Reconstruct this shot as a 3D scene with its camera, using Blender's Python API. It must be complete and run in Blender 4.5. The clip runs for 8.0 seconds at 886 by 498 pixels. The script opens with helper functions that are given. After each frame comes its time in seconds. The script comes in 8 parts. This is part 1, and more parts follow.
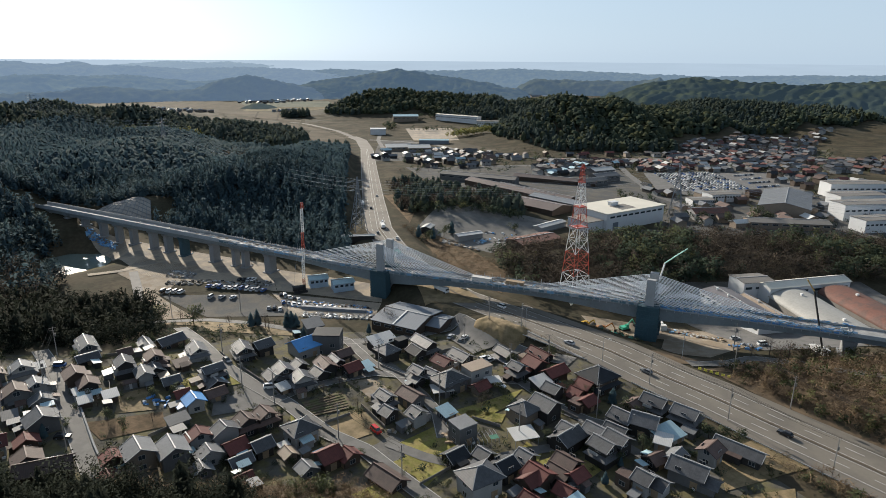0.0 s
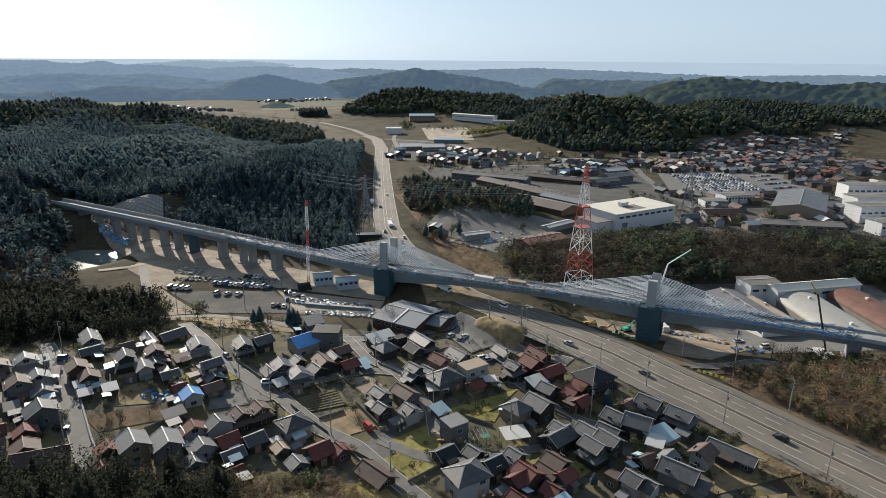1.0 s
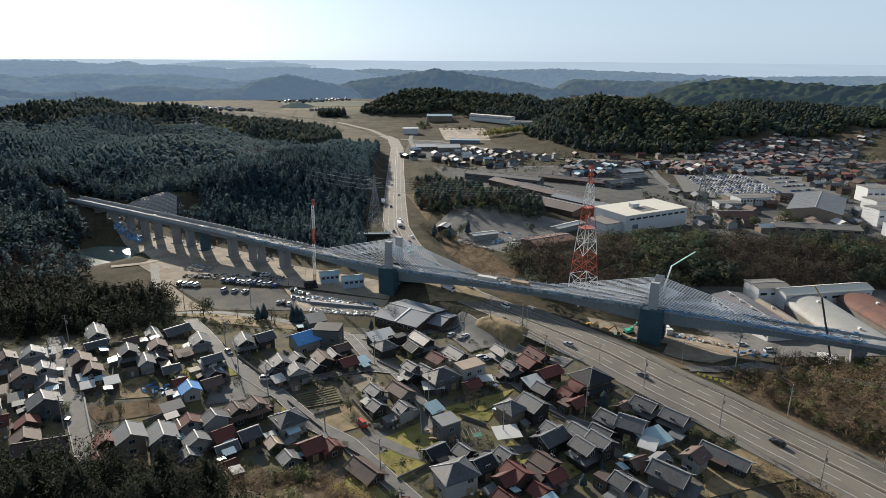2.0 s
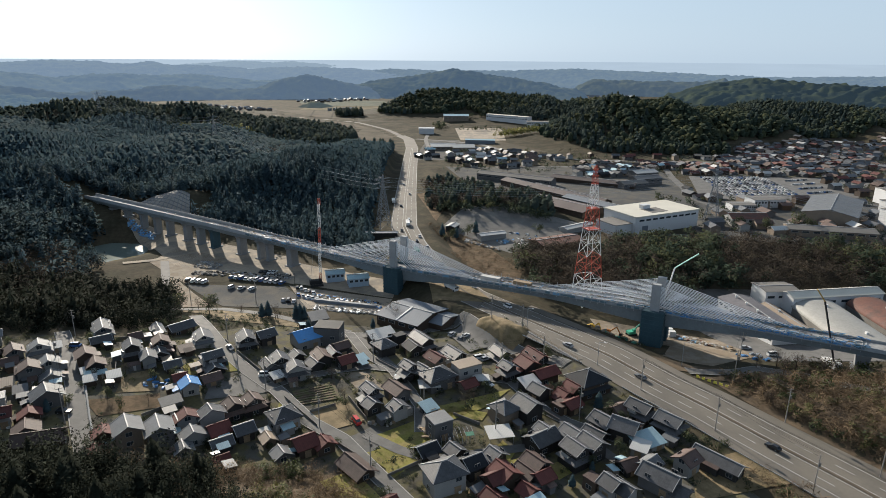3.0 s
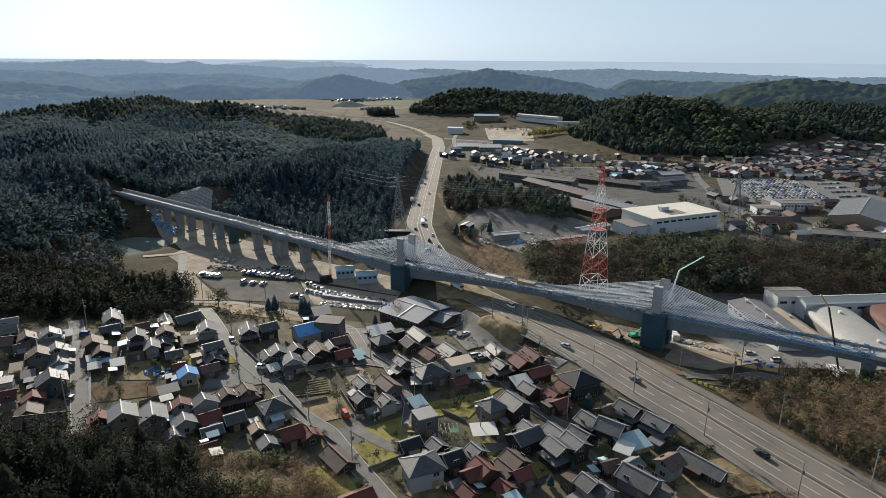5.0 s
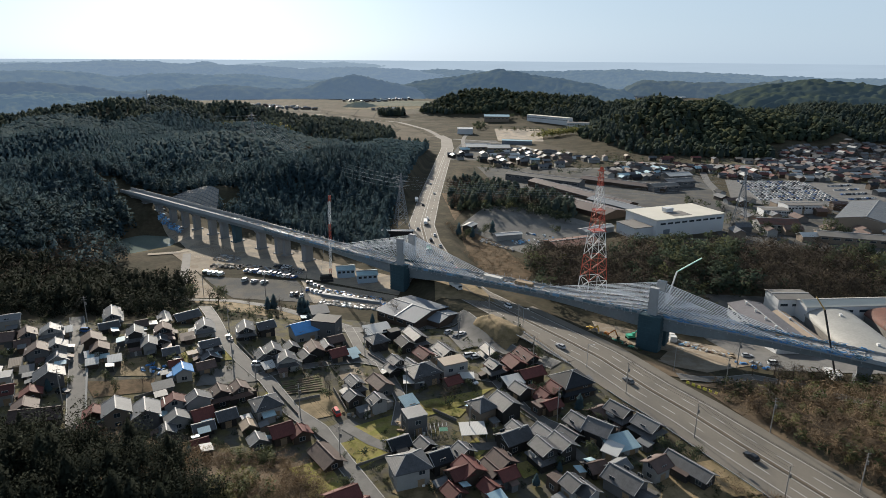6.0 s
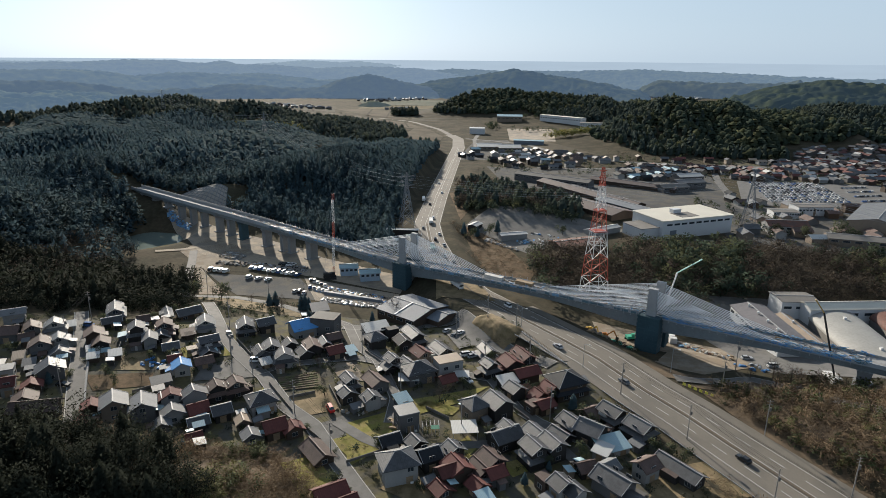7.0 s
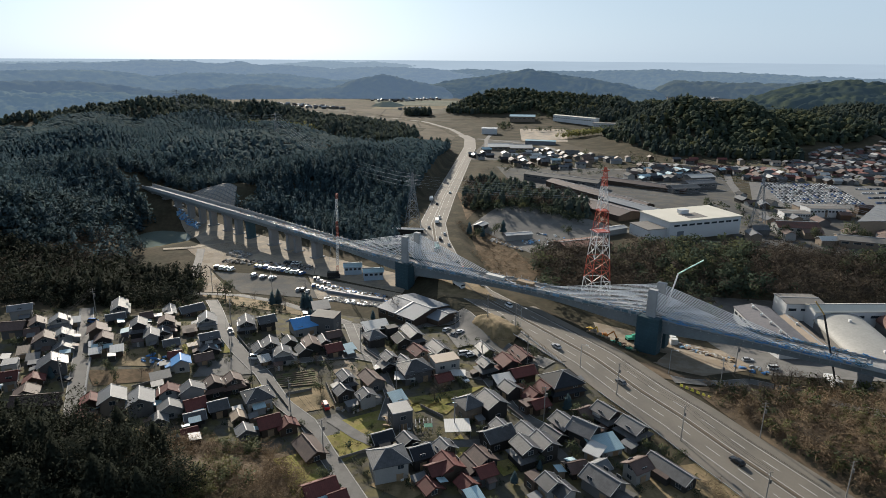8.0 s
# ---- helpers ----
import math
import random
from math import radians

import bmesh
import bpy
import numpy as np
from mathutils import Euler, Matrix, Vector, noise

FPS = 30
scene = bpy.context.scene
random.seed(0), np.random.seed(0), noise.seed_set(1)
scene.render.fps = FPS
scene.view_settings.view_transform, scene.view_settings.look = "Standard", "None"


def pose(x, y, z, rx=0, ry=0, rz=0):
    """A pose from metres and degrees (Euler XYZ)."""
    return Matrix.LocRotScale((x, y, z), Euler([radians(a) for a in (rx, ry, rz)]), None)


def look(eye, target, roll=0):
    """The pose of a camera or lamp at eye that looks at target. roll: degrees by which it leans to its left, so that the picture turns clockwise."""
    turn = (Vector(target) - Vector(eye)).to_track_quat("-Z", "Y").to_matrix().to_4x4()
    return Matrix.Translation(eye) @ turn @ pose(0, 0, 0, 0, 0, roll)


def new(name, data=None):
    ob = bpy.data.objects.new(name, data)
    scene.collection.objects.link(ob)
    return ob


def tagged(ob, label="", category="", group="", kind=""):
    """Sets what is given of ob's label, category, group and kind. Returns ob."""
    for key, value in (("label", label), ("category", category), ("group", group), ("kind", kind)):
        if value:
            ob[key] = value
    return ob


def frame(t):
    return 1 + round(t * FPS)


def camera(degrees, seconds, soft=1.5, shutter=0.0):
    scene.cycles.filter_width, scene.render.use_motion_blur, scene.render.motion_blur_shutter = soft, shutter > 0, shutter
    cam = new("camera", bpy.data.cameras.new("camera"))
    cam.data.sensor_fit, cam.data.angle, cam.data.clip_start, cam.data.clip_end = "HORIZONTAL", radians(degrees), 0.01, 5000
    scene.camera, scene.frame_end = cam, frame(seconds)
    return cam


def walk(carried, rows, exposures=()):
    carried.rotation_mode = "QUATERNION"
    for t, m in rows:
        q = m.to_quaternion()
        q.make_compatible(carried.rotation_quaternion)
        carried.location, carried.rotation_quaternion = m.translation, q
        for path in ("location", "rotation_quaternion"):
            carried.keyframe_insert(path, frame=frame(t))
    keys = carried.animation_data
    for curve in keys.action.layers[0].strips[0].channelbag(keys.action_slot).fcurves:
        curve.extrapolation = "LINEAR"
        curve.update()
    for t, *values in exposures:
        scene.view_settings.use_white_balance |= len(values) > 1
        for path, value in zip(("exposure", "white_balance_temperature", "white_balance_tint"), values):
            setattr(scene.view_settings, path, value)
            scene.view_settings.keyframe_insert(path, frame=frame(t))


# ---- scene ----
PATH = [
    (0, (-3.499, 2.196, 104.897), (-3.415, 4.108, 104.315), 0.4),
    (0.5, (0.088, 1.733, 104.914), (0.146, 3.645, 104.331), 0.4),
    (1, (3.737, 1.424, 104.887), (3.762, 3.337, 104.303), 0.4),
    (1.5, (7.447, 0.938, 104.847), (7.44, 2.851, 104.264), 0.4),
    (3, (18.199, -0.116, 104.989), (18.101, 1.794, 104.406), 0.4),
    (3.5, (21.708, -0.364, 105.041), (21.581, 1.545, 104.457), 0.4),
    (4, (25.11, -0.502, 104.983), (24.952, 1.404, 104.4), 0.4),
    (4.5, (28.428, -0.673, 104.947), (28.242, 1.231, 104.363), 0.4),
    (6, (38.172, -0.87, 105.03), (37.925, 1.027, 104.447), 0.4),
    (6.5, (41.244, -0.836, 104.983), (40.973, 1.058, 104.4), 0.5),
    (7, (44.424, -0.747, 104.947), (44.131, 1.143, 104.363), 0.5),
    (7.5, (47.615, -0.667, 104.966), (47.298, 1.22, 104.382), 0.4),
    (8, (50.545, -0.449, 104.872), (50.205, 1.434, 104.288), 0.4),
]

cam = camera(70.0, 8.0, soft=0.5)
STOPS, KELVIN = 0.80, 6200
walk(cam, [(t, look(eye, target, roll)) for t, eye, target, roll in PATH], exposures=[(0, STOPS, KELVIN, 10), (8, STOPS - 0.12, KELVIN, 10)])

# ---- light ----
SUN_TO = Vector((-0.47, 0.883, 0.0)).normalized()
SUN_UP = radians(21)
world = bpy.data.worlds.new("sky")
scene.world = world
world.use_nodes = True
wn = world.node_tree
sky = wn.nodes.new("ShaderNodeTexSky")
sky.sky_type = "NISHITA"
sky.sun_disc = False
sky.sun_elevation = SUN_UP
sky.sun_rotation = math.atan2(SUN_TO.x, SUN_TO.y)
sky.air_density, sky.dust_density, sky.ozone_density = 1.0, 1.0, 2.0
haze = wn.nodes.new("ShaderNodeHueSaturation")
haze.inputs["Saturation"].default_value = 0.5
wn.links.new(sky.outputs[0], haze.inputs["Color"])
cool = wn.nodes.new("ShaderNodeMix")
cool.data_type, cool.blend_type = "RGBA", "MULTIPLY"
cool.inputs[0].default_value = 1.0
cool.inputs[7].default_value = (0.86, 1.0, 1.13, 1)
veil = wn.nodes.new("ShaderNodeMix")
veil.data_type = "RGBA"
low = wn.nodes.new("ShaderNodeTexCoord")
height = wn.nodes.new("ShaderNodeSeparateXYZ")
thick = wn.nodes.new("ShaderNodeMapRange")
for k, v in ((1, 0.0), (2, 0.55), (3, 0.76), (4, 0.22)):
    thick.inputs[k].default_value = v
wn.links.new(low.outputs["Generated"], height.inputs[0])
wn.links.new(height.outputs[2], thick.inputs[0])
wn.links.new(thick.outputs[0], veil.inputs[0])
veil.inputs[7].default_value = (8.1, 8.5, 8.75, 1)
wn.links.new(haze.outputs[0], veil.inputs[6])
wn.links.new(veil.outputs[2], cool.inputs[6])
wn.links.new(cool.outputs[2], wn.nodes["Background"].inputs[0])
wn.nodes["Background"].inputs[1].default_value = 0.0505
sun = new("sun", bpy.data.lights.new("sun", "SUN"))
sun.data.energy, sun.data.angle, sun.data.color = 4.7, radians(0.6), (1.0, 0.88, 0.71)
sun.matrix_world = look(Vector((0, 0, 0)), -(SUN_TO * math.cos(SUN_UP) + Vector((0, 0, math.sin(SUN_UP)))))
# ---- materials ----
def mat(name, base, rough=0.8, vary=0.25, big=0.15, fine=2.5, bump=0.15, metal=0.0, hue=None, stripe=None, per=0.0, tint=None, island=0.0, spec=0.4, local=False, glow=None, leafy=0.0):
    """A surface: base colour, two scales of uneven tone, an optional second colour in patches (hue), stripes (axis, period, depth)
    across the piece, and a tone of its own for each object (per), each tree (tint) or each leaf (island)."""
    m = bpy.data.materials.new(name)
    m.use_nodes = True
    nt = m.node_tree
    nd, ln = nt.nodes, nt.links
    bs = nd["Principled BSDF"]
    bs.inputs["Roughness"].default_value, bs.inputs["Metallic"].default_value = rough, metal
    bs.inputs["Specular IOR Level"].default_value = spec
    if local:
        where = nd.new("ShaderNodeTexCoord").outputs["Object"]
    else:
        where = nd.new("ShaderNodeNewGeometry").outputs["Position"]

    def noise_at(scale, detail=4.0):
        n = nd.new("ShaderNodeTexNoise")
        n.inputs["Scale"].default_value, n.inputs["Detail"].default_value = scale, detail
        ln.new(where, n.inputs["Vector"])
        return n.outputs["Fac"]

    def math2(op, a, b):
        n = nd.new("ShaderNodeMath")
        n.operation = op
        for k, v in ((0, a), (1, b)):
            if isinstance(v, (int, float)):
                n.inputs[k].default_value = v
            else:
                ln.new(v, n.inputs[k])
        return n.outputs[0]

    lo, hi = noise_at(big), noise_at(fine, 6.0)
    tone = math2("ADD", math2("MULTIPLY", math2("SUBTRACT", lo, 0.5), 2.6 * vary), math2("MULTIPLY", math2("SUBTRACT", hi, 0.5), 1.8 * vary))
    tone = math2("ADD", tone, 1.0)
    if per:
        info = nd.new("ShaderNodeObjectInfo")
        tone = math2("MULTIPLY", tone, math2("ADD", math2("MULTIPLY", info.outputs["Random"], 2 * per), 1 - per))
    if island:
        geo = nd.new("ShaderNodeNewGeometry")
        tone = math2("MULTIPLY", tone, math2("ADD", math2("MULTIPLY", geo.outputs["Random Per Island"], 2 * island), 1 - island))
    height = hi
    if stripe:
        axis, period, depth = stripe
        sep = nd.new("ShaderNodeSeparateXYZ")
        ln.new(where, sep.inputs[0])
        wave = math2("PINGPONG", sep.outputs[axis], period / 2)
        wave = math2("DIVIDE", wave, period / 2)
        wave = math2("POWER", wave, 0.5)
        tone = math2("MULTIPLY", tone, math2("ADD", math2("MULTIPLY", wave, depth), 1 - depth))
        height = wave
    first = nd.new("ShaderNodeRGB")
    first.outputs[0].default_value = (*base, 1)
    col = first.outputs[0]
    if hue:
        mix = nd.new("ShaderNodeMix")
        mix.data_type = "RGBA"
        ramp = nd.new("ShaderNodeMapRange")
        ramp.inputs[1].default_value, ramp.inputs[2].default_value = 0.44, 0.60
        ln.new(noise_at(big * 2.3, 5.0), ramp.inputs[0])
        ln.new(ramp.outputs[0], mix.inputs[0])
        ln.new(col, mix.inputs[6])
        mix.inputs[7].default_value = (*hue, 1)
        col = mix.outputs[2]
    if tint:
        at = nd.new("ShaderNodeAttribute")
        at.attribute_name = "tint"
        mix = nd.new("ShaderNodeMix")
        mix.data_type = "RGBA"
        ln.new(at.outputs["Fac"], mix.inputs[0])
        ln.new(col, mix.inputs[6])
        mix.inputs[7].default_value = (*tint, 1)
        col = mix.outputs[2]
    vm = nd.new("ShaderNodeVectorMath")
    vm.operation = "SCALE"
    ln.new(col, vm.inputs[0])
    ln.new(tone, vm.inputs["Scale"])
    ln.new(vm.outputs[0], bs.inputs["Base Color"])
    if bump:
        bp = nd.new("ShaderNodeBump")
        bp.inputs["Strength"].default_value, bp.inputs["Distance"].default_value = bump, 0.12
        ln.new(height, bp.inputs["Height"])
        ln.new(bp.outputs[0], bs.inputs["Normal"])
    if leafy:
        tr, ms = nd.new("ShaderNodeBsdfTranslucent"), nd.new("ShaderNodeMixShader")
        ms.inputs[0].default_value = leafy
        ln.new(vm.outputs[0], tr.inputs["Color"])
        ln.new(bs.outputs[0], ms.inputs[1])
        ln.new(tr.outputs[0], ms.inputs[2])
        ln.new(ms.outputs[0], nd["Material Output"].inputs["Surface"])
    # glow: the toned colour is emitted and the base left nearly black
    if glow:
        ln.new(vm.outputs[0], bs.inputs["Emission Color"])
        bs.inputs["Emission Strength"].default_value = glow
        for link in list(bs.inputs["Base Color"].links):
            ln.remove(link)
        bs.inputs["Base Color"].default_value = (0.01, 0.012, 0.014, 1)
    return m


M_LAND = mat("dry_grass", (0.050, 0.046, 0.031), 0.95, 0.45, 0.03, 0.5, 0.4, hue=(0.074, 0.062, 0.042), spec=0.05)
M_GRASS = mat("short_grass", (0.205, 0.192, 0.056), 0.95, 0.4, 0.12, 1.5, 0.4, hue=(0.235, 0.195, 0.080), spec=0.1)
M_STRAW = mat("straw_grass", (0.215, 0.160, 0.088), 0.95, 0.35, 0.12, 1.5, 0.5, hue=(0.150, 0.115, 0.058))
M_SOIL = mat("soil", (0.19, 0.150, 0.105), 0.95, 0.25, 0.1, 1.2, 0.4, hue=(0.23, 0.195, 0.150))
M_GARDEN = mat("tilled_soil", (0.115, 0.085, 0.055), 0.95, 0.25, 0.2, 1.5, 0.5, hue=(0.100, 0.100, 0.042))
M_SAND = mat("sandy_ground", (0.300, 0.250, 0.188), 0.95, 0.30, 0.05, 0.6, 0.3, hue=(0.205, 0.180, 0.148))
M_GRAVEL = mat("gravel", (0.078, 0.080, 0.080), 0.95, 0.28, 0.05, 1.2, 0.3, hue=(0.102, 0.096, 0.085), spec=0.1)
M_ASPH = mat("asphalt", (0.122, 0.119, 0.114), 0.85, 0.16, 0.12, 2.0, 0.1, hue=(0.098, 0.096, 0.092))
M_ROAD = mat("highway_asphalt", (0.150, 0.134, 0.112), 0.85, 0.13, 0.04, 1.2, 0.08, hue=(0.125, 0.113, 0.096))
M_YARD = mat("yard_asphalt", (0.085, 0.084, 0.082), 0.9, 0.2, 0.15, 1.2, 0.15, hue=(0.105, 0.100, 0.092))
M_FALLOW = mat("fallow_field", (0.068, 0.057, 0.043), 0.95, 0.4, 0.02, 0.2, 0.2, hue=(0.050, 0.048, 0.034), spec=0.05)
M_LOT = mat("worn_yard_surface", (0.165, 0.160, 0.150), 0.92, 0.2, 0.06, 1.0, 0.2, hue=(0.130, 0.128, 0.122), spec=0.1)
M_BANK = mat("rusty_grass", (0.150, 0.108, 0.070), 0.95, 0.4, 0.12, 1.2, 0.5, hue=(0.105, 0.080, 0.052), spec=0.05)
M_PADDY = mat("paddy_soil", (0.105, 0.088, 0.064), 0.95, 0.3, 0.015, 0.15, 0.2, hue=(0.085, 0.075, 0.056), spec=0.05)
M_STUBBLE = mat("paddy_stubble", (0.088, 0.080, 0.064), 0.95, 0.3, 0.02, 0.15, 0.2, hue=(0.070, 0.068, 0.050), spec=0.05)
M_STRAWF = mat("paddy_straw", (0.165, 0.138, 0.085), 0.95, 0.3, 0.02, 0.15, 0.2, hue=(0.125, 0.110, 0.068), spec=0.05)
M_PALEF = mat("winter_grain_field", (0.115, 0.122, 0.092), 0.95, 0.3, 0.015, 0.12, 0.2, hue=(0.090, 0.105, 0.082), spec=0.05)
M_PAINT = mat("road_paint", (0.446, 0.446, 0.434), 0.7, 0.15, 0.5, 4.0, 0.0)
M_CONC = mat("concrete", (0.205, 0.212, 0.218), 0.85, 0.16, 0.12, 1.3, 0.12)
M_DCONC = mat("weathered_concrete", (0.168, 0.159, 0.146), 0.9, 0.2, 0.2, 1.5, 0.15)
M_DECK = mat("deck_concrete", (0.30, 0.30, 0.295), 0.85, 0.14, 0.12, 1.5, 0.1)
M_NETS = mat("dark_scaffold_mesh", (0.035, 0.075, 0.095), 0.8, 0.3, 0.2, 2.5, 0.3)
M_BLUE = mat("blue_sheet", (0.07, 0.22, 0.48), 0.6, 0.3, 0.5, 3.0, 0.3)
M_CABLE = mat("cable_sheath", (0.68, 0.70, 0.72), 0.45, 0.05, 0.5, 2.0, 0.0)
M_RED = mat("red_steel", (0.390, 0.068, 0.038), 0.5, 0.12, 0.3, 2.0, 0.0)
M_WHITE = mat("white_steel", (0.66, 0.66, 0.65), 0.5, 0.10, 0.3, 2.0, 0.0)
M_STEEL = mat("galvanised_steel", (0.36, 0.38, 0.40), 0.45, 0.12, 0.5, 3.0, 0.0, metal=0.5)
M_WOODP = mat("pole_concrete", (0.27, 0.25, 0.23), 0.9, 0.15, 0.5, 3.0, 0.1)
M_TIMBER = mat("weathered_timber", (0.26, 0.19, 0.12), 0.85, 0.25, 0.5, 3.0, 0.2)
M_KERB = mat("pale_kerb", (0.30, 0.295, 0.28), 0.9, 0.2, 0.4, 2.0, 0.1)
M_GLASS = mat("window_glass", (0.03, 0.04, 0.05), 0.06, 0.1, 0.5, 2.0, 0.0, spec=0.6)
M_FRAME = mat("window_frame", (0.330, 0.330, 0.324), 0.5, 0.08, 0.5, 3.0, 0.0)
M_RIDGE = mat("ridge_tile", (0.30, 0.30, 0.30), 0.6, 0.15, 0.5, 3.0, 0.1)
M_DARK = mat("dark_rubber", (0.02, 0.02, 0.02), 0.8, 0.1, 0.5, 3.0, 0.0)
M_POND = mat("pond_water", (0.15, 0.185, 0.165), 0.08, 0.15, 0.03, 0.5, 0.0, spec=0.6)
ROOFS = {
    "g": (mat("grey_roof_tile", (0.068, 0.070, 0.075), 0.50, 0.40, 0.4, 1.6, 0.12, stripe=(0, 0.5, 0.13), per=0.28, local=True), "silver-grey tiled"),
    "k": (mat("black_roof_tile", (0.020, 0.023, 0.028), 0.7, 0.25, 0.4, 1.6, 0.12, stripe=(0, 0.5, 0.13), per=0.2, local=True, spec=0.2), "black tiled"),
    "r": (mat("red_roof_tile", (0.110, 0.033, 0.027), 0.75, 0.3, 0.4, 1.6, 0.12, stripe=(0, 0.5, 0.13), per=0.25, local=True), "dark red tiled"),
    "o": (mat("brown_roof_tile", (0.092, 0.060, 0.050), 0.7, 0.3, 0.4, 1.6, 0.12, stripe=(0, 0.5, 0.13), per=0.25, local=True), "brown tiled"),
    "b": (mat("blue_roof_sheet", (0.08, 0.24, 0.50), 0.45, 0.15, 0.3, 1.6, 0.10, stripe=(0, 0.4, 0.06), per=0.15, local=True), "bright blue"),
    "c": (mat("pale_blue_sheet", (0.36, 0.50, 0.55), 0.45, 0.15, 0.3, 1.6, 0.10, stripe=(0, 0.45, 0.15), per=0.1, local=True), "pale blue-green metal"),
    "s": (mat("grey_metal_roof", (0.125, 0.131, 0.138), 0.58, 0.22, 0.3, 1.6, 0.10, stripe=(0, 0.4, 0.06), per=0.25, local=True), "grey metal"),
    "w": (mat("white_metal_roof", (0.465, 0.465, 0.450), 0.6, 0.10, 0.3, 3.0, 0.2, stripe=(0, 0.45, 0.12), per=0.15, local=True), "off-white metal"),
    "t": (mat("tan_metal_roof", (0.30, 0.235, 0.175), 0.6, 0.15, 0.3, 3.0, 0.2, stripe=(0, 0.45, 0.12), per=0.1, local=True), "tan"),
}
WALLS = {
    "w": (mat("white_wall", (0.270, 0.270, 0.262), 0.8, 0.12, 0.3, 2.0, 0.08, per=0.15), "white"),
    "b": (mat("beige_wall", (0.205, 0.165, 0.128), 0.85, 0.14, 0.3, 2.0, 0.08, per=0.15), "beige"),
    "g": (mat("grey_wall", (0.105, 0.105, 0.107), 0.85, 0.14, 0.3, 2.0, 0.08, per=0.2), "grey"),
    "o": (mat("brown_board_wall", (0.062, 0.044, 0.032), 0.85, 0.2, 0.4, 2.5, 0.15, per=0.25), "dark brown boarded"),
    "k": (mat("black_board_wall", (0.028, 0.026, 0.025), 0.85, 0.2, 0.4, 2.5, 0.15, per=0.2), "black boarded"),
}
# these two are paled and blued: haze over the hillside painted into base colour
M_HAZE_CEDAR = mat("hazy_cedar_needles", (0.049, 0.081, 0.096), 0.95, 0.20, 0.02, 0.4, 0.0, tint=(0.057, 0.089, 0.094), island=0.05, leafy=0.12, spec=0.03)
M_HAZE_MIXED = mat("hazy_mixed_evergreen_leaves", (0.050, 0.081, 0.092), 0.95, 0.20, 0.02, 0.4, 0.0, tint=(0.064, 0.090, 0.086), island=0.05, leafy=0.12, spec=0.03)
M_BROAD = mat("evergreen_leaves", (0.050, 0.070, 0.050), 0.95, 0.25, 0.02, 0.3, 0.0, tint=(0.096, 0.102, 0.052), island=0.15, leafy=0.35, spec=0.05)
M_BARE = mat("bare_twigs", (0.052, 0.045, 0.038), 0.95, 0.25, 0.02, 0.3, 0.0, tint=(0.092, 0.076, 0.060), island=0.2, leafy=0.25, spec=0.05)
M_LEAF = mat("garden_leaves", (0.045, 0.062, 0.022), 0.85, 0.3, 0.1, 0.6, 0.0, tint=(0.110, 0.105, 0.035), island=0.3, leafy=0.25)
# foliage colour darkened to stand in for hill shade and backlight
M_SHADED = mat("shade_dark_cedar_needles", (0.021, 0.026, 0.019), 0.95, 0.35, 0.08, 0.6, 0.0, tint=(0.031, 0.035, 0.025), island=0.25, leafy=0.12, spec=0.03)
M_SCRUB = mat("brown_scrub_twigs", (0.105, 0.074, 0.045), 0.9, 0.3, 0.05, 0.5, 0.0, tint=(0.180, 0.128, 0.074), island=0.3, leafy=0.25)
M_LITTER = mat("leaf_litter", (0.085, 0.060, 0.036), 0.95, 0.4, 0.08, 1.2, 0.5, hue=(0.12, 0.085, 0.05))
M_BAMBOO = mat("bamboo_leaves", (0.14, 0.15, 0.045), 0.85, 0.25, 0.05, 0.5, 0.0, tint=(0.21, 0.19, 0.07), island=0.3, leafy=0.35)
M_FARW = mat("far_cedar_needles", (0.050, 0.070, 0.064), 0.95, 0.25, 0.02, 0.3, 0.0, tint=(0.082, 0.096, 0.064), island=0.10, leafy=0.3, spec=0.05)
M_BARK = mat("bark", (0.085, 0.065, 0.05), 0.95, 0.2, 0.5, 4.0, 0.3)
# ---- the lie of the land ----
ROAD = np.array([(150.0, 88, 1.0), (133, 116, 1.0), (115.8, 142.9, 0.8), (101.7, 163.9, 0.6), (92.1, 178.5, 0.6), (81.7, 191.7, 0.8),
                 (67.8, 212.5, 1.0), (54.4, 228, 1.0), (34.5, 250.5, 0.8), (17.0, 271, 0.3), (-1.5, 304, 0), (-18.2, 354, 0), (-27.2, 392.1, 0),
                 (-37, 490.4, -3), (-52.3, 661.4, -10), (-70.5, 874.5, -17), (-89.5, 1010, -22), (-109.4, 1064, -23), (-143, 1155, -24), (-218, 1278, -24), (-289, 1338, -25), (-441, 1435, -26), (-700, 1560, -26)])


def ease(a, b, v):
    s = np.clip((v - a) / (b - a), 0, 1)
    return s * s * (3 - 2 * s)


def near_line(x, y, line):
    """Distance to a line of points, and the line's height there."""
    best, high = np.full(np.shape(x), 1e9), np.zeros(np.shape(x))
    for p, q in zip(line[:-1], line[1:]):
        dx, dy = q[0] - p[0], q[1] - p[1]
        s = np.clip(((x - p[0]) * dx + (y - p[1]) * dy) / (dx * dx + dy * dy), 0, 1)
        d = np.hypot(x - p[0] - s * dx, y - p[1] - s * dy)
        high = np.where(d < best, p[2] + s * (q[2] - p[2]), high)
        best = np.minimum(best, d)
    return best, high


def bump(x, y, cx, cy, rx, ry, h, turn=0.0):
    c, s = math.cos(radians(turn)), math.sin(radians(turn))
    u, v = (x - cx) * c + (y - cy) * s, (y - cy) * c - (x - cx) * s
    return h * np.exp(-((u / rx) ** 2 + (v / ry) ** 2))


def rough(x, y):
    return (np.sin(x * 0.031 + 1.3) * np.cos(y * 0.027) + 0.5 * np.sin(x * 0.083 + y * 0.061) + 0.35 * np.cos(x * 0.17 - y * 0.13))


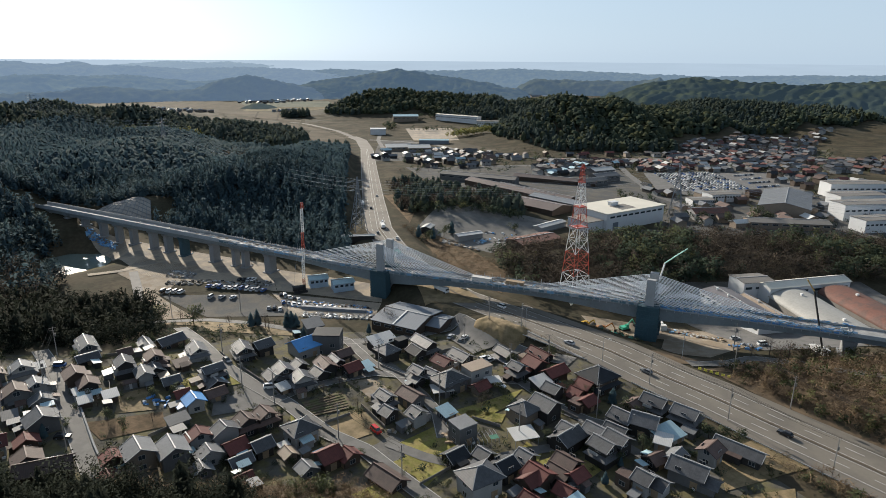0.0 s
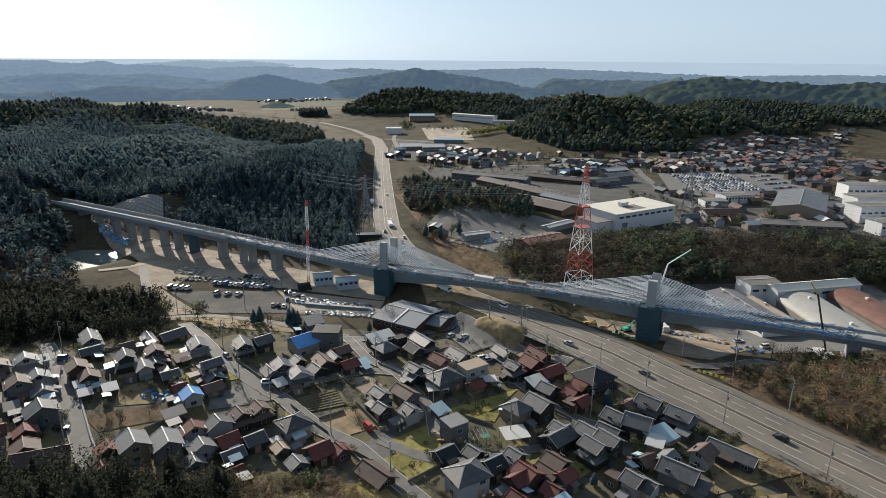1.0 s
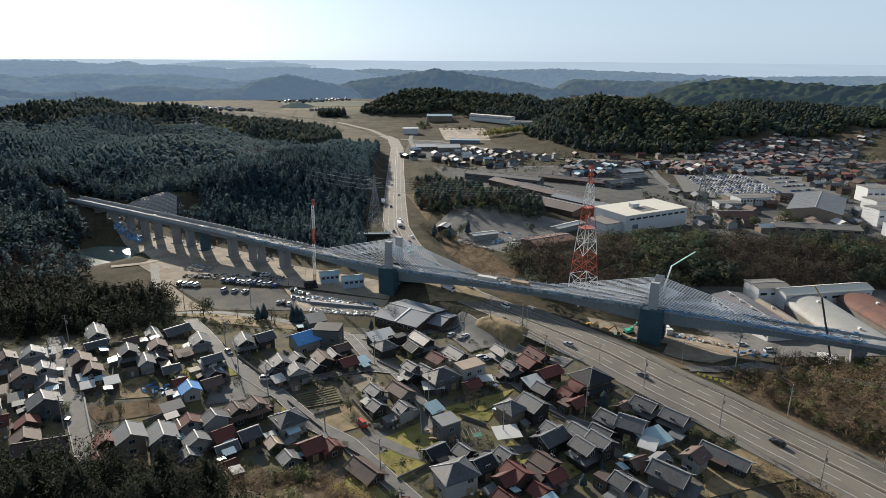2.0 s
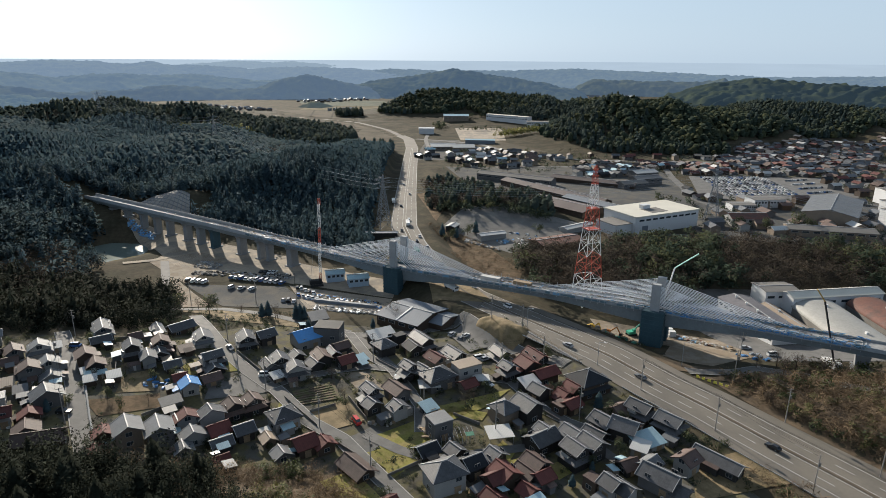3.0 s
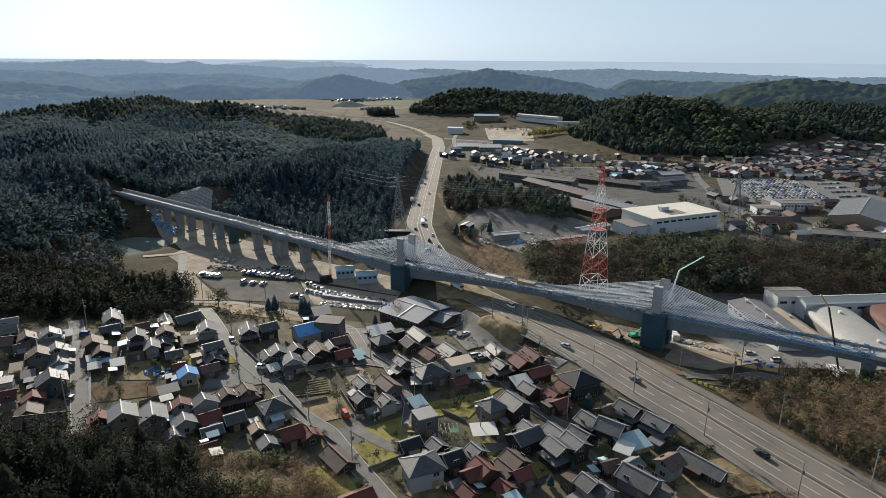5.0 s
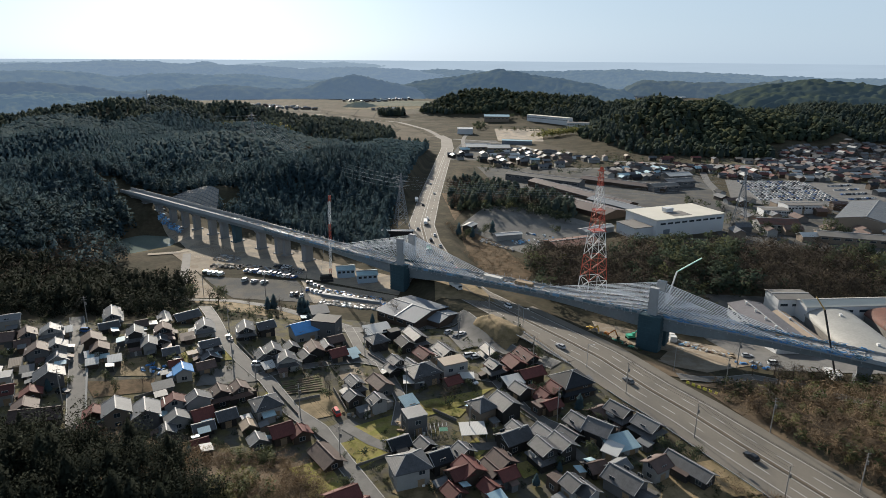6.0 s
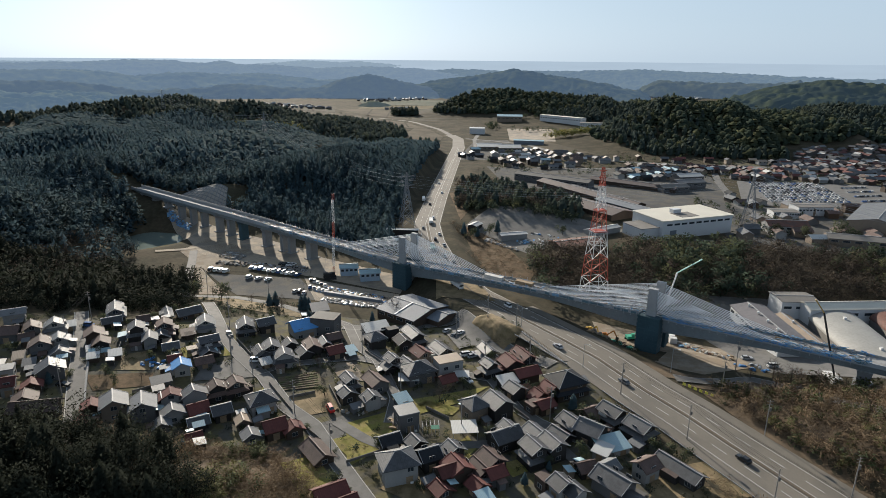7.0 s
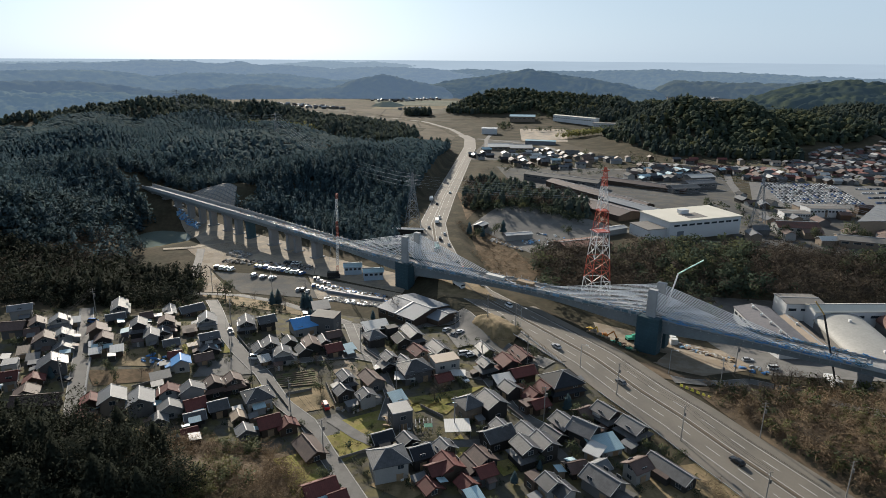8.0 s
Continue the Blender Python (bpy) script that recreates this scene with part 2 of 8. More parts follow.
def hills(x, y):
    z = bump(x, y, -305, 318, 78, 56, 26) + bump(x, y, -300, 420, 62, 40, 22) + bump(x, y, -320, 560, 170, 110, 27) + bump(x, y, -125, 480, 70, 62, 17)
    z = z + bump(x, y, -105, 640, 55, 150, 14) + bump(x, y, -530, 930, 250, 210, 47) + bump(x, y, -330, 760, 120, 140, 10) + bump(x, y, -620, 420, 190, 200, 30)
    z = z + bump(x, y, -192, 428, 24, 17, 11) + bump(x, y, 28, 432, 40, 42, 9) + bump(x, y, 150, 335, 110, 34, 5) + bump(x, y, 172, 160, 48, 38, 13)
    z = z + bump(x, y, -90, 96, 50, 24, 8) + bump(x, y, -36, 112, 26, 17, 7) + bump(x, y, 100, 96, 34, 20, 6)
    z = z + bump(x, y, 310, 1020, 150, 120, 50) + bump(x, y, 640, 1180, 220, 200, 36) + bump(x, y, 205, 1030, 48, 110, 24) + bump(x, y, 500, 1160, 70, 90, 16)
    z = z + bump(x, y, -105, 1510, 95, 95, 34) + bump(x, y, 20, 1500, 110, 110, 30) + bump(x, y, 260, 1420, 230, 150, 32) + bump(x, y, 900, 700, 220, 260, 26)
    return z


def ground(x, y):
    """Height of the land."""
    x, y = np.asarray(x, float), np.asarray(y, float)
    z = -6.0 * ease(185, 285, y) - 18.0 * ease(420, 1100, y)
    z = z + 5.5 * ease(-30, -115, x) * (1 - ease(200, 275, y))
    h = hills(x, y)
    fold = 5.0 * np.sin(x * 0.042 + 0.9 * np.sin(y * 0.018)) + 3.0 * np.cos(y * 0.05 + x * 0.021)
    z = z + (6.0 * np.sin(x * 0.034 + y * 0.011) + 3.5 * np.sin(x * 0.081 + 1.0)) * ease(4, 16, h) * ease(820, 900, y) * ease(60, 140, x)
    z = z + fold * ease(7, 20, h) * ease(395, 460, y) * ease(-60, -130, x)
    z = z + h + 0.05 * np.minimum(h, 30) * rough(x, y)
    z = z - 2.5 * bump(x, y, 118, 250, 45, 26, 1.0)
    w = ease(1.5, 0.8, np.hypot((x + 198) / 21, (y - 351) / 27))
    z = z * (1 - w) - 9.4 * w
    z = z + 5.0 * bump(x, y, -222, 398, 34, 15, 1.0, -27)
    d, high = near_line(x, y, ROAD)
    w = ease(24, 14.5, d)
    z = z * (1 - w) + high * w
    return z - 3.2 * bump(x, y, 37, 220, 14, 9, 1.0, -40) * ease(13.2, 15.0, d) * (y < 400)


def gz(x, y):
    return float(ground(x, y))
# ---- shapes ----
class Shape:
    """Collects simple solids and makes them into one mesh."""

    def __init__(self):
        self.v, self.f, self.k = [], [], []

    def add(self, vs, fs, k=0):
        n = len(self.v)
        self.v += [tuple(p) for p in vs]
        self.f += [tuple(n + i for i in f) for f in fs]
        self.k += [k] * len(fs)
        return self

    def box(self, x0, y0, z0, x1, y1, z1, k=0):
        return self.add([(x, y, z) for z in (z0, z1) for x, y in ((x0, y0), (x1, y0), (x1, y1), (x0, y1))],
                        [(3, 2, 1, 0), (4, 5, 6, 7), (0, 1, 5, 4), (1, 2, 6, 5), (2, 3, 7, 6), (3, 0, 4, 7)], k)

    def beam(self, p, q, w, h=None, k=0):
        p, q, h = Vector(p), Vector(q), h or w
        d = (q - p).normalized()
        up = Vector((0, 0, 1)) if abs(d.z) < 0.95 else Vector((1, 0, 0))
        a = d.cross(up).normalized() * (w / 2)
        b = a.cross(d).normalized() * (h / 2)
        vs = [c + s * a + t * b for c in (p, q) for s, t in ((-1, -1), (1, -1), (1, 1), (-1, 1))]
        return self.add(vs, [(0, 1, 2, 3), (7, 6, 5, 4), (1, 0, 4, 5), (2, 1, 5, 6), (3, 2, 6, 7), (0, 3, 7, 4)], k)

    def tube(self, p, q, r, r2=None, n=8, k=0):
        p, q, r2 = Vector(p), Vector(q), r if r2 is None else r2
        d = (q - p).normalized()
        up = Vector((0, 0, 1)) if abs(d.z) < 0.95 else Vector((1, 0, 0))
        a = d.cross(up).normalized()
        b = a.cross(d)
        ring = [math.cos(2 * math.pi * i / n) * a + math.sin(2 * math.pi * i / n) * b for i in range(n)]
        vs = [p + r * o for o in ring] + [q + r2 * o for o in ring]
        fs = [(i, (i + 1) % n, n + (i + 1) % n, n + i) for i in range(n)] + [tuple(range(n - 1, -1, -1)), tuple(range(n, 2 * n))]
        return self.add(vs, fs, k)

    def slab(self, corners, thick, k=0):
        """A flat plate from its upper corners, thick downwards."""
        n = len(corners)
        vs = [tuple(c) for c in corners] + [(c[0], c[1], c[2] - thick) for c in corners]
        fs = [tuple(range(n)), tuple(range(2 * n - 1, n - 1, -1))] + [(i, n + i, n + (i + 1) % n, (i + 1) % n) for i in range(n)]
        return self.add(vs, fs, k)

    def loft(self, rings, k=0):
        """One skin through rings of equally many points, closed at both ends."""
        n, m = len(rings[0]), len(rings)
        fs = [(r * n + i, r * n + (i + 1) % n, (r + 1) * n + (i + 1) % n, (r + 1) * n + i) for r in range(m - 1) for i in range(n)]
        return self.add([p for ring in rings for p in ring], fs + [tuple(range(n - 1, -1, -1)), tuple(range((m - 1) * n, m * n))], k)

    def mesh(self, name, mats):
        me = bpy.data.meshes.new(name)
        me.from_pydata(self.v, [], self.f)
        for m in mats if isinstance(mats, (list, tuple)) else [mats]:
            me.materials.append(m)
        if max(self.k, default=0):
            me.polygons.foreach_set("material_index", self.k)
        me.validate()
        me.update()
        return me


def part(name, data, material, parent=None, label="", at=None):
    """One mesh object, under its thing if there is one."""
    me = data.mesh(name, material) if isinstance(data, Shape) else data
    ob = new(name, me)
    if parent:
        ob.parent = parent
    if at is not None:
        ob.matrix_basis = at
    return tagged(ob, label)


def thing(name, at, label, category, group="", kind=""):
    ob = new(name)
    ob.matrix_basis = at
    return tagged(ob, label, category, group, kind)


def soup(name, verts, faces, material, tint=None):
    """A large mesh from arrays of places and of triangles or quads."""
    me = bpy.data.meshes.new(name)
    verts, faces = np.asarray(verts, np.float32), np.asarray(faces, np.int32)
    n = faces.shape[1]
    me.vertices.add(len(verts))
    me.vertices.foreach_set("co", verts.ravel())
    me.loops.add(faces.size)
    me.loops.foreach_set("vertex_index", faces.ravel())
    me.polygons.add(len(faces))
    me.polygons.foreach_set("loop_start", np.arange(0, faces.size, n, dtype=np.int32))
    me.update(calc_edges=True)
    if tint is not None:
        me.attributes.new("tint", "FLOAT", "POINT").data.foreach_set("value", np.asarray(tint, np.float32))
    me.materials.append(material)
    return me


def grid_faces(nx, ny):
    i, j = np.meshgrid(np.arange(nx - 1), np.arange(ny - 1), indexing="ij")
    a = (i * ny + j).ravel()
    return np.stack([a, a + ny, a + ny + 1, a + 1], 1)


def patch(name, corners, material, label, category, lift=0.1, step=2.0, kind="structure"):
    """A sheet over the land between four corners of the plan."""
    a, b, c, d = [np.array(p, float) for p in corners]
    nu = max(2, int(max(np.hypot(*(b - a)), np.hypot(*(c - d))) / step) + 1)
    nv = max(2, int(max(np.hypot(*(d - a)), np.hypot(*(c - b))) / step) + 1)
    u, v = np.meshgrid(np.linspace(0, 1, nu), np.linspace(0, 1, nv), indexing="ij")
    u, v = u.ravel()[:, None], v.ravel()[:, None]
    p = a * (1 - u) * (1 - v) + b * u * (1 - v) + c * u * v + d * (1 - u) * v
    z = ground(p[:, 0], p[:, 1]) + lift
    return tagged(new(name, soup(name, np.column_stack([p, z]), grid_faces(nu, nv), material)), label, category, kind=kind)


def resample(line, step):
    line = np.array(line, float)
    s = np.r_[0, np.cumsum(np.hypot(*np.diff(line[:, :2], axis=0).T))]
    t = np.linspace(0, s[-1], max(2, int(s[-1] / step) + 1))
    return np.column_stack([np.interp(t, s, line[:, k]) for k in range(line.shape[1])]), t


def strip_mesh(name, line, left, right, lift, material, step=2.0, across=2, height=None):
    """A ribbon along a line, from left to right of it (metres), on the land or at the line's own heights."""
    p, t = resample(line, step)
    d = np.gradient(p[:, :2], axis=0)
    d /= np.hypot(d[:, 0], d[:, 1])[:, None]
    nrm = np.column_stack([d[:, 1], -d[:, 0]])
    offs = np.linspace(left, right, across)
    vs = (p[:, None, :2] + offs[None, :, None] * nrm[:, None, :]).reshape(-1, 2)
    z = (ground(vs[:, 0], vs[:, 1]) if height is None else np.repeat(p[:, 2] + height, across)) + lift
    return soup(name, np.column_stack([vs, z]), grid_faces(len(p), across), material)
# ---- land ----
def spaced(lo, hi, a, b, fine, grow):
    out, v, s = list(np.arange(a, b, fine)), b, fine
    while v < hi:
        out.append(v)
        s *= grow
        v += s
    v, s = a - fine, fine
    while v > lo:
        out.insert(0, v)
        s *= grow
        v -= s
    return np.array([lo] + out + [hi])


gx, gy = spaced(-3600, 3600, -260, 300, 3.2, 1.06), spaced(-300, 3400, 84, 420, 3.2, 1.045)
GX, GY = np.meshgrid(gx, gy, indexing="ij")
land_v = np.column_stack([GX.ravel(), GY.ravel(), ground(GX.ravel(), GY.ravel())])
tagged(new("ground", soup("ground", land_v, grid_faces(len(gx), len(gy)), M_LAND)), "rolling land with dry winter grass and bare soil", "ground", kind="structure")


def value_noise(u, v, seed):
    """Smooth noise from -1 to 1 over the plan, one cell a unit."""
    i, j = np.floor(u).astype(np.int64), np.floor(v).astype(np.int64)
    f, g = u - i, v - j
    f, g = f * f * (3 - 2 * f), g * g * (3 - 2 * g)

    def corner(a, b):
        n = (a * 73856093) ^ (b * 19349663) ^ (seed * 83492791)
        n = (n ^ (n >> 13)) * 1274126177 & 0x7FFFFFFF
        return ((n ^ (n >> 16)) & 0xFFFF) / 32767.5 - 1

    return (corner(i, j) * (1 - f) + corner(i + 1, j) * f) * (1 - g) + (corner(i, j + 1) * (1 - f) + corner(i + 1, j + 1) * f) * g


def hazed_far_woods(colour, veil):
    """Wooded slopes far off: dark leaves, with haze painted as an even emission (veil)."""
    m = mat("hazed_far_woods", colour, 1.0, 0.45, 0.010, 0.05, 0.0, spec=0.0, hue=(colour[0] * 1.5, colour[1] * 1.35, colour[2] * 0.9))
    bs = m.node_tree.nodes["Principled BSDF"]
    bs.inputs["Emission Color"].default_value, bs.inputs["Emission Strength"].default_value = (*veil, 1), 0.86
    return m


def far_ridge(crest, dist, deep, veil, label, seed, colour=(0.052, 0.062, 0.046)):
    """A wooded range far off: bearing and height along its crest at one distance, spurs and gullies on its flank, and an uneven canopy."""
    a0, a1 = crest[0][0] - 1.5, crest[-1][0] + 1.5
    step = 4.0 if dist < 2000 else 7.0
    a = np.arange(a0, a1, math.degrees(step / dist))
    ca, cz = [a0] + [c[0] for c in crest] + [a1], [-34] + [c[1] for c in crest] + [-34]
    z = np.interp(a, ca, cz)
    k = max(3, int(0.4 / math.degrees(step / dist)))
    z = np.convolve(np.pad(z, k, mode="edge"), np.hanning(2 * k + 1) / np.hanning(2 * k + 1).sum(), "valid")
    share = np.r_[np.linspace(0, 1, max(16, int(deep / (1.4 * step)))), 1.03, 1.2]
    A, S = np.meshgrid(np.radians(a) * dist, share, indexing="ij")
    Z = np.repeat(z[:, None], len(share), 1)
    up = np.clip(S, 0, 1)
    spur = value_noise(A / 260 + 0.5 * S, S * 1.1, seed) + 0.55 * value_noise(A / 105 - 0.6 * S, S * 2.2, seed + 1) + 0.3 * value_noise(A / 48, S * 4.5, seed + 2)
    mid = 4 * up * (1 - up)
    prof = np.clip(np.sin(up * math.pi / 2) ** 1.15 + 0.20 * spur * mid, 0, 1.0) * np.where(S > 1.1, 0.72, 1)
    H = -34 + (Z + 34) * prof
    H = H + np.clip((Z + 34) / 30, 0, 1) * (3.4 * value_noise(A / 30, S * deep / 26, seed + 3) + 4.2 * value_noise(A / 10, S * deep / 10, seed + 4)) * np.where(S == 0, 0, 1)
    R = dist - deep * (1 - S) + 0.2 * deep * spur * mid
    B = A / dist
    rows = np.stack([R * np.sin(B), R * np.cos(B), H], 2).reshape(-1, 3)
    # base colour dimmed by distance, flattening contrast as haze would
    tagged(new("backdrop", soup("backdrop", rows, grid_faces(*A.shape), hazed_far_woods(tuple(c * (0.55 if dist > 3000 else 0.75 if dist > 2000 else 1.0) for c in colour), veil))), label, "hills", kind="structure")


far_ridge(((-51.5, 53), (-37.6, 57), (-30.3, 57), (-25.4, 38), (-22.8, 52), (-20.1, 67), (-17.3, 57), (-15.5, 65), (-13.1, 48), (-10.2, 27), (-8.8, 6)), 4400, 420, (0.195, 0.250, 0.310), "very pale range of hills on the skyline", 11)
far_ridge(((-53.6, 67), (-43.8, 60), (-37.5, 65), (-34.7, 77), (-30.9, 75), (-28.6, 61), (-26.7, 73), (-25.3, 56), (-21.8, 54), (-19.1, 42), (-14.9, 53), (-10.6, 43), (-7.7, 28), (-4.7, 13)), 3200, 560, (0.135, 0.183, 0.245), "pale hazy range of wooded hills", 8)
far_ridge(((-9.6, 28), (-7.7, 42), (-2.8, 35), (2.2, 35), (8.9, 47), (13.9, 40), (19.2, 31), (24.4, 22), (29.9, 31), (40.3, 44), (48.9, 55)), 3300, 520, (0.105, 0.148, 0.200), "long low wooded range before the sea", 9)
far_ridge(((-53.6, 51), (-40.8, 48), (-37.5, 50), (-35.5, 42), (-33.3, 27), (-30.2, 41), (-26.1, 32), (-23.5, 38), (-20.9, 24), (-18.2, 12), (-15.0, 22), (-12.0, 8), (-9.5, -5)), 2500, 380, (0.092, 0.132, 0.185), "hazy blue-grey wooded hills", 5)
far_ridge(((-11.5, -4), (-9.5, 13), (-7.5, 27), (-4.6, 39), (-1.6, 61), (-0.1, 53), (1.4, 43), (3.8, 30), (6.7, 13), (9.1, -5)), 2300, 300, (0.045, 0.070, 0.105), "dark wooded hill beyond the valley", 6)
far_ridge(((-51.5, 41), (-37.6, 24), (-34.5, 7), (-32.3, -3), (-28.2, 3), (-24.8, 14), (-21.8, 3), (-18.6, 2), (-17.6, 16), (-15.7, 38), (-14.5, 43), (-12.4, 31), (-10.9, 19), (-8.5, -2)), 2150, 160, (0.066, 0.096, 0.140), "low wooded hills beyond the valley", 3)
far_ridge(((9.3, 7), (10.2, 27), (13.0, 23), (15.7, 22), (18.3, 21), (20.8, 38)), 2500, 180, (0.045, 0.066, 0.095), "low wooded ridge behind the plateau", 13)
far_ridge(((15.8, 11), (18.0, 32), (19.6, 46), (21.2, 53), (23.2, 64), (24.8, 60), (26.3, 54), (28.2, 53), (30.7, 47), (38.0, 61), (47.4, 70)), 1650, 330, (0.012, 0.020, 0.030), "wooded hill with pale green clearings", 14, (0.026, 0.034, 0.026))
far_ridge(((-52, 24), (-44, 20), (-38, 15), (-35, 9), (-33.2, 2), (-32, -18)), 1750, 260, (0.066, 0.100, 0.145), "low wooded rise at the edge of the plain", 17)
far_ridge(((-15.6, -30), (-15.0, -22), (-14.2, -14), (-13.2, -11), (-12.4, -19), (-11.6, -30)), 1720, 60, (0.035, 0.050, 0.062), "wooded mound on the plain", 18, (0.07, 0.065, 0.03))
# backdrop sea: emission stands in for the sky light it would reflect
M_SEA = mat("glowing_far_sea", (0.34, 0.41, 0.475), 1.0, 0.06, 0.0005, 0.004, 0.0, spec=0.0, glow=0.80)
sa = np.radians(np.linspace(-50, 48, 120))
sea_v = np.concatenate([np.column_stack([r * np.sin(sa), r * np.cos(sa), np.full(120, h)]) for r, h in ((3500, -30), (4300, 36), (4750, 71), (4800, 72.5))])
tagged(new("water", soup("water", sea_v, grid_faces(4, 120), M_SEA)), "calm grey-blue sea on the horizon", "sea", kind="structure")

# ---- roads ----
tagged(new("road", strip_mesh("road", ROAD[:18], -8.6, 8.6, 0.12, M_ROAD, 3.0, 3, 0)), "four-lane highway of worn grey asphalt", "road", kind="structure")
for side, a, b in ((-1, -13.2, -9.0), (1, 9.0, 12.6)):
    tagged(new("pavement", strip_mesh("pavement", ROAD[:9], a, b, 0.26, M_ROAD, 3.0, 2, 0)), "asphalt footway beside the highway", "pavement", kind="structure")
    k = strip_mesh("kerb", ROAD[:9], 8.6 * side, 8.85 * side, 0.24, M_DCONC, 3.0, 2, 0)
    tagged(new("kerb", k), "low grey concrete kerb beside the road", "kerb", kind="structure")
tagged(new("median", strip_mesh("median", ROAD[:13], -0.5, 0.5, 0.30, mat("median_soil", (0.105, 0.085, 0.062), 0.95, 0.4, 0.2, 2.0, 0.3), 3.0, 2, 0)), "raised brown median strip between the lanes", "median", kind="structure")
for o in (-8.1, 8.1, -0.95, 0.95):
    tagged(new("lane_line", strip_mesh("lane_line", ROAD[:16], o - 0.09, o + 0.09, 0.145, M_PAINT, 3.0, 2, 0)), "solid white lane line", "road marking", kind="structure")
for o in (-4.6, 4.6):
    road_p, road_t = resample(ROAD, 0.5)
    sh = Shape()
    for t0 in np.arange(0, 700, 11.0):
        i, j = np.searchsorted(road_t, (t0, t0 + 5.0))
        p, q = Vector(road_p[i]), Vector(road_p[min(j, len(road_p) - 1)])
        d = (q - p).normalized()
        n = Vector((d.y, -d.x, 0))
        sh.add([p + n * (o - 0.1) + Vector((0, 0, 0.15)), q + n * (o - 0.1) + Vector((0, 0, 0.15)), q + n * (o + 0.1) + Vector((0, 0, 0.15)), p + n * (o + 0.1) + Vector((0, 0, 0.15))], [(0, 1, 2, 3)])
    tagged(part("lane_dashes", sh, M_PAINT), "broken white lane line", "road marking", kind="structure")


LANE_LINES = []


def lane(line, width, label="narrow village lane of grey asphalt", material=None):
    half = width / 2
    LANE_LINES.append(line)
    ob = tagged(new("road", strip_mesh("road", line, -half, half, 0.32, material or M_ASPH, 1.5, 5)), label, "road", kind="structure")
    if width > 3.9 and line[0][1] < 250:
        for o in (-half, half - 0.28):
            tagged(new("kerb", strip_mesh("kerb", line, o, o + 0.28, 0.37, M_KERB, 1.5, 2)), "pale concrete gutter kerb of a lane", "kerb", kind="structure")
    return ob
tagged(new("road", strip_mesh("road", ROAD[17:], -4.5, 4.5, 0.2, M_ROAD, 3.0, 3, 0)), "two-lane road across the paddy plain", "road", kind="structure")
# ---- bridge ----
DECK = np.array([(-246.0, 406.5, 11.8), (-234, 400.6, 11.6), (-172, 368.2, 10.0), (-127, 344.8, 8.8), (-88, 324.5, 7.8), (-52, 306, 6.6), (-21, 290, 6.4),
                 (20, 269, 8.0), (55, 250.9, 9.4), (89.2, 233.4, 10.2), (120, 217.5, 10.8), (150, 202.2, 11.2), (200, 176.7, 11.4), (290, 130.5, 11.4)])
ALONG = Vector((0.8898, -0.4564, 0))
ACROSS = Vector((0.4564, 0.8898, 0))
WIDE = 8.2


def deck_at(x):
    """The near edge of the deck at plan x."""
    return Vector((x, float(np.interp(x, DECK[:, 0], DECK[:, 1])), float(np.interp(x, DECK[:, 0], DECK[:, 2]))))


def girder_depth(x):
    d = min(abs(x - PYLONS[0]), abs(x - PYLONS[1]))
    return 3.0 + 3.2 * math.exp(-((d / 26) ** 2))


PYLONS = (-20.3, 89.2)
PYLON_TOP = {-20.3: 20.3, 89.2: 21.6}
M_PYLON = mat("pylon_concrete", (0.30, 0.31, 0.315), 0.8, 0.16, 0.2, 1.4, 0.1)
bridge = thing("bridge", Matrix(), "unfinished extradosed concrete bridge with white cables and scaffolds", "bridge")
girder = Shape()
xs = np.arange(-246, 289, 3.0)
rings = []
for x in xs:
    p, dep = deck_at(x), girder_depth(x)
    rings.append([p + ACROSS * u + Vector((0, 0, h)) for u, h in ((0, 0), (WIDE, 0), (WIDE, -0.5), (WIDE - 0.7, -1.0), (WIDE - 1.5, -dep), (1.5, -dep), (0.7, -1.0), (0, -0.6))])
girder.loft(rings)
part("girder", girder, mat("blue_grey_girder", (0.185, 0.215, 0.235), 0.8, 0.2, 0.10, 0.9, 0.12), bridge)
part("deck_surface", Shape().loft([[deck_at(x) + ACROSS * u + Vector((0, 0, h)) for u, h in ((0.4, 0.02), (WIDE - 0.4, 0.02), (WIDE - 0.4, 0.06), (0.4, 0.06))] for x in xs]), mat("dusty_deck", (0.235, 0.235, 0.232), 0.85, 0.28, 0.15, 1.2, 0.1, hue=(0.30, 0.30, 0.30)), bridge)
def rail_high(x):
    return 0.85 + 0.85 * float(ease(-95, -125, np.array(x)))


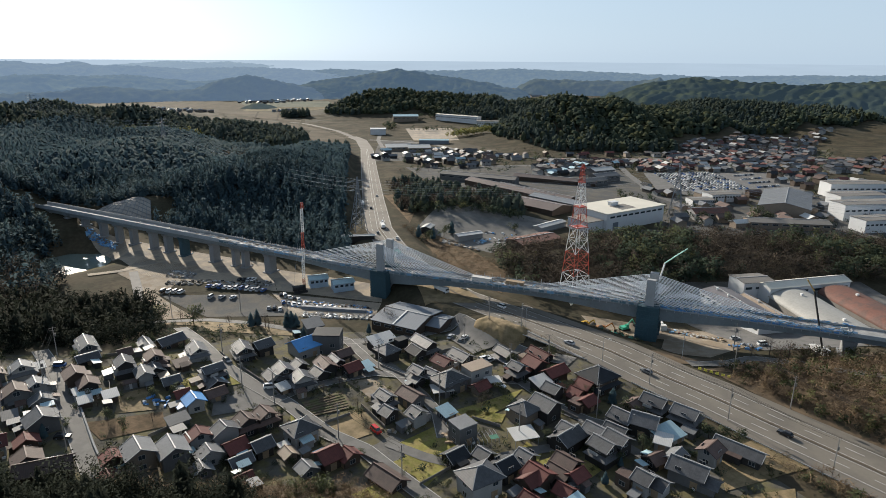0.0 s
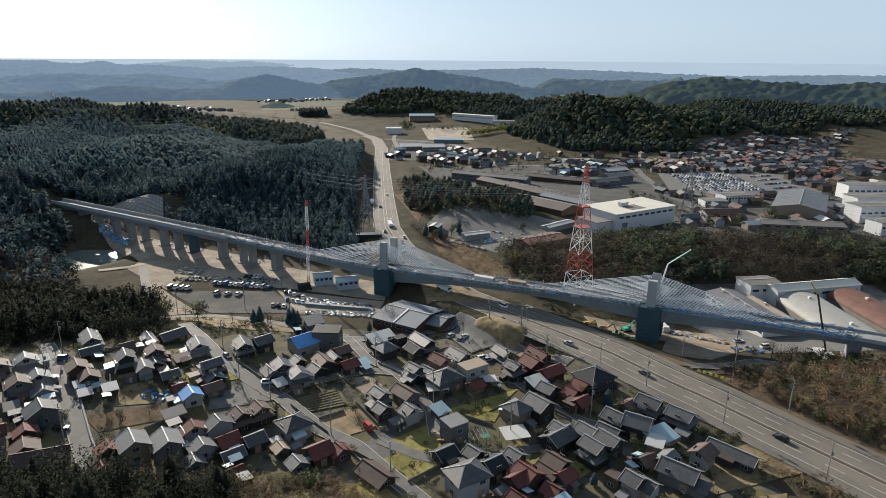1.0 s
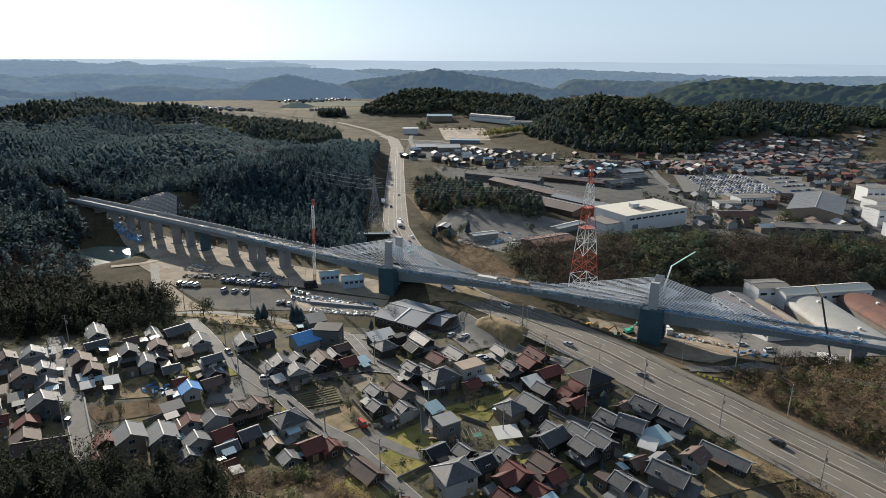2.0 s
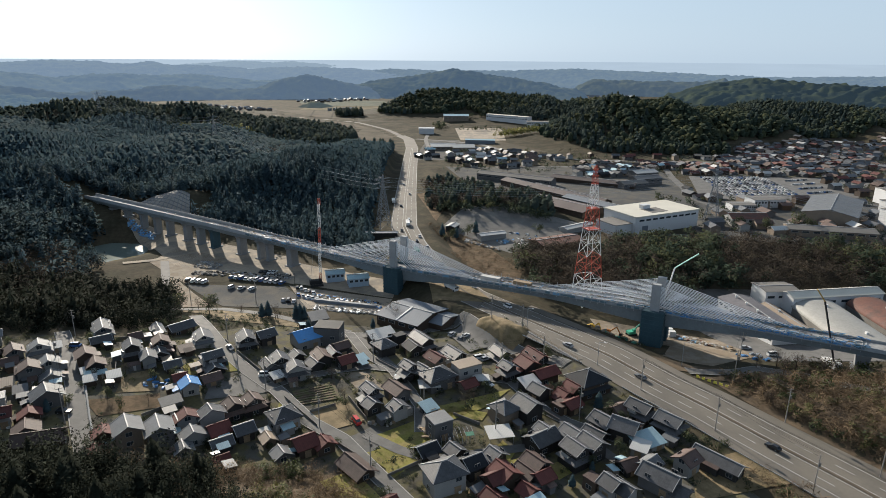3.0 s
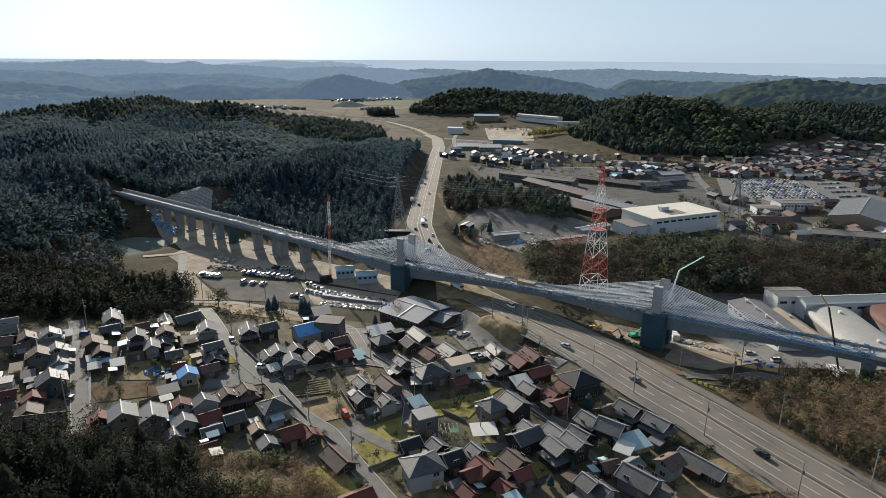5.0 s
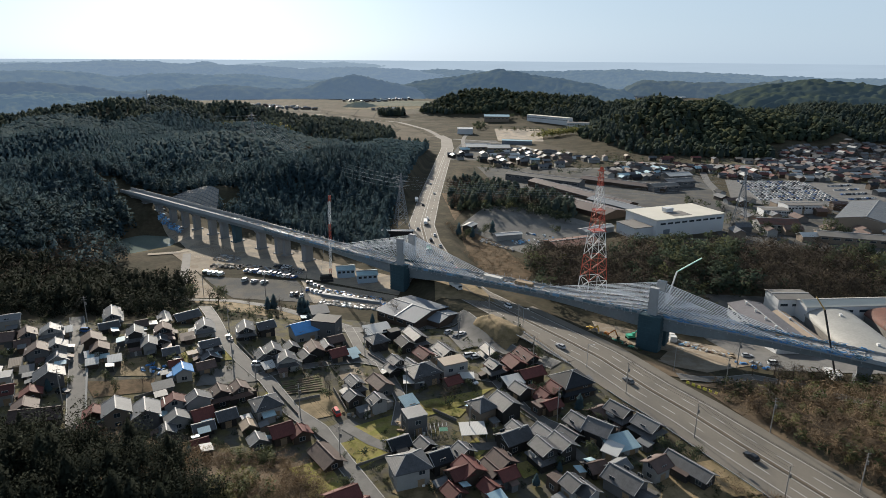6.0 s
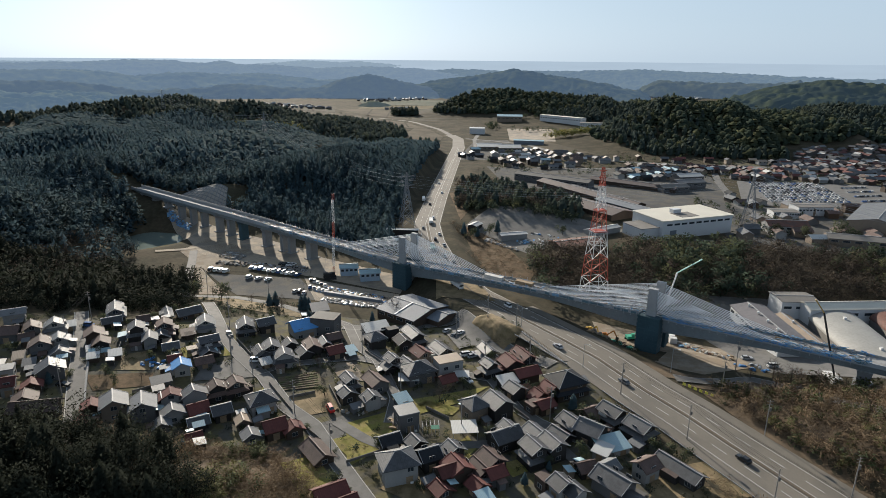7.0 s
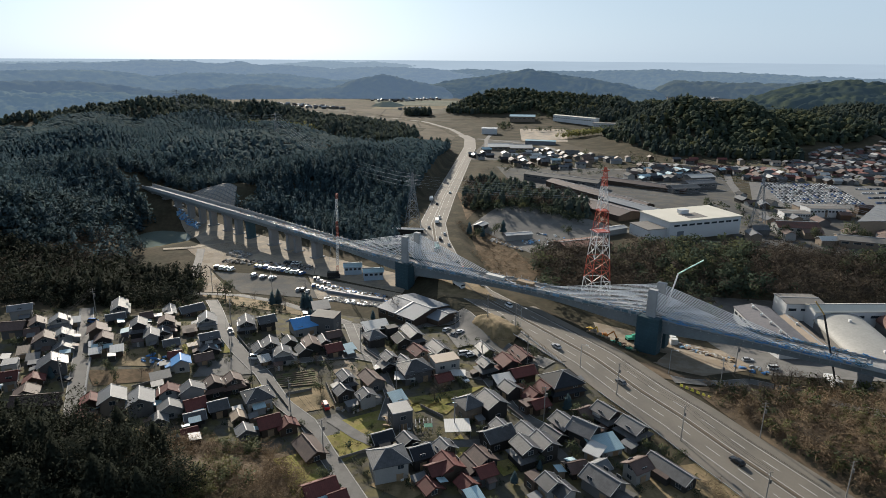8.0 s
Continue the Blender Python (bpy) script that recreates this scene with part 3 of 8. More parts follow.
for u, nm in ((-0.04, "parapet"), (WIDE - 0.31, "parapet")):
    sh = Shape()
    sh.loft([[deck_at(x) + ACROSS * (u + o) + Vector((0, 0, h)) for o, h in ((0, -0.55), (0.35, -0.55), (0.3, rail_high(x)), (0.05, rail_high(x)))] for x in xs])
    part(nm, sh, mat("pale_parapet", (0.29, 0.315, 0.335), 0.8, 0.2, 0.15, 1.2, 0.1) if u < 1 else M_DECK, bridge)
for px in PYLONS:
    base = deck_at(px)
    foot = gz(px, base.y) - 0.5
    for u in (-0.6, WIDE + 0.6):
        c = base + ACROSS * u
        sh = Shape()
        lo, hi = [], []
        for s, t in ((-1.75, -0.95), (1.75, -0.95), (1.75, 0.95), (-1.75, 0.95)):
            lo.append(Vector((c.x, c.y, base.z - 1.5)) + ALONG * s * 1.02 + ACROSS * t * 1.02)
            hi.append(Vector((c.x, c.y, PYLON_TOP[px])) + ALONG * s * 0.94 + ACROSS * t)
        sh.add(lo + hi, [(0, 1, 5, 4), (1, 2, 6, 5), (2, 3, 7, 6), (3, 0, 4, 7), (4, 5, 6, 7), (3, 2, 1, 0)])
        part("pylon_column", sh, M_PYLON, bridge)
        for side in (-1, 1):
            for k in range(15):
                reach = (9.0 + k * 2.7) * side
                z_top = 13.2 + (PYLON_TOP[px] - 13.8) * (k + 0.5) / 15
                e = deck_at(px + reach * ALONG.x) + ACROSS * (u + (1.0 if u < 0 else -1.0)) + Vector((0, 0, 0.3))
                part("cable", Shape().tube(Vector((c.x, c.y, z_top)) + ALONG * side * 1.5, e, 0.13, n=6), M_CABLE, bridge)
    # piers below the deck, wrapped in scaffolding
    sh = Shape()
    for u in (WIDE * 0.5,):
        c = base + ACROSS * u
        c.z = 0
        vs = [Vector((c.x, c.y, z)) + ALONG * s * 3.0 + ACROSS * t * 3.4 for z in (foot, base.z - 3) for s, t in ((-1, -1), (1, -1), (1, 1), (-1, 1))]
        sh.add(vs, [(0, 1, 5, 4), (1, 2, 6, 5), (2, 3, 7, 6), (3, 0, 4, 7), (4, 5, 6, 7)])
    part("pier", sh, M_CONC, bridge)
    for u in (-1.2, WIDE + 1.0):
        c = base + ACROSS * u
        c.z = 0
        sh = Shape()
        vs = [Vector((c.x, c.y, z)) + ALONG * s * 4.1 + ACROSS * t * 2.4 for z in (foot, base.z + 0.6) for s, t in ((-1, -1), (1, -1), (1, 1), (-1, 1))]
        sh.add(vs, [(0, 1, 5, 4), (1, 2, 6, 5), (2, 3, 7, 6), (3, 0, 4, 7), (4, 5, 6, 7)])
        for z in np.arange(foot + 1.7, base.z + 1.0, 1.7):
            ring = [Vector((c.x, c.y, z)) + ALONG * s * 4.2 + ACROSS * t * 2.5 for s, t in ((-1, -1), (1, -1), (1, 1), (-1, 1))]
            for i in range(4):
                sh.beam(ring[i], ring[(i + 1) % 4], 0.14, 0.3)
        for s in np.linspace(-1, 1, 6):
            for t in (-1, 1):
                p = Vector((c.x, c.y, foot)) + ALONG * s * 4.22 + ACROSS * t * 2.52
                sh.beam(p, p + Vector((0, 0, base.z + 1.4 - foot)), 0.1)
        part("scaffold", sh, M_NETS, bridge, "dark blue netted scaffold")


def pier(x, w, deep, wrapped=False):
    p = deck_at(x)
    c = p + ACROSS * (WIDE / 2)
    top, foot = p.z - girder_depth(x) + 0.05, gz(c.x, c.y) - 0.3
    sh = Shape()

    def block(z0, z1, a, b, a1=None, b1=None):
        a1, b1 = a1 or a, b1 or b
        vs = [Vector((c.x, c.y, z)) + ALONG * s * m + ACROSS * t * n for z, m, n in ((z0, a, b), (z1, a1, b1)) for s, t in ((-1, -1), (1, -1), (1, 1), (-1, 1))]
        sh.add(vs, [(3, 2, 1, 0), (0, 1, 5, 4), (1, 2, 6, 5), (2, 3, 7, 6), (3, 0, 4, 7), (4, 5, 6, 7)])

    block(foot, top - 1.6, w / 2, deep / 2)
    block(top - 1.6, top, w / 2, deep / 2, w / 2 + 0.3, WIDE * 0.42)
    block(foot, foot + 0.9, w / 2 + 0.9, deep / 2 + 0.9)
    part("pier", sh, M_NETS if wrapped else M_CONC, bridge, "pier wrapped in dark scaffold netting" if wrapped else "")


for x, w, dp, wr in ((-236, 2.6, 4.2, False), (-223, 2.6, 4.2, False), (-210.5, 2.6, 4.2, False), (-196.5, 2.6, 4.2, False), (-184.5, 2.6, 4.2, False), (-173.5, 2.6, 4.2, False), (-159, 2.8, 4.4, False), (-148.5, 2.8, 4.4, False), (-137.5, 3, 5, True), (-117.5, 3, 5, False), (-104, 2.2, 4.2, False), (-98, 2.2, 4.2, False), (-83, 3.6, 5.4, False), (151, 4, 6, False), (215, 4, 6, False)):
    pier(x, w, dp, wr)
# guard posts along both edges
for u, x0, x1 in ((WIDE - 0.2, -170, 130), (0.2, -170, -55), (0.2, 20, 60)):
    for x in np.arange(x0, x1, 3.4):
        p = deck_at(x) + ACROSS * u
        part("guard_post", Shape().beam(p, p + Vector((0, 0, 2.6)), 0.12).beam(p + ALONG * 1.7 + Vector((0, 0, 1.3)), p - ALONG * 1.7 + Vector((0, 0, 1.3)), 0.07), M_STEEL, bridge)
# ---- village houses ----
WINDOW = Shape()
for a in (-0.85, -0.03, 0.79):
    WINDOW.box(a, -0.05, 0, a + 0.06, 0.03, 1.2)
WINDOW.box(-0.85, -0.05, -0.06, 0.85, 0.05, 0.0).box(-0.85, -0.05, 1.2, 0.85, 0.03, 1.27)
WINDOW_MESH = WINDOW.mesh("window", M_FRAME)
PANE_MESH = Shape().box(-0.8, -0.01, 0.0, 0.8, 0.02, 1.2).mesh("pane", M_GLASS)
DOOR_MESH = Shape().box(-0.9, -0.06, 0, 0.9, 0.02, 2.05).box(-0.04, -0.09, 0, 0.04, -0.05, 2.05).box(-1.0, -0.08, 2.05, 1.0, 0.02, 2.2).mesh("door", M_TIMBER)
AC_MESH = Shape().box(-0.4, -0.35, 0.05, 0.4, 0, 0.65).box(-0.38, -0.33, 0, -0.28, -0.02, 0.05).box(0.28, -0.33, 0, 0.38, -0.02, 0.05).mesh("air_conditioner", M_WHITE)
dice = random.Random(4)
PLOTS = []


def gable_roof(sh, L, D, z0, z1, over, thick=0.2, k=0):
    rise = (z1 - z0) / (D / 2)
    e = z0 - rise * over
    for s in (-1, 1):
        c = [(-L / 2 - over, 0, z1), (L / 2 + over, 0, z1), (L / 2 + over, s * (D / 2 + over), e), (-L / 2 - over, s * (D / 2 + over), e)]
        sh.slab(c if s < 0 else c[::-1], thick, k)


def hip_roof(sh, L, D, z0, z1, over, thick=0.2, k=0):
    r = max(0.3, L / 2 - D / 2)
    rise = (z1 - z0) / (D / 2)
    e = z0 - rise * over
    x, y = L / 2 + over, D / 2 + over
    sh.slab([(-r, 0, z1), (-x, -y, e), (x, -y, e), (r, 0, z1)], thick, k)
    sh.slab([(r, 0, z1), (x, y, e), (-x, y, e), (-r, 0, z1)], thick, k)
    sh.slab([(r, 0, z1), (x, -y, e), (x, y, e)], thick, k)
    sh.slab([(-r, 0, z1), (-x, y, e), (-x, -y, e)], thick, k)
    return r


def openings(house, L, D, zs, wall_k):
    """Windows with panes on the four walls, and a door."""
    for z in zs:
        for s in (-1, 1):
            n = max(1, int(L / 3.6))
            for i in range(n):
                if dice.random() < 0.22:
                    continue
                x = (i + 0.5) / n * L - L / 2 + dice.uniform(-0.3, 0.3)
                m = pose(x, s * (D / 2 + 0.02), z, 0, 0, 0 if s < 0 else 180)
                if z < 2 and s < 0 and i == n // 2:
                    part("door", DOOR_MESH, None, house, at=pose(x, -D / 2 - 0.02, 0.1))
                    continue
                w = part("window", WINDOW_MESH, None, house, at=m)
                part("pane", PANE_MESH, None, w)
            n = max(1, int(D / 4.5))
            for i in range(n):
                if dice.random() < 0.3:
                    continue
                y = (i + 0.5) / n * D - D / 2
                w = part("window", WINDOW_MESH, None, house, at=pose(s * (L / 2 + 0.02), y, z, 0, 0, 90 * s))
                part("pane", PANE_MESH, None, w)


def house(x, y, turn, L, D, top, roof="g", wall="w", kind="gable", skirt=0, wing=0):
    """A village house: L along the ridge, D deep, top the ridge's height. skirt: a lower roof round the ground floor; wing: a lower wing at one end."""
    PLOTS.append((x, y, turn, L, D))
    rm, rw = ROOFS[roof]
    wm, ww = WALLS[wall]
    tall = top > 5.6
    base = min(gz(x + dx, y + dy) for dx in (-3, 3) for dy in (-3, 3))
    size = "two-storey" if tall else "low"
    what = {"gable": "gabled", "hip": "hipped", "flat": "flat", "mono": "sloping"}[kind]
    ww = ww.replace("dark brown boarded", "brown boarded")
    ob = thing("house", pose(x, y, base, 0, 0, turn), f"{size} house with {ww} walls and {what} {rw} roof", "house", "village houses")
    pitch = min(2.6, 0.26 * D + 0.1) if kind != "flat" else 0
    eave = max(1.8, top - pitch)
    w = Shape()
    if kind == "gable":
        w.add([(sx * L / 2, sy * D / 2, z) for sx in (-1, 1) for sy, z in ((-1, -1.2), (1, -1.2), (1, eave), (0, 0), (-1, eave))],
              [(0, 1, 2, 3, 4), (9, 8, 7, 6, 5), (0, 5, 6, 1), (1, 6, 7, 2), (2, 7, 8, 3), (3, 8, 9, 4), (4, 9, 5, 0)])
        for i in (3, 8):
            w.v[i] = (w.v[i][0], 0, top - 0.1)
    else:
        w.box(-L / 2, -D / 2, -1.2, L / 2, D / 2, eave)
    part("wall", w, wm, ob)
    r = Shape()
    ridge = Shape()
    if kind == "gable":
        gable_roof(r, L, D, eave, top, 0.8)
        ridge.box(-L / 2 - 0.85, -0.16, top - 0.12, L / 2 + 0.85, 0.16, top + 0.18)
        for s in (-1, 1):
            for e in (-1, 1):
                ridge.beam((e * (L / 2 + 0.76), 0, top + 0.03), (e * (L / 2 + 0.76), s * (D / 2 + 0.76), eave - 0.26 * 1.5), 0.16, 0.12)
    elif kind == "hip":
        q = hip_roof(r, L, D, eave, top, 0.8)
        ridge.box(-q - 0.2, -0.2, top - 0.12, q + 0.2, 0.2, top + 0.2)
        for s in (-1, 1):
            for e in (-1, 1):
                ridge.beam((e * q, 0, top + 0.04), (e * (L / 2 + 0.75), s * (D / 2 + 0.75), eave - 0.42), 0.18, 0.14)
    elif kind == "mono":
        r.slab([(-L / 2 - 0.5, -D / 2 - 0.5, eave - 0.1), (L / 2 + 0.5, -D / 2 - 0.5, eave - 0.1), (L / 2 + 0.5, D / 2 + 0.5, top), (-L / 2 - 0.5, D / 2 + 0.5, top)], 0.18)
    else:
        r.box(-L / 2 - 0.15, -D / 2 - 0.15, eave, L / 2 + 0.15, D / 2 + 0.15, eave + 0.35)
    part("roof", r, rm, ob)
    if ridge.v:
        part("ridge", ridge, M_RIDGE if roof in "gkswc" else rm, ob)
    if skirt and tall:
        lx, ly = L / 2 + 0.55, D / 2 + 0.55 + 0.25 * skirt
        part("ground_floor", Shape().box(-lx, -ly, -1.2, lx, ly, 2.72), wm, ob)
        ox, oy, zi, zo = lx + 0.6, ly + 0.6, 3.5, 2.62
        for c in ([(-L / 2, -D / 2, zi), (L / 2, -D / 2, zi), (ox, -oy, zo), (-ox, -oy, zo)], [(L / 2, D / 2, zi), (-L / 2, D / 2, zi), (-ox, oy, zo), (ox, oy, zo)],
                  [(L / 2, -D / 2, zi), (L / 2, D / 2, zi), (ox, oy, zo), (ox, -oy, zo)], [(-L / 2, D / 2, zi), (-L / 2, -D / 2, zi), (-ox, -oy, zo), (-ox, oy, zo)]):
            part("lower_roof", Shape().slab(c[::-1], 0.16), rm, ob)
        openings(ob, lx * 2, ly * 2, (0.9,), wall)
        openings(ob, L, D, (4.0,), wall)
        if dice.random() < 0.5:
            bal = part("balcony", Shape().box(-L * 0.35, -D / 2 - 1.1, 3.3, L * 0.1, -D / 2 - 0.03, 3.42).box(-L * 0.35, -D / 2 - 1.12, 3.42, L * 0.1, -D / 2 - 1.04, 4.3), M_FRAME, ob)
    else:
        openings(ob, L, D, (0.9, 3.7) if tall else (0.9,), wall)
    if wing:
        s, wl, wd, wt = (1 if wing > 0 else -1), abs(wing), D * 0.72, max(3.4, min(4.6, top - 2.2))
        g = Shape().box(min(s * L / 2, s * (L / 2 + wl)), -D / 2, -1.2, max(s * L / 2, s * (L / 2 + wl)), -D / 2 + wd, wt - 1.0)
        part("wing_wall", g, wm, ob)
        wr = Shape()
        gable_roof(wr, wl + 0.4, wd, wt - 1.0, wt, 0.5)
        part("wing_roof", wr, rm, ob, at=pose(s * (L / 2 + wl / 2 + 0.3), -D / 2 + wd / 2, 0))
    if kind != "flat" and dice.random() < 0.6:
        d, h, side = dice.uniform(1.4, 2.4), dice.uniform(2.3, 2.9), dice.choice((-1, 1))
        out = 0.6 + 0.25 * skirt if skirt and tall else 0
        y0, y1, x0 = side * (D / 2 + out), side * (D / 2 + out + d), -L * dice.uniform(0.1, 0.45)
        x1 = x0 + L * dice.uniform(0.4, 0.6)
        part("lean_to", Shape().box(x0, min(y0, y1), -1.2, x1, max(y0, y1), h - 0.35), wm, ob)
        q = [(x0 - 0.3, y0, h + 0.35), (x1 + 0.3, y0, h + 0.35), (x1 + 0.3, y1 + side * 0.4, h - 0.3), (x0 - 0.3, y1 + side * 0.4, h - 0.3)]
        part("lean_to_roof", Shape().slab(q if side < 0 else q[::-1], 0.12), ROOFS[dice.choice((roof, roof, "s", "c", "o"))][0], ob)
    if tall and dice.random() < 0.5:
        part("air_conditioner", AC_MESH, None, ob, at=pose(L * 0.3, -D / 2 - (1.5 if skirt else 0.06), 0.05))
    return ob


def carport(x, y, turn, L, D, top, roof="w"):
    """A light roof on posts."""
    rm, rw = ROOFS[roof]
    ob = thing("carport", pose(x, y, gz(x, y), 0, 0, turn), f"open carport with a flat {rw} roof", "carport")
    part("roof", Shape().slab([(-L / 2, -D / 2, top - 0.2), (L / 2, -D / 2, top - 0.2), (L / 2, D / 2, top), (-L / 2, D / 2, top)], 0.12), rm, ob)
    for sx in (-1, 1):
        for sy in (-1, 1):
            part("post", Shape().beam((sx * (L / 2 - 0.3), sy * (D / 2 - 0.3), -0.6), (sx * (L / 2 - 0.3), sy * (D / 2 - 0.3), top - 0.2), 0.12), M_STEEL, ob)
    return ob
house(-45.3, 217.9, 42, 8.9, 8.2, 7.0, "b", "w")
house(-36.8, 221.1, -4, 9.9, 7.3, 8.0, "k", "g", kind="flat")
house(-44.8, 236.4, 30, 6.6, 5.6, 7.5, "s", "g", kind="mono")
house(11.9, 136.0, 29, 8.7, 7.3, 8.0, "g", "w", kind="hip")
house(62.5, 160.8, -33, 6.6, 6.4, 6.5, "g", "k")
house(63.4, 171.9, 37, 5.0, 5.6, 4.6, "o", "b")
house(69.2, 171.2, -46, 6.2, 5.0, 6.2, "g", "k", skirt=1)
house(76.2, 164.4, -46, 6.4, 5.2, 6.2, "g", "k", skirt=1)
house(67.8, 156.6, 30, 8.4, 5.2, 3.8, "c", "w", kind="mono")
house(65.0, 152.8, -31, 4.0, 3.8, 4.0, "w", "w", kind="mono")
house(84.0, 147.5, -47, 12.0, 4.4, 4.6, "g", "k")
house(75.4, 146.2, 40, 5.0, 4.6, 5.8, "o", "w")
house(66.6, 139.2, -42, 8.6, 6.4, 5.8, "g", "g", wing=3)
house(65.5, 145.2, 42, 4.6, 3.8, 4.5, "s", "w")
house(60.0, 145.1, 28, 4.0, 3.8, 4.0, "o", "k")
house(-152.7, 196.2, 36, 7.1, 4.0, 5.7, "s", "w")
house(-141.3, 180.9, 24, 6.6, 5.7, 5.7, "o", "g")
house(-135.6, 185.4, -48, 5.7, 4.8, 5.7, "o", "g")
house(-133.3, 180.2, 37, 3.6, 4.0, 4.0, "o", "o")
house(-128.9, 188.6, -53, 4.2, 5.6, 6.2, "s", "w", skirt=1)
house(-118.6, 178.0, -52, 4.4, 5.3, 5.7, "s", "w")
house(-113.8, 172.1, -55, 3.3, 5.7, 4.0, "s", "w")
house(-121.9, 173.6, -53, 5.3, 6.5, 6.2, "o", "g")
house(-122.5, 172.7, 36, 4.4, 3.2, 3.3, "s", "g")
house(-126.6, 193.3, 37, 3.2, 3.2, 3.3, "w", "w", kind="mono")
house(-106.7, 159.4, -49, 5.4, 7.4, 6.2, "g", "g")
house(-117.5, 163.0, 34, 3.2, 3.2, 3.3, "s", "g", kind="mono")
house(-124.6, 166.8, 34, 3.2, 4.0, 3.3, "t", "b", kind="mono")
house(-120.2, 156.8, 34, 4.3, 4.8, 3.5, "s", "w", kind="flat")
house(-111.6, 148.0, 32, 3.2, 4.8, 5.7, "r", "w")
house(-105.9, 150.5, -53, 3.2, 4.8, 4.2, "r", "o")
house(-100.8, 142.1, -55, 4.4, 5.7, 5.3, "o", "g")
house(-95.3, 139.5, 20, 11.6, 5.6, 5.0, "o", "o")
house(-118.4, 208.1, -55, 9.2, 4.8, 6.2, "s", "g", skirt=1)
house(-114.0, 199.5, 40, 5.7, 4.0, 4.0, "g", "k")
house(-111.1, 185.8, -53, 5.8, 5.3, 5.3, "o", "o")
house(-104.5, 180.5, -55, 4.6, 4.8, 4.8, "o", "k")
house(-105.2, 177.1, 39, 3.5, 2.6, 3.0, "w", "w", kind="mono")
house(-101.5, 172.2, 34, 3.2, 2.7, 3.0, "w", "o", kind="mono")
house(-95.7, 175.5, 35, 3.5, 3.2, 3.4, "w", "o", kind="mono")
house(-98.3, 191.7, -57, 5.2, 4.4, 6.6, "g", "k", skirt=1)
house(-90.6, 187.6, -57, 5.4, 4.0, 5.3, "s", "w")
house(-103.6, 203.7, 38, 3.2, 4.0, 4.4, "o", "k")
house(-91.6, 198.5, -57, 5.0, 4.4, 6.2, "o", "k", skirt=1)
house(-89.4, 192.6, -55, 4.1, 4.8, 4.2, "g", "k")
house(-101.2, 215.8, -53, 8.8, 2.6, 3.4, "s", "w")
house(-93.9, 218.7, 49, 8.3, 5.3, 4.8, "g", "o")
house(-80.8, 208.2, -59, 6.8, 4.8, 5.7, "s", "w", skirt=1)
house(-83.3, 199.9, 38, 4.4, 4.0, 2.7, "o", "o", kind="mono")
house(-81.7, 185.9, 36, 4.3, 4.0, 4.0, "g", "k")
house(-75.6, 178.3, 36, 3.2, 4.0, 4.0, "r", "k")
house(-70.5, 173.8, -55, 4.4, 4.8, 5.3, "b", "w")
house(-72.2, 164.6, 40, 5.4, 3.2, 3.4, "s", "g", kind="mono")
house(-70.4, 191.7, 41, 5.7, 3.9, 6.2, "g", "k", skirt=1)
house(-68.4, 187.4, -53, 3.6, 6.5, 3.7, "g", "k")
house(-66.3, 180.5, 40, 4.9, 4.0, 4.0, "o", "g")
house(-65.7, 210.9, -61, 6.9, 4.8, 6.2, "g", "k", skirt=1)
house(-59.9, 215.9, 42, 5.6, 5.3, 6.2, "g", "k")
house(-48.2, 194.9, -59, 5.0, 4.8, 6.2, "g", "k", skirt=1)
house(-51.4, 192.8, -53, 4.7, 4.0, 4.4, "g", "w")
house(-41.2, 189.5, -61, 4.5, 5.2, 6.2, "g", "w", skirt=1)
house(-44.2, 202.1, -53, 3.5, 4.0, 4.4, "g", "k")
house(-46.6, 186.5, 41, 3.2, 3.2, 3.2, "w", "o", kind="mono")
house(-80.8, 143.9, -56, 3.8, 4.8, 5.3, "r", "o")
house(-75.3, 146.0, -54, 6.5, 6.5, 7.0, "s", "b")
house(-67.4, 147.7, -56, 6.8, 6.5, 6.9, "s", "g")
house(-63.0, 155.2, -56, 3.4, 5.7, 6.0, "r", "w")
house(-65.6, 154.3, -53, 3.2, 4.0, 4.2, "s", "k")
house(-57.1, 157.8, -51, 3.2, 6.9, 6.6, "g", "w")
house(-52.6, 163.2, -51, 4.2, 4.4, 6.2, "o", "k", skirt=1)
house(-48.0, 166.9, -51, 4.2, 4.4, 6.2, "o", "k", skirt=1)
house(-58.4, 148.4, -54, 3.2, 5.7, 5.3, "s", "w")
house(-58.6, 143.0, -56, 3.2, 4.0, 3.9, "s", "g")
house(-52.9, 152.6, 42, 4.8, 5.3, 4.9, "r", "k")
house(-50.3, 147.9, 38, 4.8, 4.0, 3.5, "g", "k")
house(-46.0, 153.5, 40, 4.5, 4.8, 4.9, "g", "k")
house(-36.6, 160.6, 40, 7.3, 6.9, 6.6, "g", "w", kind="hip")
house(-38.3, 151.4, -54, 3.2, 3.2, 3.3, "t", "b")
house(-27.3, 148.5, 39, 5.3, 5.7, 5.3, "r", "o")
house(-21.8, 149.1, -51, 3.2, 4.8, 4.4, "r", "o")
house(-79.3, 137.7, -54, 3.2, 3.2, 3.5, "r", "o")
house(-47.4, 140.4, 39, 3.2, 3.2, 3.2, "r", "k")
house(-32.3, 144.0, -52, 3.2, 4.0, 4.0, "s", "g")
house(-35.0, 200.5, -58, 6.7, 4.8, 5.7, "o", "k")
house(-36.7, 197.1, -49, 4.4, 4.0, 4.0, "g", "k")
house(-29.9, 209.9, 39, 4.6, 4.0, 5.5, "o", "k")
house(-26.0, 199.3, 40, 5.0, 4.8, 4.9, "r", "k")
house(-21.3, 202.4, 42, 4.1, 3.2, 3.3, "c", "g", kind="mono")
house(-32.1, 206.0, -56, 5.1, 2.7, 4.4, "s", "k")
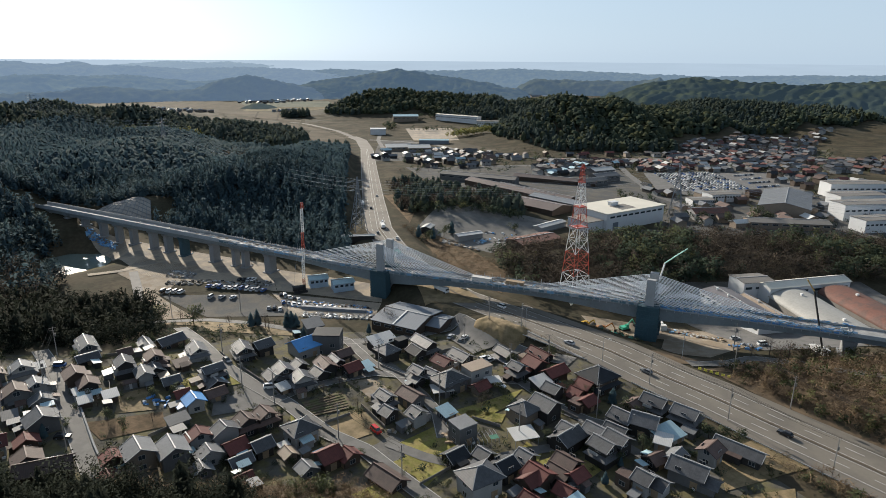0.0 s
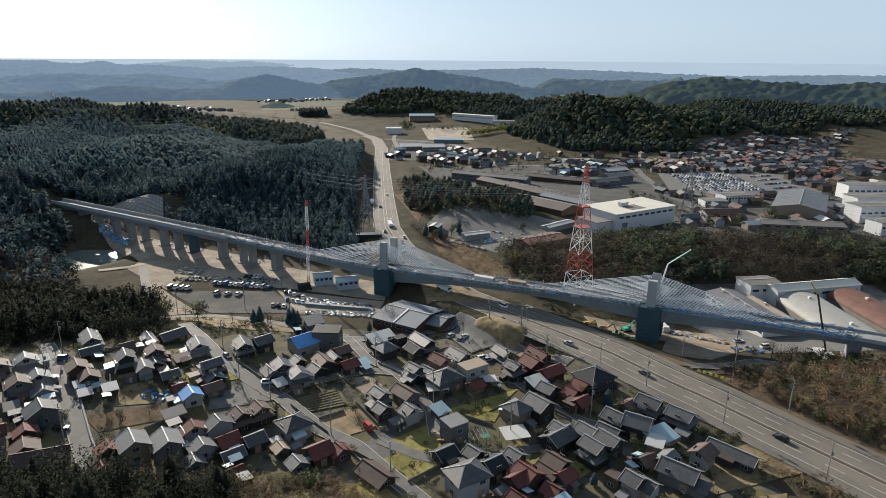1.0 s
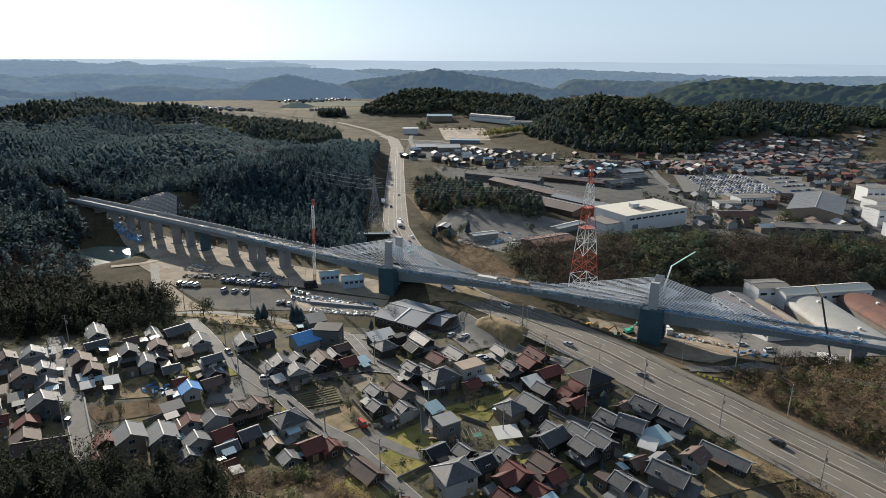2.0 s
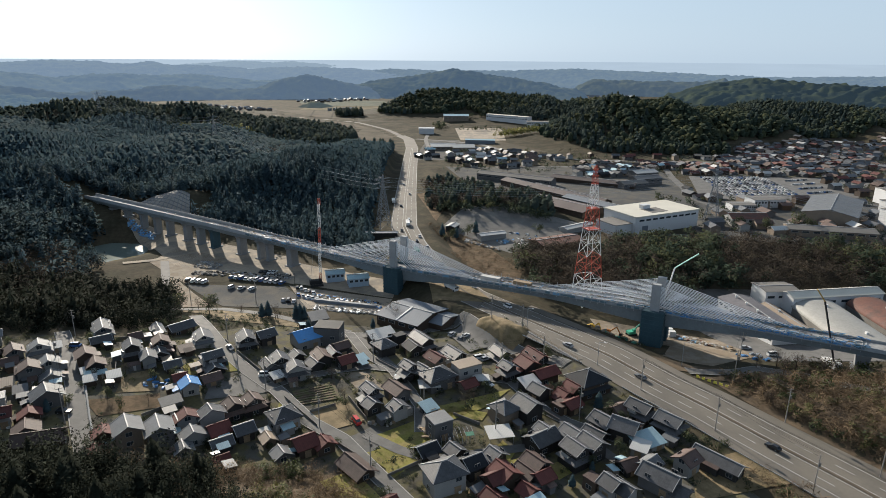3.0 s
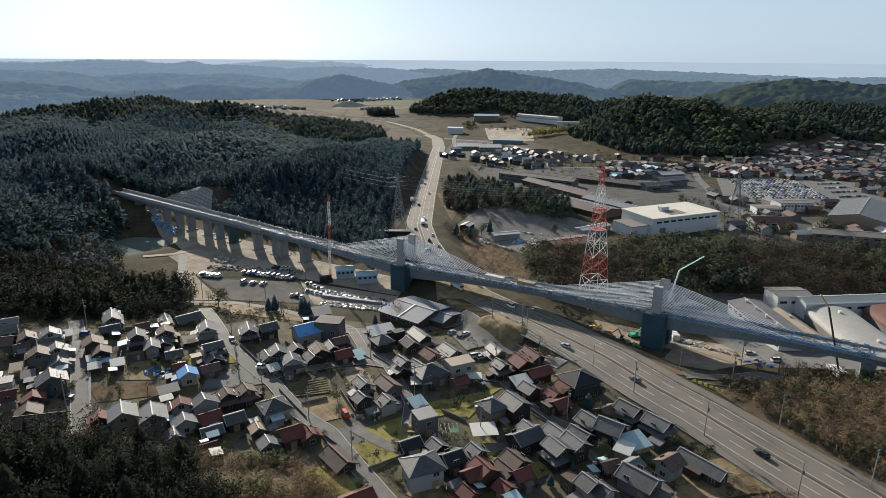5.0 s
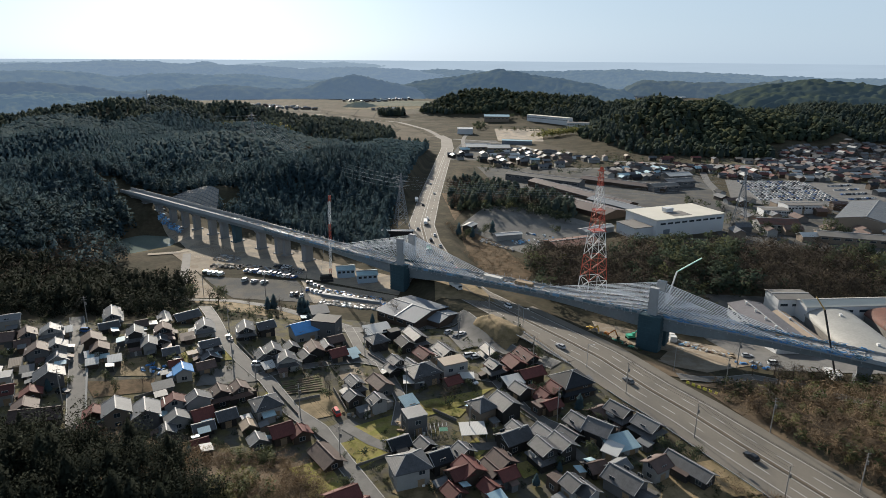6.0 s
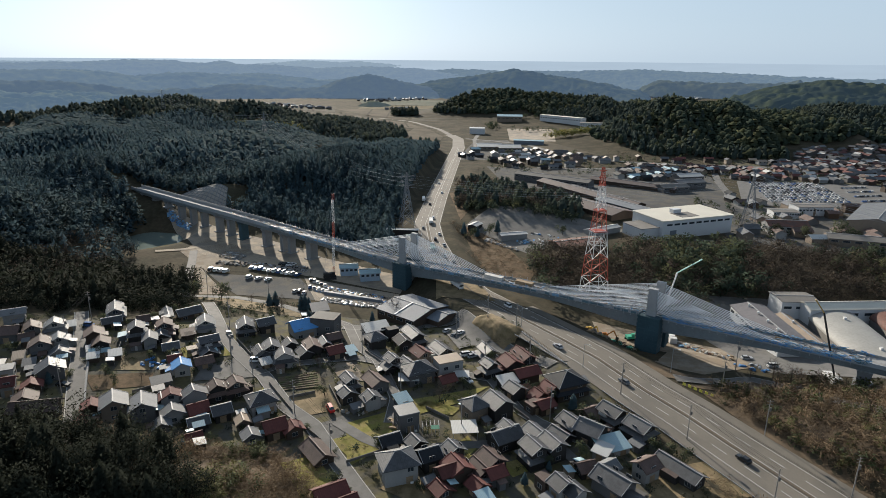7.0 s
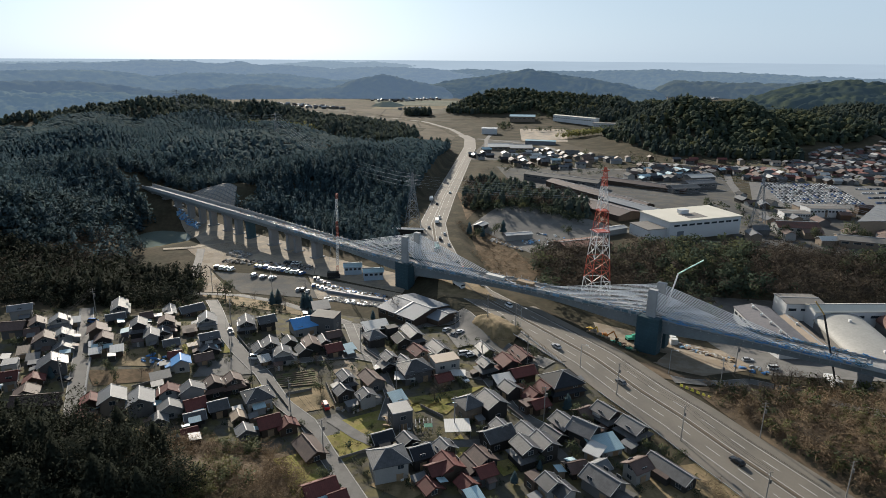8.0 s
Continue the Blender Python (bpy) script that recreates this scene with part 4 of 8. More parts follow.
house(-16.7, 222.4, 34, 9.6, 5.3, 5.7, "w", "k", kind="mono")
house(-14.4, 212.2, 41, 5.9, 6.5, 6.6, "g", "k", kind="hip")
house(-9.5, 219.8, 39, 4.3, 3.2, 5.3, "k", "k", kind="flat")
house(-0.8, 218.0, -53, 9.0, 4.8, 6.6, "g", "k", skirt=1)
house(-3.6, 212.3, -55, 5.4, 4.8, 5.3, "k", "k")
house(5.6, 200.6, -48, 5.9, 4.8, 6.2, "r", "b")
house(12.0, 205.2, -51, 7.2, 5.3, 6.2, "g", "k")
house(-3.1, 193.0, -48, 4.2, 3.9, 6.2, "g", "k", skirt=1)
house(-3.7, 191.0, -52, 4.1, 4.0, 4.2, "g", "k")
house(6.9, 187.8, 37, 9.4, 7.8, 7.0, "g", "g", kind="hip")
house(16.5, 192.8, 32, 8.7, 5.7, 6.2, "t", "w", kind="flat")
house(17.0, 186.0, 38, 4.6, 4.0, 3.7, "r", "b")
house(9.1, 202.0, 39, 3.2, 3.2, 3.5, "w", "w", kind="flat")
house(1.4, 196.5, -47, 4.0, 3.2, 3.5, "s", "g")
house(-13.3, 176.2, -50, 4.6, 3.5, 6.2, "g", "k", skirt=1)
house(-12.0, 169.8, -47, 3.2, 4.4, 4.8, "g", "k")
house(-5.5, 178.8, -48, 7.0, 4.8, 5.3, "o", "g")
house(-3.7, 167.4, -50, 3.3, 4.8, 5.7, "g", "w")
house(5.4, 170.9, 39, 4.2, 4.0, 3.3, "c", "g", kind="mono")
house(9.3, 158.6, 32, 5.9, 5.7, 6.0, "s", "g", kind="flat")
house(28.4, 210.3, -57, 6.7, 3.9, 6.2, "g", "g", skirt=1)
house(30.5, 194.9, -51, 4.2, 3.9, 6.2, "g", "k", skirt=1)
house(37.4, 199.6, -56, 5.9, 5.7, 6.2, "r", "k")
house(41.6, 211.3, -56, 8.3, 4.8, 5.7, "r", "k")
house(43.0, 193.2, 34, 7.6, 4.8, 5.3, "r", "o")
house(37.3, 187.4, 32, 5.8, 4.0, 4.0, "w", "k", kind="mono")
house(39.9, 181.2, -48, 4.5, 4.8, 5.3, "g", "k")
house(56.0, 187.2, -58, 8.6, 10.0, 8.2, "k", "o", kind="hip", skirt=1)
house(51.0, 183.4, -51, 4.4, 4.8, 5.3, "r", "o")
house(47.5, 180.6, -51, 3.4, 4.0, 4.0, "r", "o")
house(49.2, 174.3, 39, 4.7, 4.0, 4.4, "r", "o")
house(45.9, 173.8, 41, 3.8, 4.0, 3.0, "o", "o", kind="flat")
house(28.3, 168.0, 41, 5.6, 6.5, 7.0, "g", "b", kind="hip")
house(35.2, 170.0, -51, 6.9, 6.5, 7.0, "g", "k")
house(6.5, 148.7, 37, 5.0, 4.8, 4.0, "k", "k")
house(14.3, 147.5, -48, 3.4, 4.0, 4.8, "g", "k")
house(18.9, 141.8, 36, 4.7, 5.3, 5.7, "k", "k")
house(25.0, 145.1, -49, 3.4, 4.8, 5.7, "g", "k")
house(27.2, 138.2, -52, 5.5, 5.7, 5.7, "r", "o")
house(25.0, 136.1, 38, 4.7, 4.0, 5.3, "r", "o")
house(24.2, 130.8, -49, 3.7, 4.0, 3.5, "r", "o")
house(33.0, 133.3, -47, 3.3, 4.0, 3.9, "r", "o")
house(35.4, 142.6, -49, 5.4, 5.3, 5.7, "o", "k")
house(33.0, 139.9, -50, 5.5, 4.0, 4.4, "o", "k")
house(36.8, 138.0, 37, 4.0, 4.0, 4.8, "r", "g")
house(38.4, 154.4, 39, 7.8, 5.7, 5.7, "g", "k")
house(39.0, 157.3, -52, 3.2, 4.0, 6.0, "g", "k")
house(46.7, 156.1, -51, 4.9, 4.8, 6.2, "g", "k")
house(46.5, 147.9, -53, 5.4, 4.8, 7.0, "g", "k", skirt=1)
house(51.4, 151.3, -53, 5.7, 5.3, 6.6, "g", "k")
house(57.1, 164.1, -49, 6.0, 5.7, 5.7, "g", "k")
house(53.8, 159.4, -45, 5.5, 4.0, 3.9, "g", "k")
house(49.5, 137.6, 41, 3.2, 4.0, 3.5, "o", "o", kind="flat")
house(53.6, 135.3, -51, 3.8, 4.8, 5.7, "g", "w")
house(56.8, 134.1, -49, 3.8, 4.4, 4.8, "g", "w")
house(-11.3, 140.0, -45, 8.9, 5.3, 4.0, "o", "o")
house(-2.2, 123.4, 40, 7.0, 4.8, 4.8, "r", "o")
house(2.9, 121.7, 40, 3.3, 4.0, 4.0, "r", "o")
house(35.3, 128.9, 38, 3.2, 3.2, 3.4, "c", "g", kind="mono")
# ---- lanes, yards, gardens and lots ----
M_VILLAGE = mat("village_yard", (0.085, 0.080, 0.066), 0.92, 0.4, 0.09, 0.9, 0.3, hue=(0.112, 0.100, 0.052), spec=0.1)
patch("yard", [(-165, 122), (98, 118), (62, 204), (-150, 208)], M_VILLAGE, "gravel and worn asphalt yards between the houses", "yard", 0.04, 3.0)
patch("yard", [(-98, 207), (62, 203), (24, 236), (-60, 246)], M_VILLAGE, "gravel and worn asphalt yards between the houses", "yard", 0.04, 3.0)
lane([(-137, 212), (-129, 202), (-115.5, 184), (-105.5, 170), (-92.8, 152), (-80.9, 135.8), (-74, 124)], 5.2)
lane([(-100, 244), (-91, 232), (-70.9, 203.5), (-57.8, 190.7), (-44.5, 180), (-29.5, 163.2), (-18.2, 155), (-7.5, 141.6), (1.6, 130.7), (14, 116)], 5.2)
lane([(-40, 238), (-31.2, 232), (-20, 209), (-10.2, 199.8), (-2.2, 184), (2.6, 174), (4, 160)], 4.0)
lane([(-48.6, 181.2), (-41.5, 189), (-27.6, 196.3), (-18.3, 200), (-7.9, 197.9), (11.5, 207), (22, 194), (31.5, 192), (41.3, 174), (47.5, 168), (60, 160)], 4.2)
lane([(-7.9, 197.9), (-22, 221), (-31, 233)], 3.2)
lane([(-173, 318), (-160, 325.5), (-146, 341), (-138, 345)], 3.6, "sandy lane below the pond dam", M_SAND)
lane([(-153, 325), (-143, 305), (-132, 282), (-117.4, 253.3), (-93.2, 257.3), (-70.7, 252), (-47.4, 240.5), (-31.5, 233.5)], 4.4, "grey lane along the back of the village")
lane([(-33, 230), (-12, 232), (7, 243), (14, 248), (23.6, 233.6), (40.5, 216.4), (52, 205)], 5.5, "side road below the highway bank")
lane([(-12, 158), (-1.5, 151), (8, 147), (25, 152), (45, 157)], 3.6)
lane([(46, 168), (58, 150), (74, 138)], 3.4)
for c, m, w, k in (
    ([(-66.4, 178.6), (-56.8, 193.4), (-44.5, 180.1), (-64.7, 170.4)], M_ASPH, "empty asphalt parking yard", "yard"),
    ([(-39.9, 180.5), (-27.6, 187.7), (-23.2, 177.0), (-35.6, 172.3)], M_GARDEN, "tilled vegetable garden", "garden"),
    ([(-31.7, 167.9), (-21.4, 177.3), (-13.5, 164.8), (-25.4, 157.6)], M_STRAW, "dry lawn lot", "lot"),
    ([(-18.2, 154.3), (-11.2, 161.7), (-2.1, 156.7), (-10.5, 148.1)], M_YARD, "dark asphalt lot", "lot"),
    ([(-8.8, 157.8), (2.3, 166.5), (8.8, 153.2), (-2.2, 137.1)], M_GRASS, "yellow-green grass plot", "grass plot"),
    ([(7.9, 174.4), (31.2, 186.9), (23.8, 175.6), (12.0, 166.5)], M_GRASS, "yellow-green grass plot", "grass plot"),
    ([(25, 146), (33, 150), (37, 143), (29, 139)], M_GRASS, "yellow-green garden lawn", "grass plot"),
    ([(9.5, 169.6), (12.1, 174.9), (23.5, 171.8), (21.7, 167.3)], M_GRASS, "yellow-green grass plot", "grass plot"),
    ([(-10.9, 148.7), (-2.7, 153.7), (3.2, 147.4), (-3.9, 142.4)], M_GRASS, "yellow-green grass plot", "grass plot"),
    ([(25.7, 154.2), (27.6, 157.5), (30.9, 151.9), (28.8, 147.3)], M_GRASS, "yellow-green garden lawn", "grass plot"),
    ([(38.1, 145.8), (42.3, 148.5), (45.3, 143.8), (41.5, 140.5)], M_GRASS, "yellow-green garden lawn", "grass plot"),
    ([(8.2, 130.5), (13.5, 137.1), (23.3, 131.6), (19.2, 126.3)], M_STRAW, "dry lawn lot", "lot"),
    ([(-20.0, 135.1), (-12.5, 141.1), (-1.5, 128.4), (-6.5, 118.8)], M_GRASS, "patchy green verge", "grass plot"),
    ([(-80.0, 189.0), (-77.8, 194.2), (-72.0, 187.4), (-74.8, 183.0)], M_GRASS, "small lawn", "grass plot"),
    ([(-118, 176), (-113, 181), (-107, 172), (-112, 168)], M_GRASS, "small lawn", "grass plot"),
    ([(-66, 104), (-60, 140), (-12, 138), (-6, 104)], M_LITTER, "knoll of brown leaf litter", "bank"),
    ([(-100, 257), (-45, 244), (-42, 236), (-92, 240)], M_STRAW, "straw-coloured verge with weeds", "verge"),
    ([(-158, 352), (-122, 334), (-126, 292), (-160, 322)], M_SOIL, "bare ground beside the pond", "bank"),
    ([(78.1, 149.2), (96.0, 156.8), (103.6, 142.8), (74.2, 134.1)], M_STRAW, "bare brown lot beside the highway", "lot"),
    ([(62, 130), (92, 134), (84, 118), (56, 114)], M_STRAW, "bare brown lot", "lot"),
    ([(-97.9, 163.0), (-79.0, 171.0), (-75.3, 163.7), (-89.5, 155.4)], M_BANK, "weedy brown garden with tufts of grass", "garden"),
    ([(-94.9, 179.3), (-88.2, 184.6), (-81.1, 172.0), (-91.7, 168.6)], M_STRAW, "brown weedy plot", "lot"),
    ([(-68.8, 193.5), (-62.5, 199), (-57.5, 193.0), (-64.5, 188.5)], M_GRASS, "small lawn", "grass plot"),
    ([(-27.1, 194.1), (-18.7, 196.0), (-8.8, 183.7), (-18.0, 182.1)], M_SOIL, "bare soil plot", "lot"),
    ([(-43, 177.5), (-40.5, 171), (-36, 163), (-40, 164)], M_GRASS, "small grass corner", "grass plot"),
    ([(-126.1, 291.2), (-75.9, 293.0), (-53.5, 263.3), (-95.2, 262.0)], M_GRAVEL, "wide grey gravel car park", "car park"),
    ([(-215, 396), (-84.0, 338), (-72.0, 296.1), (-146.1, 320.4)], M_SAND, "sandy construction ground under the bridge", "construction yard"),
    ([(-82, 330.4), (-20, 303), (-20, 280), (-72, 297)], M_SAND, "sandy construction ground under the bridge", "construction yard"),
    ([(-74, 294), (-20.0, 279), (-22, 262), (-56.5, 262.3)], M_SAND, "sandy storage yard", "construction yard"),
    ([(-150.1, 317.4), (-128, 292), (-100, 262.0), (-112, 258)], M_SOIL, "bare verge", "verge"),
    ([(-112, 257), (-60, 247), (-62, 243), (-108, 250)], M_STRAW, "weedy verge beside the lane", "verge"),
    ([(82, 213), (106, 207), (108, 199), (90, 202)], M_LITTER, "rusty dry grass strip", "verge"),
    ([(96, 197), (118, 205), (165, 205), (215, 180)], M_LITTER, "bank of brown leaf litter", "bank"),
    ([(100, 193), (215, 182), (215, 100), (142, 112)], M_LITTER, "bank of brown leaf litter", "bank"),
    ([(100.5, 240.8), (125.0, 221.1), (104.6, 209.4), (88.4, 215.9)], M_SOIL, "bare storage yard beside the highway", "yard"),
    ([(70, 262), (150, 232), (138, 218), (72, 240)], M_SOIL, "construction yard under the bridge", "yard"),
    ([(-5, 297), (20, 280), (27.5, 262.3), (0.3, 264.2)], M_STRAW, "straw-coloured grass bank beside the highway", "bank"),
    ([(-4, 402), (12, 440), (92, 424), (40, 352)], M_LOT, "pale grey timber yard", "yard"),
    ([(12, 440), (60, 450), (104, 420), (60, 378)], M_LOT, "pale grey timber yard", "yard"),
    ([(-4, 402), (24, 372), (44, 318), (2, 372)], M_BANK, "bank of rusty dry grass beside the highway", "bank"),
    ([(2, 372), (44, 318), (38, 290), (15, 322)], M_BANK, "bank of rusty dry grass beside the highway", "bank"),
    ([(-30, 510), (-22, 515), (-4, 440), (-8, 412)], M_BANK, "bare earth bank beside the highway", "bank"),
    ([(104, 408), (172, 408), (175, 392), (104, 392)], M_GRAVEL, "grey factory apron", "yard"),
    ([(236, 655), (420, 655), (330, 525), (205, 525)], M_ASPH, "large asphalt car lot", "car park"),
    ([(-15, 690), (220, 730), (205, 520), (40, 450)], M_GRAVEL, "grey railway and works yard", "yard"),
    ([(170, 520), (420, 525), (330, 380), (165, 395)], M_GRAVEL, "grey town ground", "yard"),
    ([(280, 830), (560, 850), (470, 655), (236, 660)], M_VILLAGE, "town yards and lanes", "yard"),
    ([(100, 300), (225, 300), (225, 215), (128, 215)], M_ASPH, "asphalt works yard", "yard"),
    ([(-190, 1180), (-120, 1130), (-108, 900), (-175, 960)], M_PADDY, "fallow brown paddy fields", "field"),
    ([(-300, 1310), (-225, 1250), (-150, 1120), (-240, 1160)], M_PADDY, "fallow brown paddy fields", "field"),
    ([(-440, 1420), (-300, 1325), (-250, 1210), (-420, 1300)], M_STUBBLE, "grey-brown stubble fields", "field"),
    ([(-620, 1500), (-450, 1425), (-430, 1310), (-600, 1380)], M_PADDY, "fallow brown paddy fields", "field"),
    ([(-270, 1560), (-150, 1580), (-130, 1300), (-225, 1300)], M_STUBBLE, "grey-brown stubble fields", "field"),
    ([(-480, 1560), (-280, 1575), (-235, 1310), (-300, 1350)], M_PADDY, "fallow brown paddy fields", "field"),
    ([(-700, 1680), (-490, 1620), (-440, 1450), (-660, 1560)], M_STUBBLE, "grey-brown stubble fields", "field"),
    ([(-430, 1690), (-200, 1710), (-180, 1590), (-420, 1575)], M_STRAWF, "straw-coloured paddy fields", "field"),
    ([(-520, 1900), (-260, 1930), (-210, 1720), (-440, 1705)], M_PALEF, "pale green-grey winter fields", "field"),
    ([(-15, 985), (45, 1000), (118, 850), (40, 900)], M_PADDY, "bare brown field beside the school", "field"),
    ([(-60, 1000), (-10, 1010), (40, 760), (-55, 740)], M_GRAVEL, "grey roadside yards", "yard"),
    ([(-22, 1190), (64, 1190), (64, 990), (-7, 1010)], M_SAND, "pale school sports ground", "sports ground"),
):
    near = abs(c[0][0]) < 240 and c[0][1] < 460
    patch("ground_patch", c, m, w, k, (0.20 if near else 0.09) + (0.04 if m in (M_ASPH, M_GRASS) else 0), 1.5 if near else 8.0)
lane([(93, 202), (102, 203), (110, 203.5), (119, 207), (131, 199.5), (139, 187), (150, 176)], 5.0, "narrow ramp road beside the highway")
lane([(40, 700), (140, 716), (260, 740), (420, 700), (600, 700)], 9, "pale town road")
lane([(-78, 1012), (-30, 990), (22, 953), (48, 890), (74, 838), (120, 789), (200, 772), (314, 770)], 9, "pale side road to the town")
lane([(-60, 1130), (-64, 1060), (-62, 1000), (-50, 900), (-46, 800)], 6, "narrow road beside the workshops")
for line in ([(-480, 1562), (-420, 1440)], [(-330, 1560), (-290, 1345)], [(-380, 1568), (-345, 1385)], [(-240, 1290), (-200, 1150)], [(-180, 1230), (-115, 1130)], [(-560, 1650), (-500, 1470)], [(-430, 1700), (-185, 1715)], [(-610, 1590), (-430, 1500)]):
    lane(line, 4, "narrow track between the paddy fields", M_FALLOW)
lane([(230, 720), (215, 640), (200, 520), (225, 400)], 7, "pale town road")
# furrows of the vegetable gardens
for k in range(7):
    s = k / 6
    p, q = Vector((-39 + 3.6 * s, 179.5 - 6.8 * s, 0)), Vector((-28 + 3.8 * s, 186 - 8.8 * s, 0))
    p.z, q.z = gz(p.x, p.y) + 0.28, gz(q.x, q.y) + 0.28
    tagged(part("furrow", Shape().beam(p, q, 0.45, 0.16), M_GARDEN), "raised bed of dark soil", "furrow", "garden beds", "structure")
# pond
pa = np.linspace(0, 2 * math.pi, 64, endpoint=False)
pond_ring = [(-198 + (19 + 2.0 * math.sin(3 * a + 1)) * math.cos(a) - 8 * math.sin(a), 351 + (25 + 2 * math.cos(2 * a)) * math.sin(a), -8.7) for a in pa]
tagged(part("water", Shape().add(pond_ring, [tuple(range(64))]), M_POND), "still grey-green pond", "pond", kind="structure")

# dam of the pond
sh = Shape()
sh.loft([[(x - 4.5, y + 2.6, -9.2), (x - 1.2, y + 0.8, z), (x + 1.2, y - 0.6, z), (x + 4.6, y - 2.6, gz(x + 4.6, y - 2.6) - 0.4)] for x, y, z in [(-182 + 1.6 * i, 320.5 + 2.05 * i, -4.7 + 0.12 * math.sin(i * 1.7)) for i in range(13)]])
tagged(part("bank", sh, mat("rank_grass", (0.085, 0.080, 0.038), 0.95, 0.4, 0.2, 1.2, 0.5, hue=(0.120, 0.098, 0.055), spec=0.05)), "low grassy dam along the pond", "dam", kind="structure")
# mound of dry grass between the side road and the highway
mu, mv = np.meshgrid(np.linspace(-1, 1, 34), np.linspace(-1, 1, 22), indexing="ij")
mx, my = 30.5 + 12.5 * mu * 0.663 - 6.4 * mv * 0.749, 235.0 - 12.5 * mu * 0.749 - 6.4 * mv * 0.663
mz = ground(mx, my) - 0.3 + 2.4 * np.clip(1 - mu ** 4, 0, 1) * np.clip(1 - mv ** 2, 0, 1) ** 0.7 + 0.5 * value_noise(mx / 3.1, my / 3.1, 4) + np.random.default_rng(3).uniform(-0.16, 0.16, mx.shape)
tagged(new("bank", soup("bank", np.column_stack([mx.ravel(), my.ravel(), mz.ravel()]), grid_faces(34, 22), M_STRAW)), "straw-coloured mound of dry grass beside the highway", "bank", kind="structure")

patch("yard", [(7.6, 236.2), (16.4, 246.7), (28.1, 228.1), (17.4, 215.3)], M_ASPH, "grey asphalt yard beside the side road", "yard", 0.55, 1.5)
# ---- larger buildings ----
M_FACTW = mat("white_factory_wall", (0.55, 0.56, 0.57), 0.6, 0.06, 0.1, 1.5, 0.05)
M_FACTR = mat("cream_factory_roof", (0.58, 0.55, 0.47), 0.7, 0.08, 0.1, 1.5, 0.05)
M_SLATE = mat("blue_grey_roof", (0.150, 0.172, 0.200), 0.7, 0.12, 0.1, 2.0, 0.2, stripe=(0, 0.6, 0.18), local=True)
M_ARCHW = mat("weathered_white_vault", (0.31, 0.305, 0.285), 0.7, 0.22, 0.08, 1.0, 0.1)
M_RUST = mat("rusty_red_roof", (0.150, 0.068, 0.050), 0.8, 0.3, 0.1, 1.2, 0.15, hue=(0.11, 0.062, 0.05))
M_BROWNR = mat("brown_sheet_roof", (0.105, 0.082, 0.078), 0.75, 0.3, 0.06, 1.0, 0.15)


def hall(x, y, turn, L, D, eave, top, roof, wall, label, category="building", wins=0, vents=0, dz=0.0):
    """A long works building with a gable or flat roof, window strips and roof vents."""
    ob = thing("building", pose(x, y, gz(x, y) + dz, 0, 0, turn), label, category)
    w = Shape()
    w.add([(sx * L / 2, sy * D / 2, z) for sx in (-1, 1) for sy, z in ((-1, -2.5), (1, -2.5), (1, eave), (0, top - 0.1), (-1, eave))],
          [(0, 1, 2, 3, 4), (9, 8, 7, 6, 5), (0, 5, 6, 1), (1, 6, 7, 2), (2, 7, 8, 3), (3, 8, 9, 4), (4, 9, 5, 0)])
    part("wall", w, wall, ob)
    r = Shape()
    gable_roof(r, L, D, eave, top, 0.5)
    part("roof", r, roof, ob)
    part("ridge", Shape().box(-L / 2 - 0.5, -0.3, top - 0.1, L / 2 + 0.5, 0.3, top + 0.15), M_RIDGE, ob)
    for i in range(wins):
        px = (i + 0.5) / wins * L - L / 2
        fr = part("window", Shape().box(px - L / wins * 0.33, -D / 2 - 0.06, eave * 0.55, px + L / wins * 0.33, -D / 2 + 0.05, eave * 0.55 + 1.3), M_FRAME, ob)
        part("pane", Shape().box(px - L / wins * 0.30, -D / 2 - 0.09, eave * 0.55 + 0.1, px + L / wins * 0.30, -D / 2 - 0.02, eave * 0.55 + 1.2), M_GLASS, fr)
    for i in range(vents):
        px = (i + 0.5) / vents * L - L / 2
        part("roof_vent", Shape().tube((px, -D * 0.1, top - 0.8), (px, -D * 0.1, top + 0.5), 0.35).tube((px, -D * 0.1, top + 0.5), (px, -D * 0.1, top + 0.95), 0.6, 0.45), M_WHITE, ob)
    return ob


# white factory
fac = thing("factory", pose(139, 431, gz(139, 431), 0, 0, 29.5), "large white factory with a flat cream roof", "factory")
part("wall", Shape().box(-28, -16, -2, 28, 15, 11.6), M_FACTW, fac)
part("roof", Shape().box(-28.5, -16.5, 11.6, 28.5, 15.5, 12.3), M_FACTR, fac)
part("roof_panel", Shape().box(-10, -12, 12.3, 4, 0, 12.42), M_DCONC, fac, "grey patch of roofing")
part("roof_hut", Shape().box(-8, -1, 12.3, -2, 3, 14.6).box(-8.3, -1.3, 14.6, -1.7, 3.3, 14.9), M_FACTW, fac)
for i in range(9):
    fr = part("window", Shape().box(-25 + i * 5.8, -16.08, 8.6, -20.6 + i * 5.8, -15.9, 10.0), M_FRAME, fac)
    part("pane", Shape().box(-24.8 + i * 5.8, -16.12, 8.75, -20.8 + i * 5.8, -16.0, 9.85), M_GLASS, fr)
part("shutter_door", Shape().box(-22, -16.12, 0, -17, -15.9, 5.5), M_SLATE, fac)
annex = part("annex", Shape().box(-42, -13, -2, -28.05, 6, 7.2), M_FACTW, fac)
part("annex_roof", Shape().box(-42.3, -13.3, 7.2, -28.05, 6.3, 7.6), M_DCONC, fac)
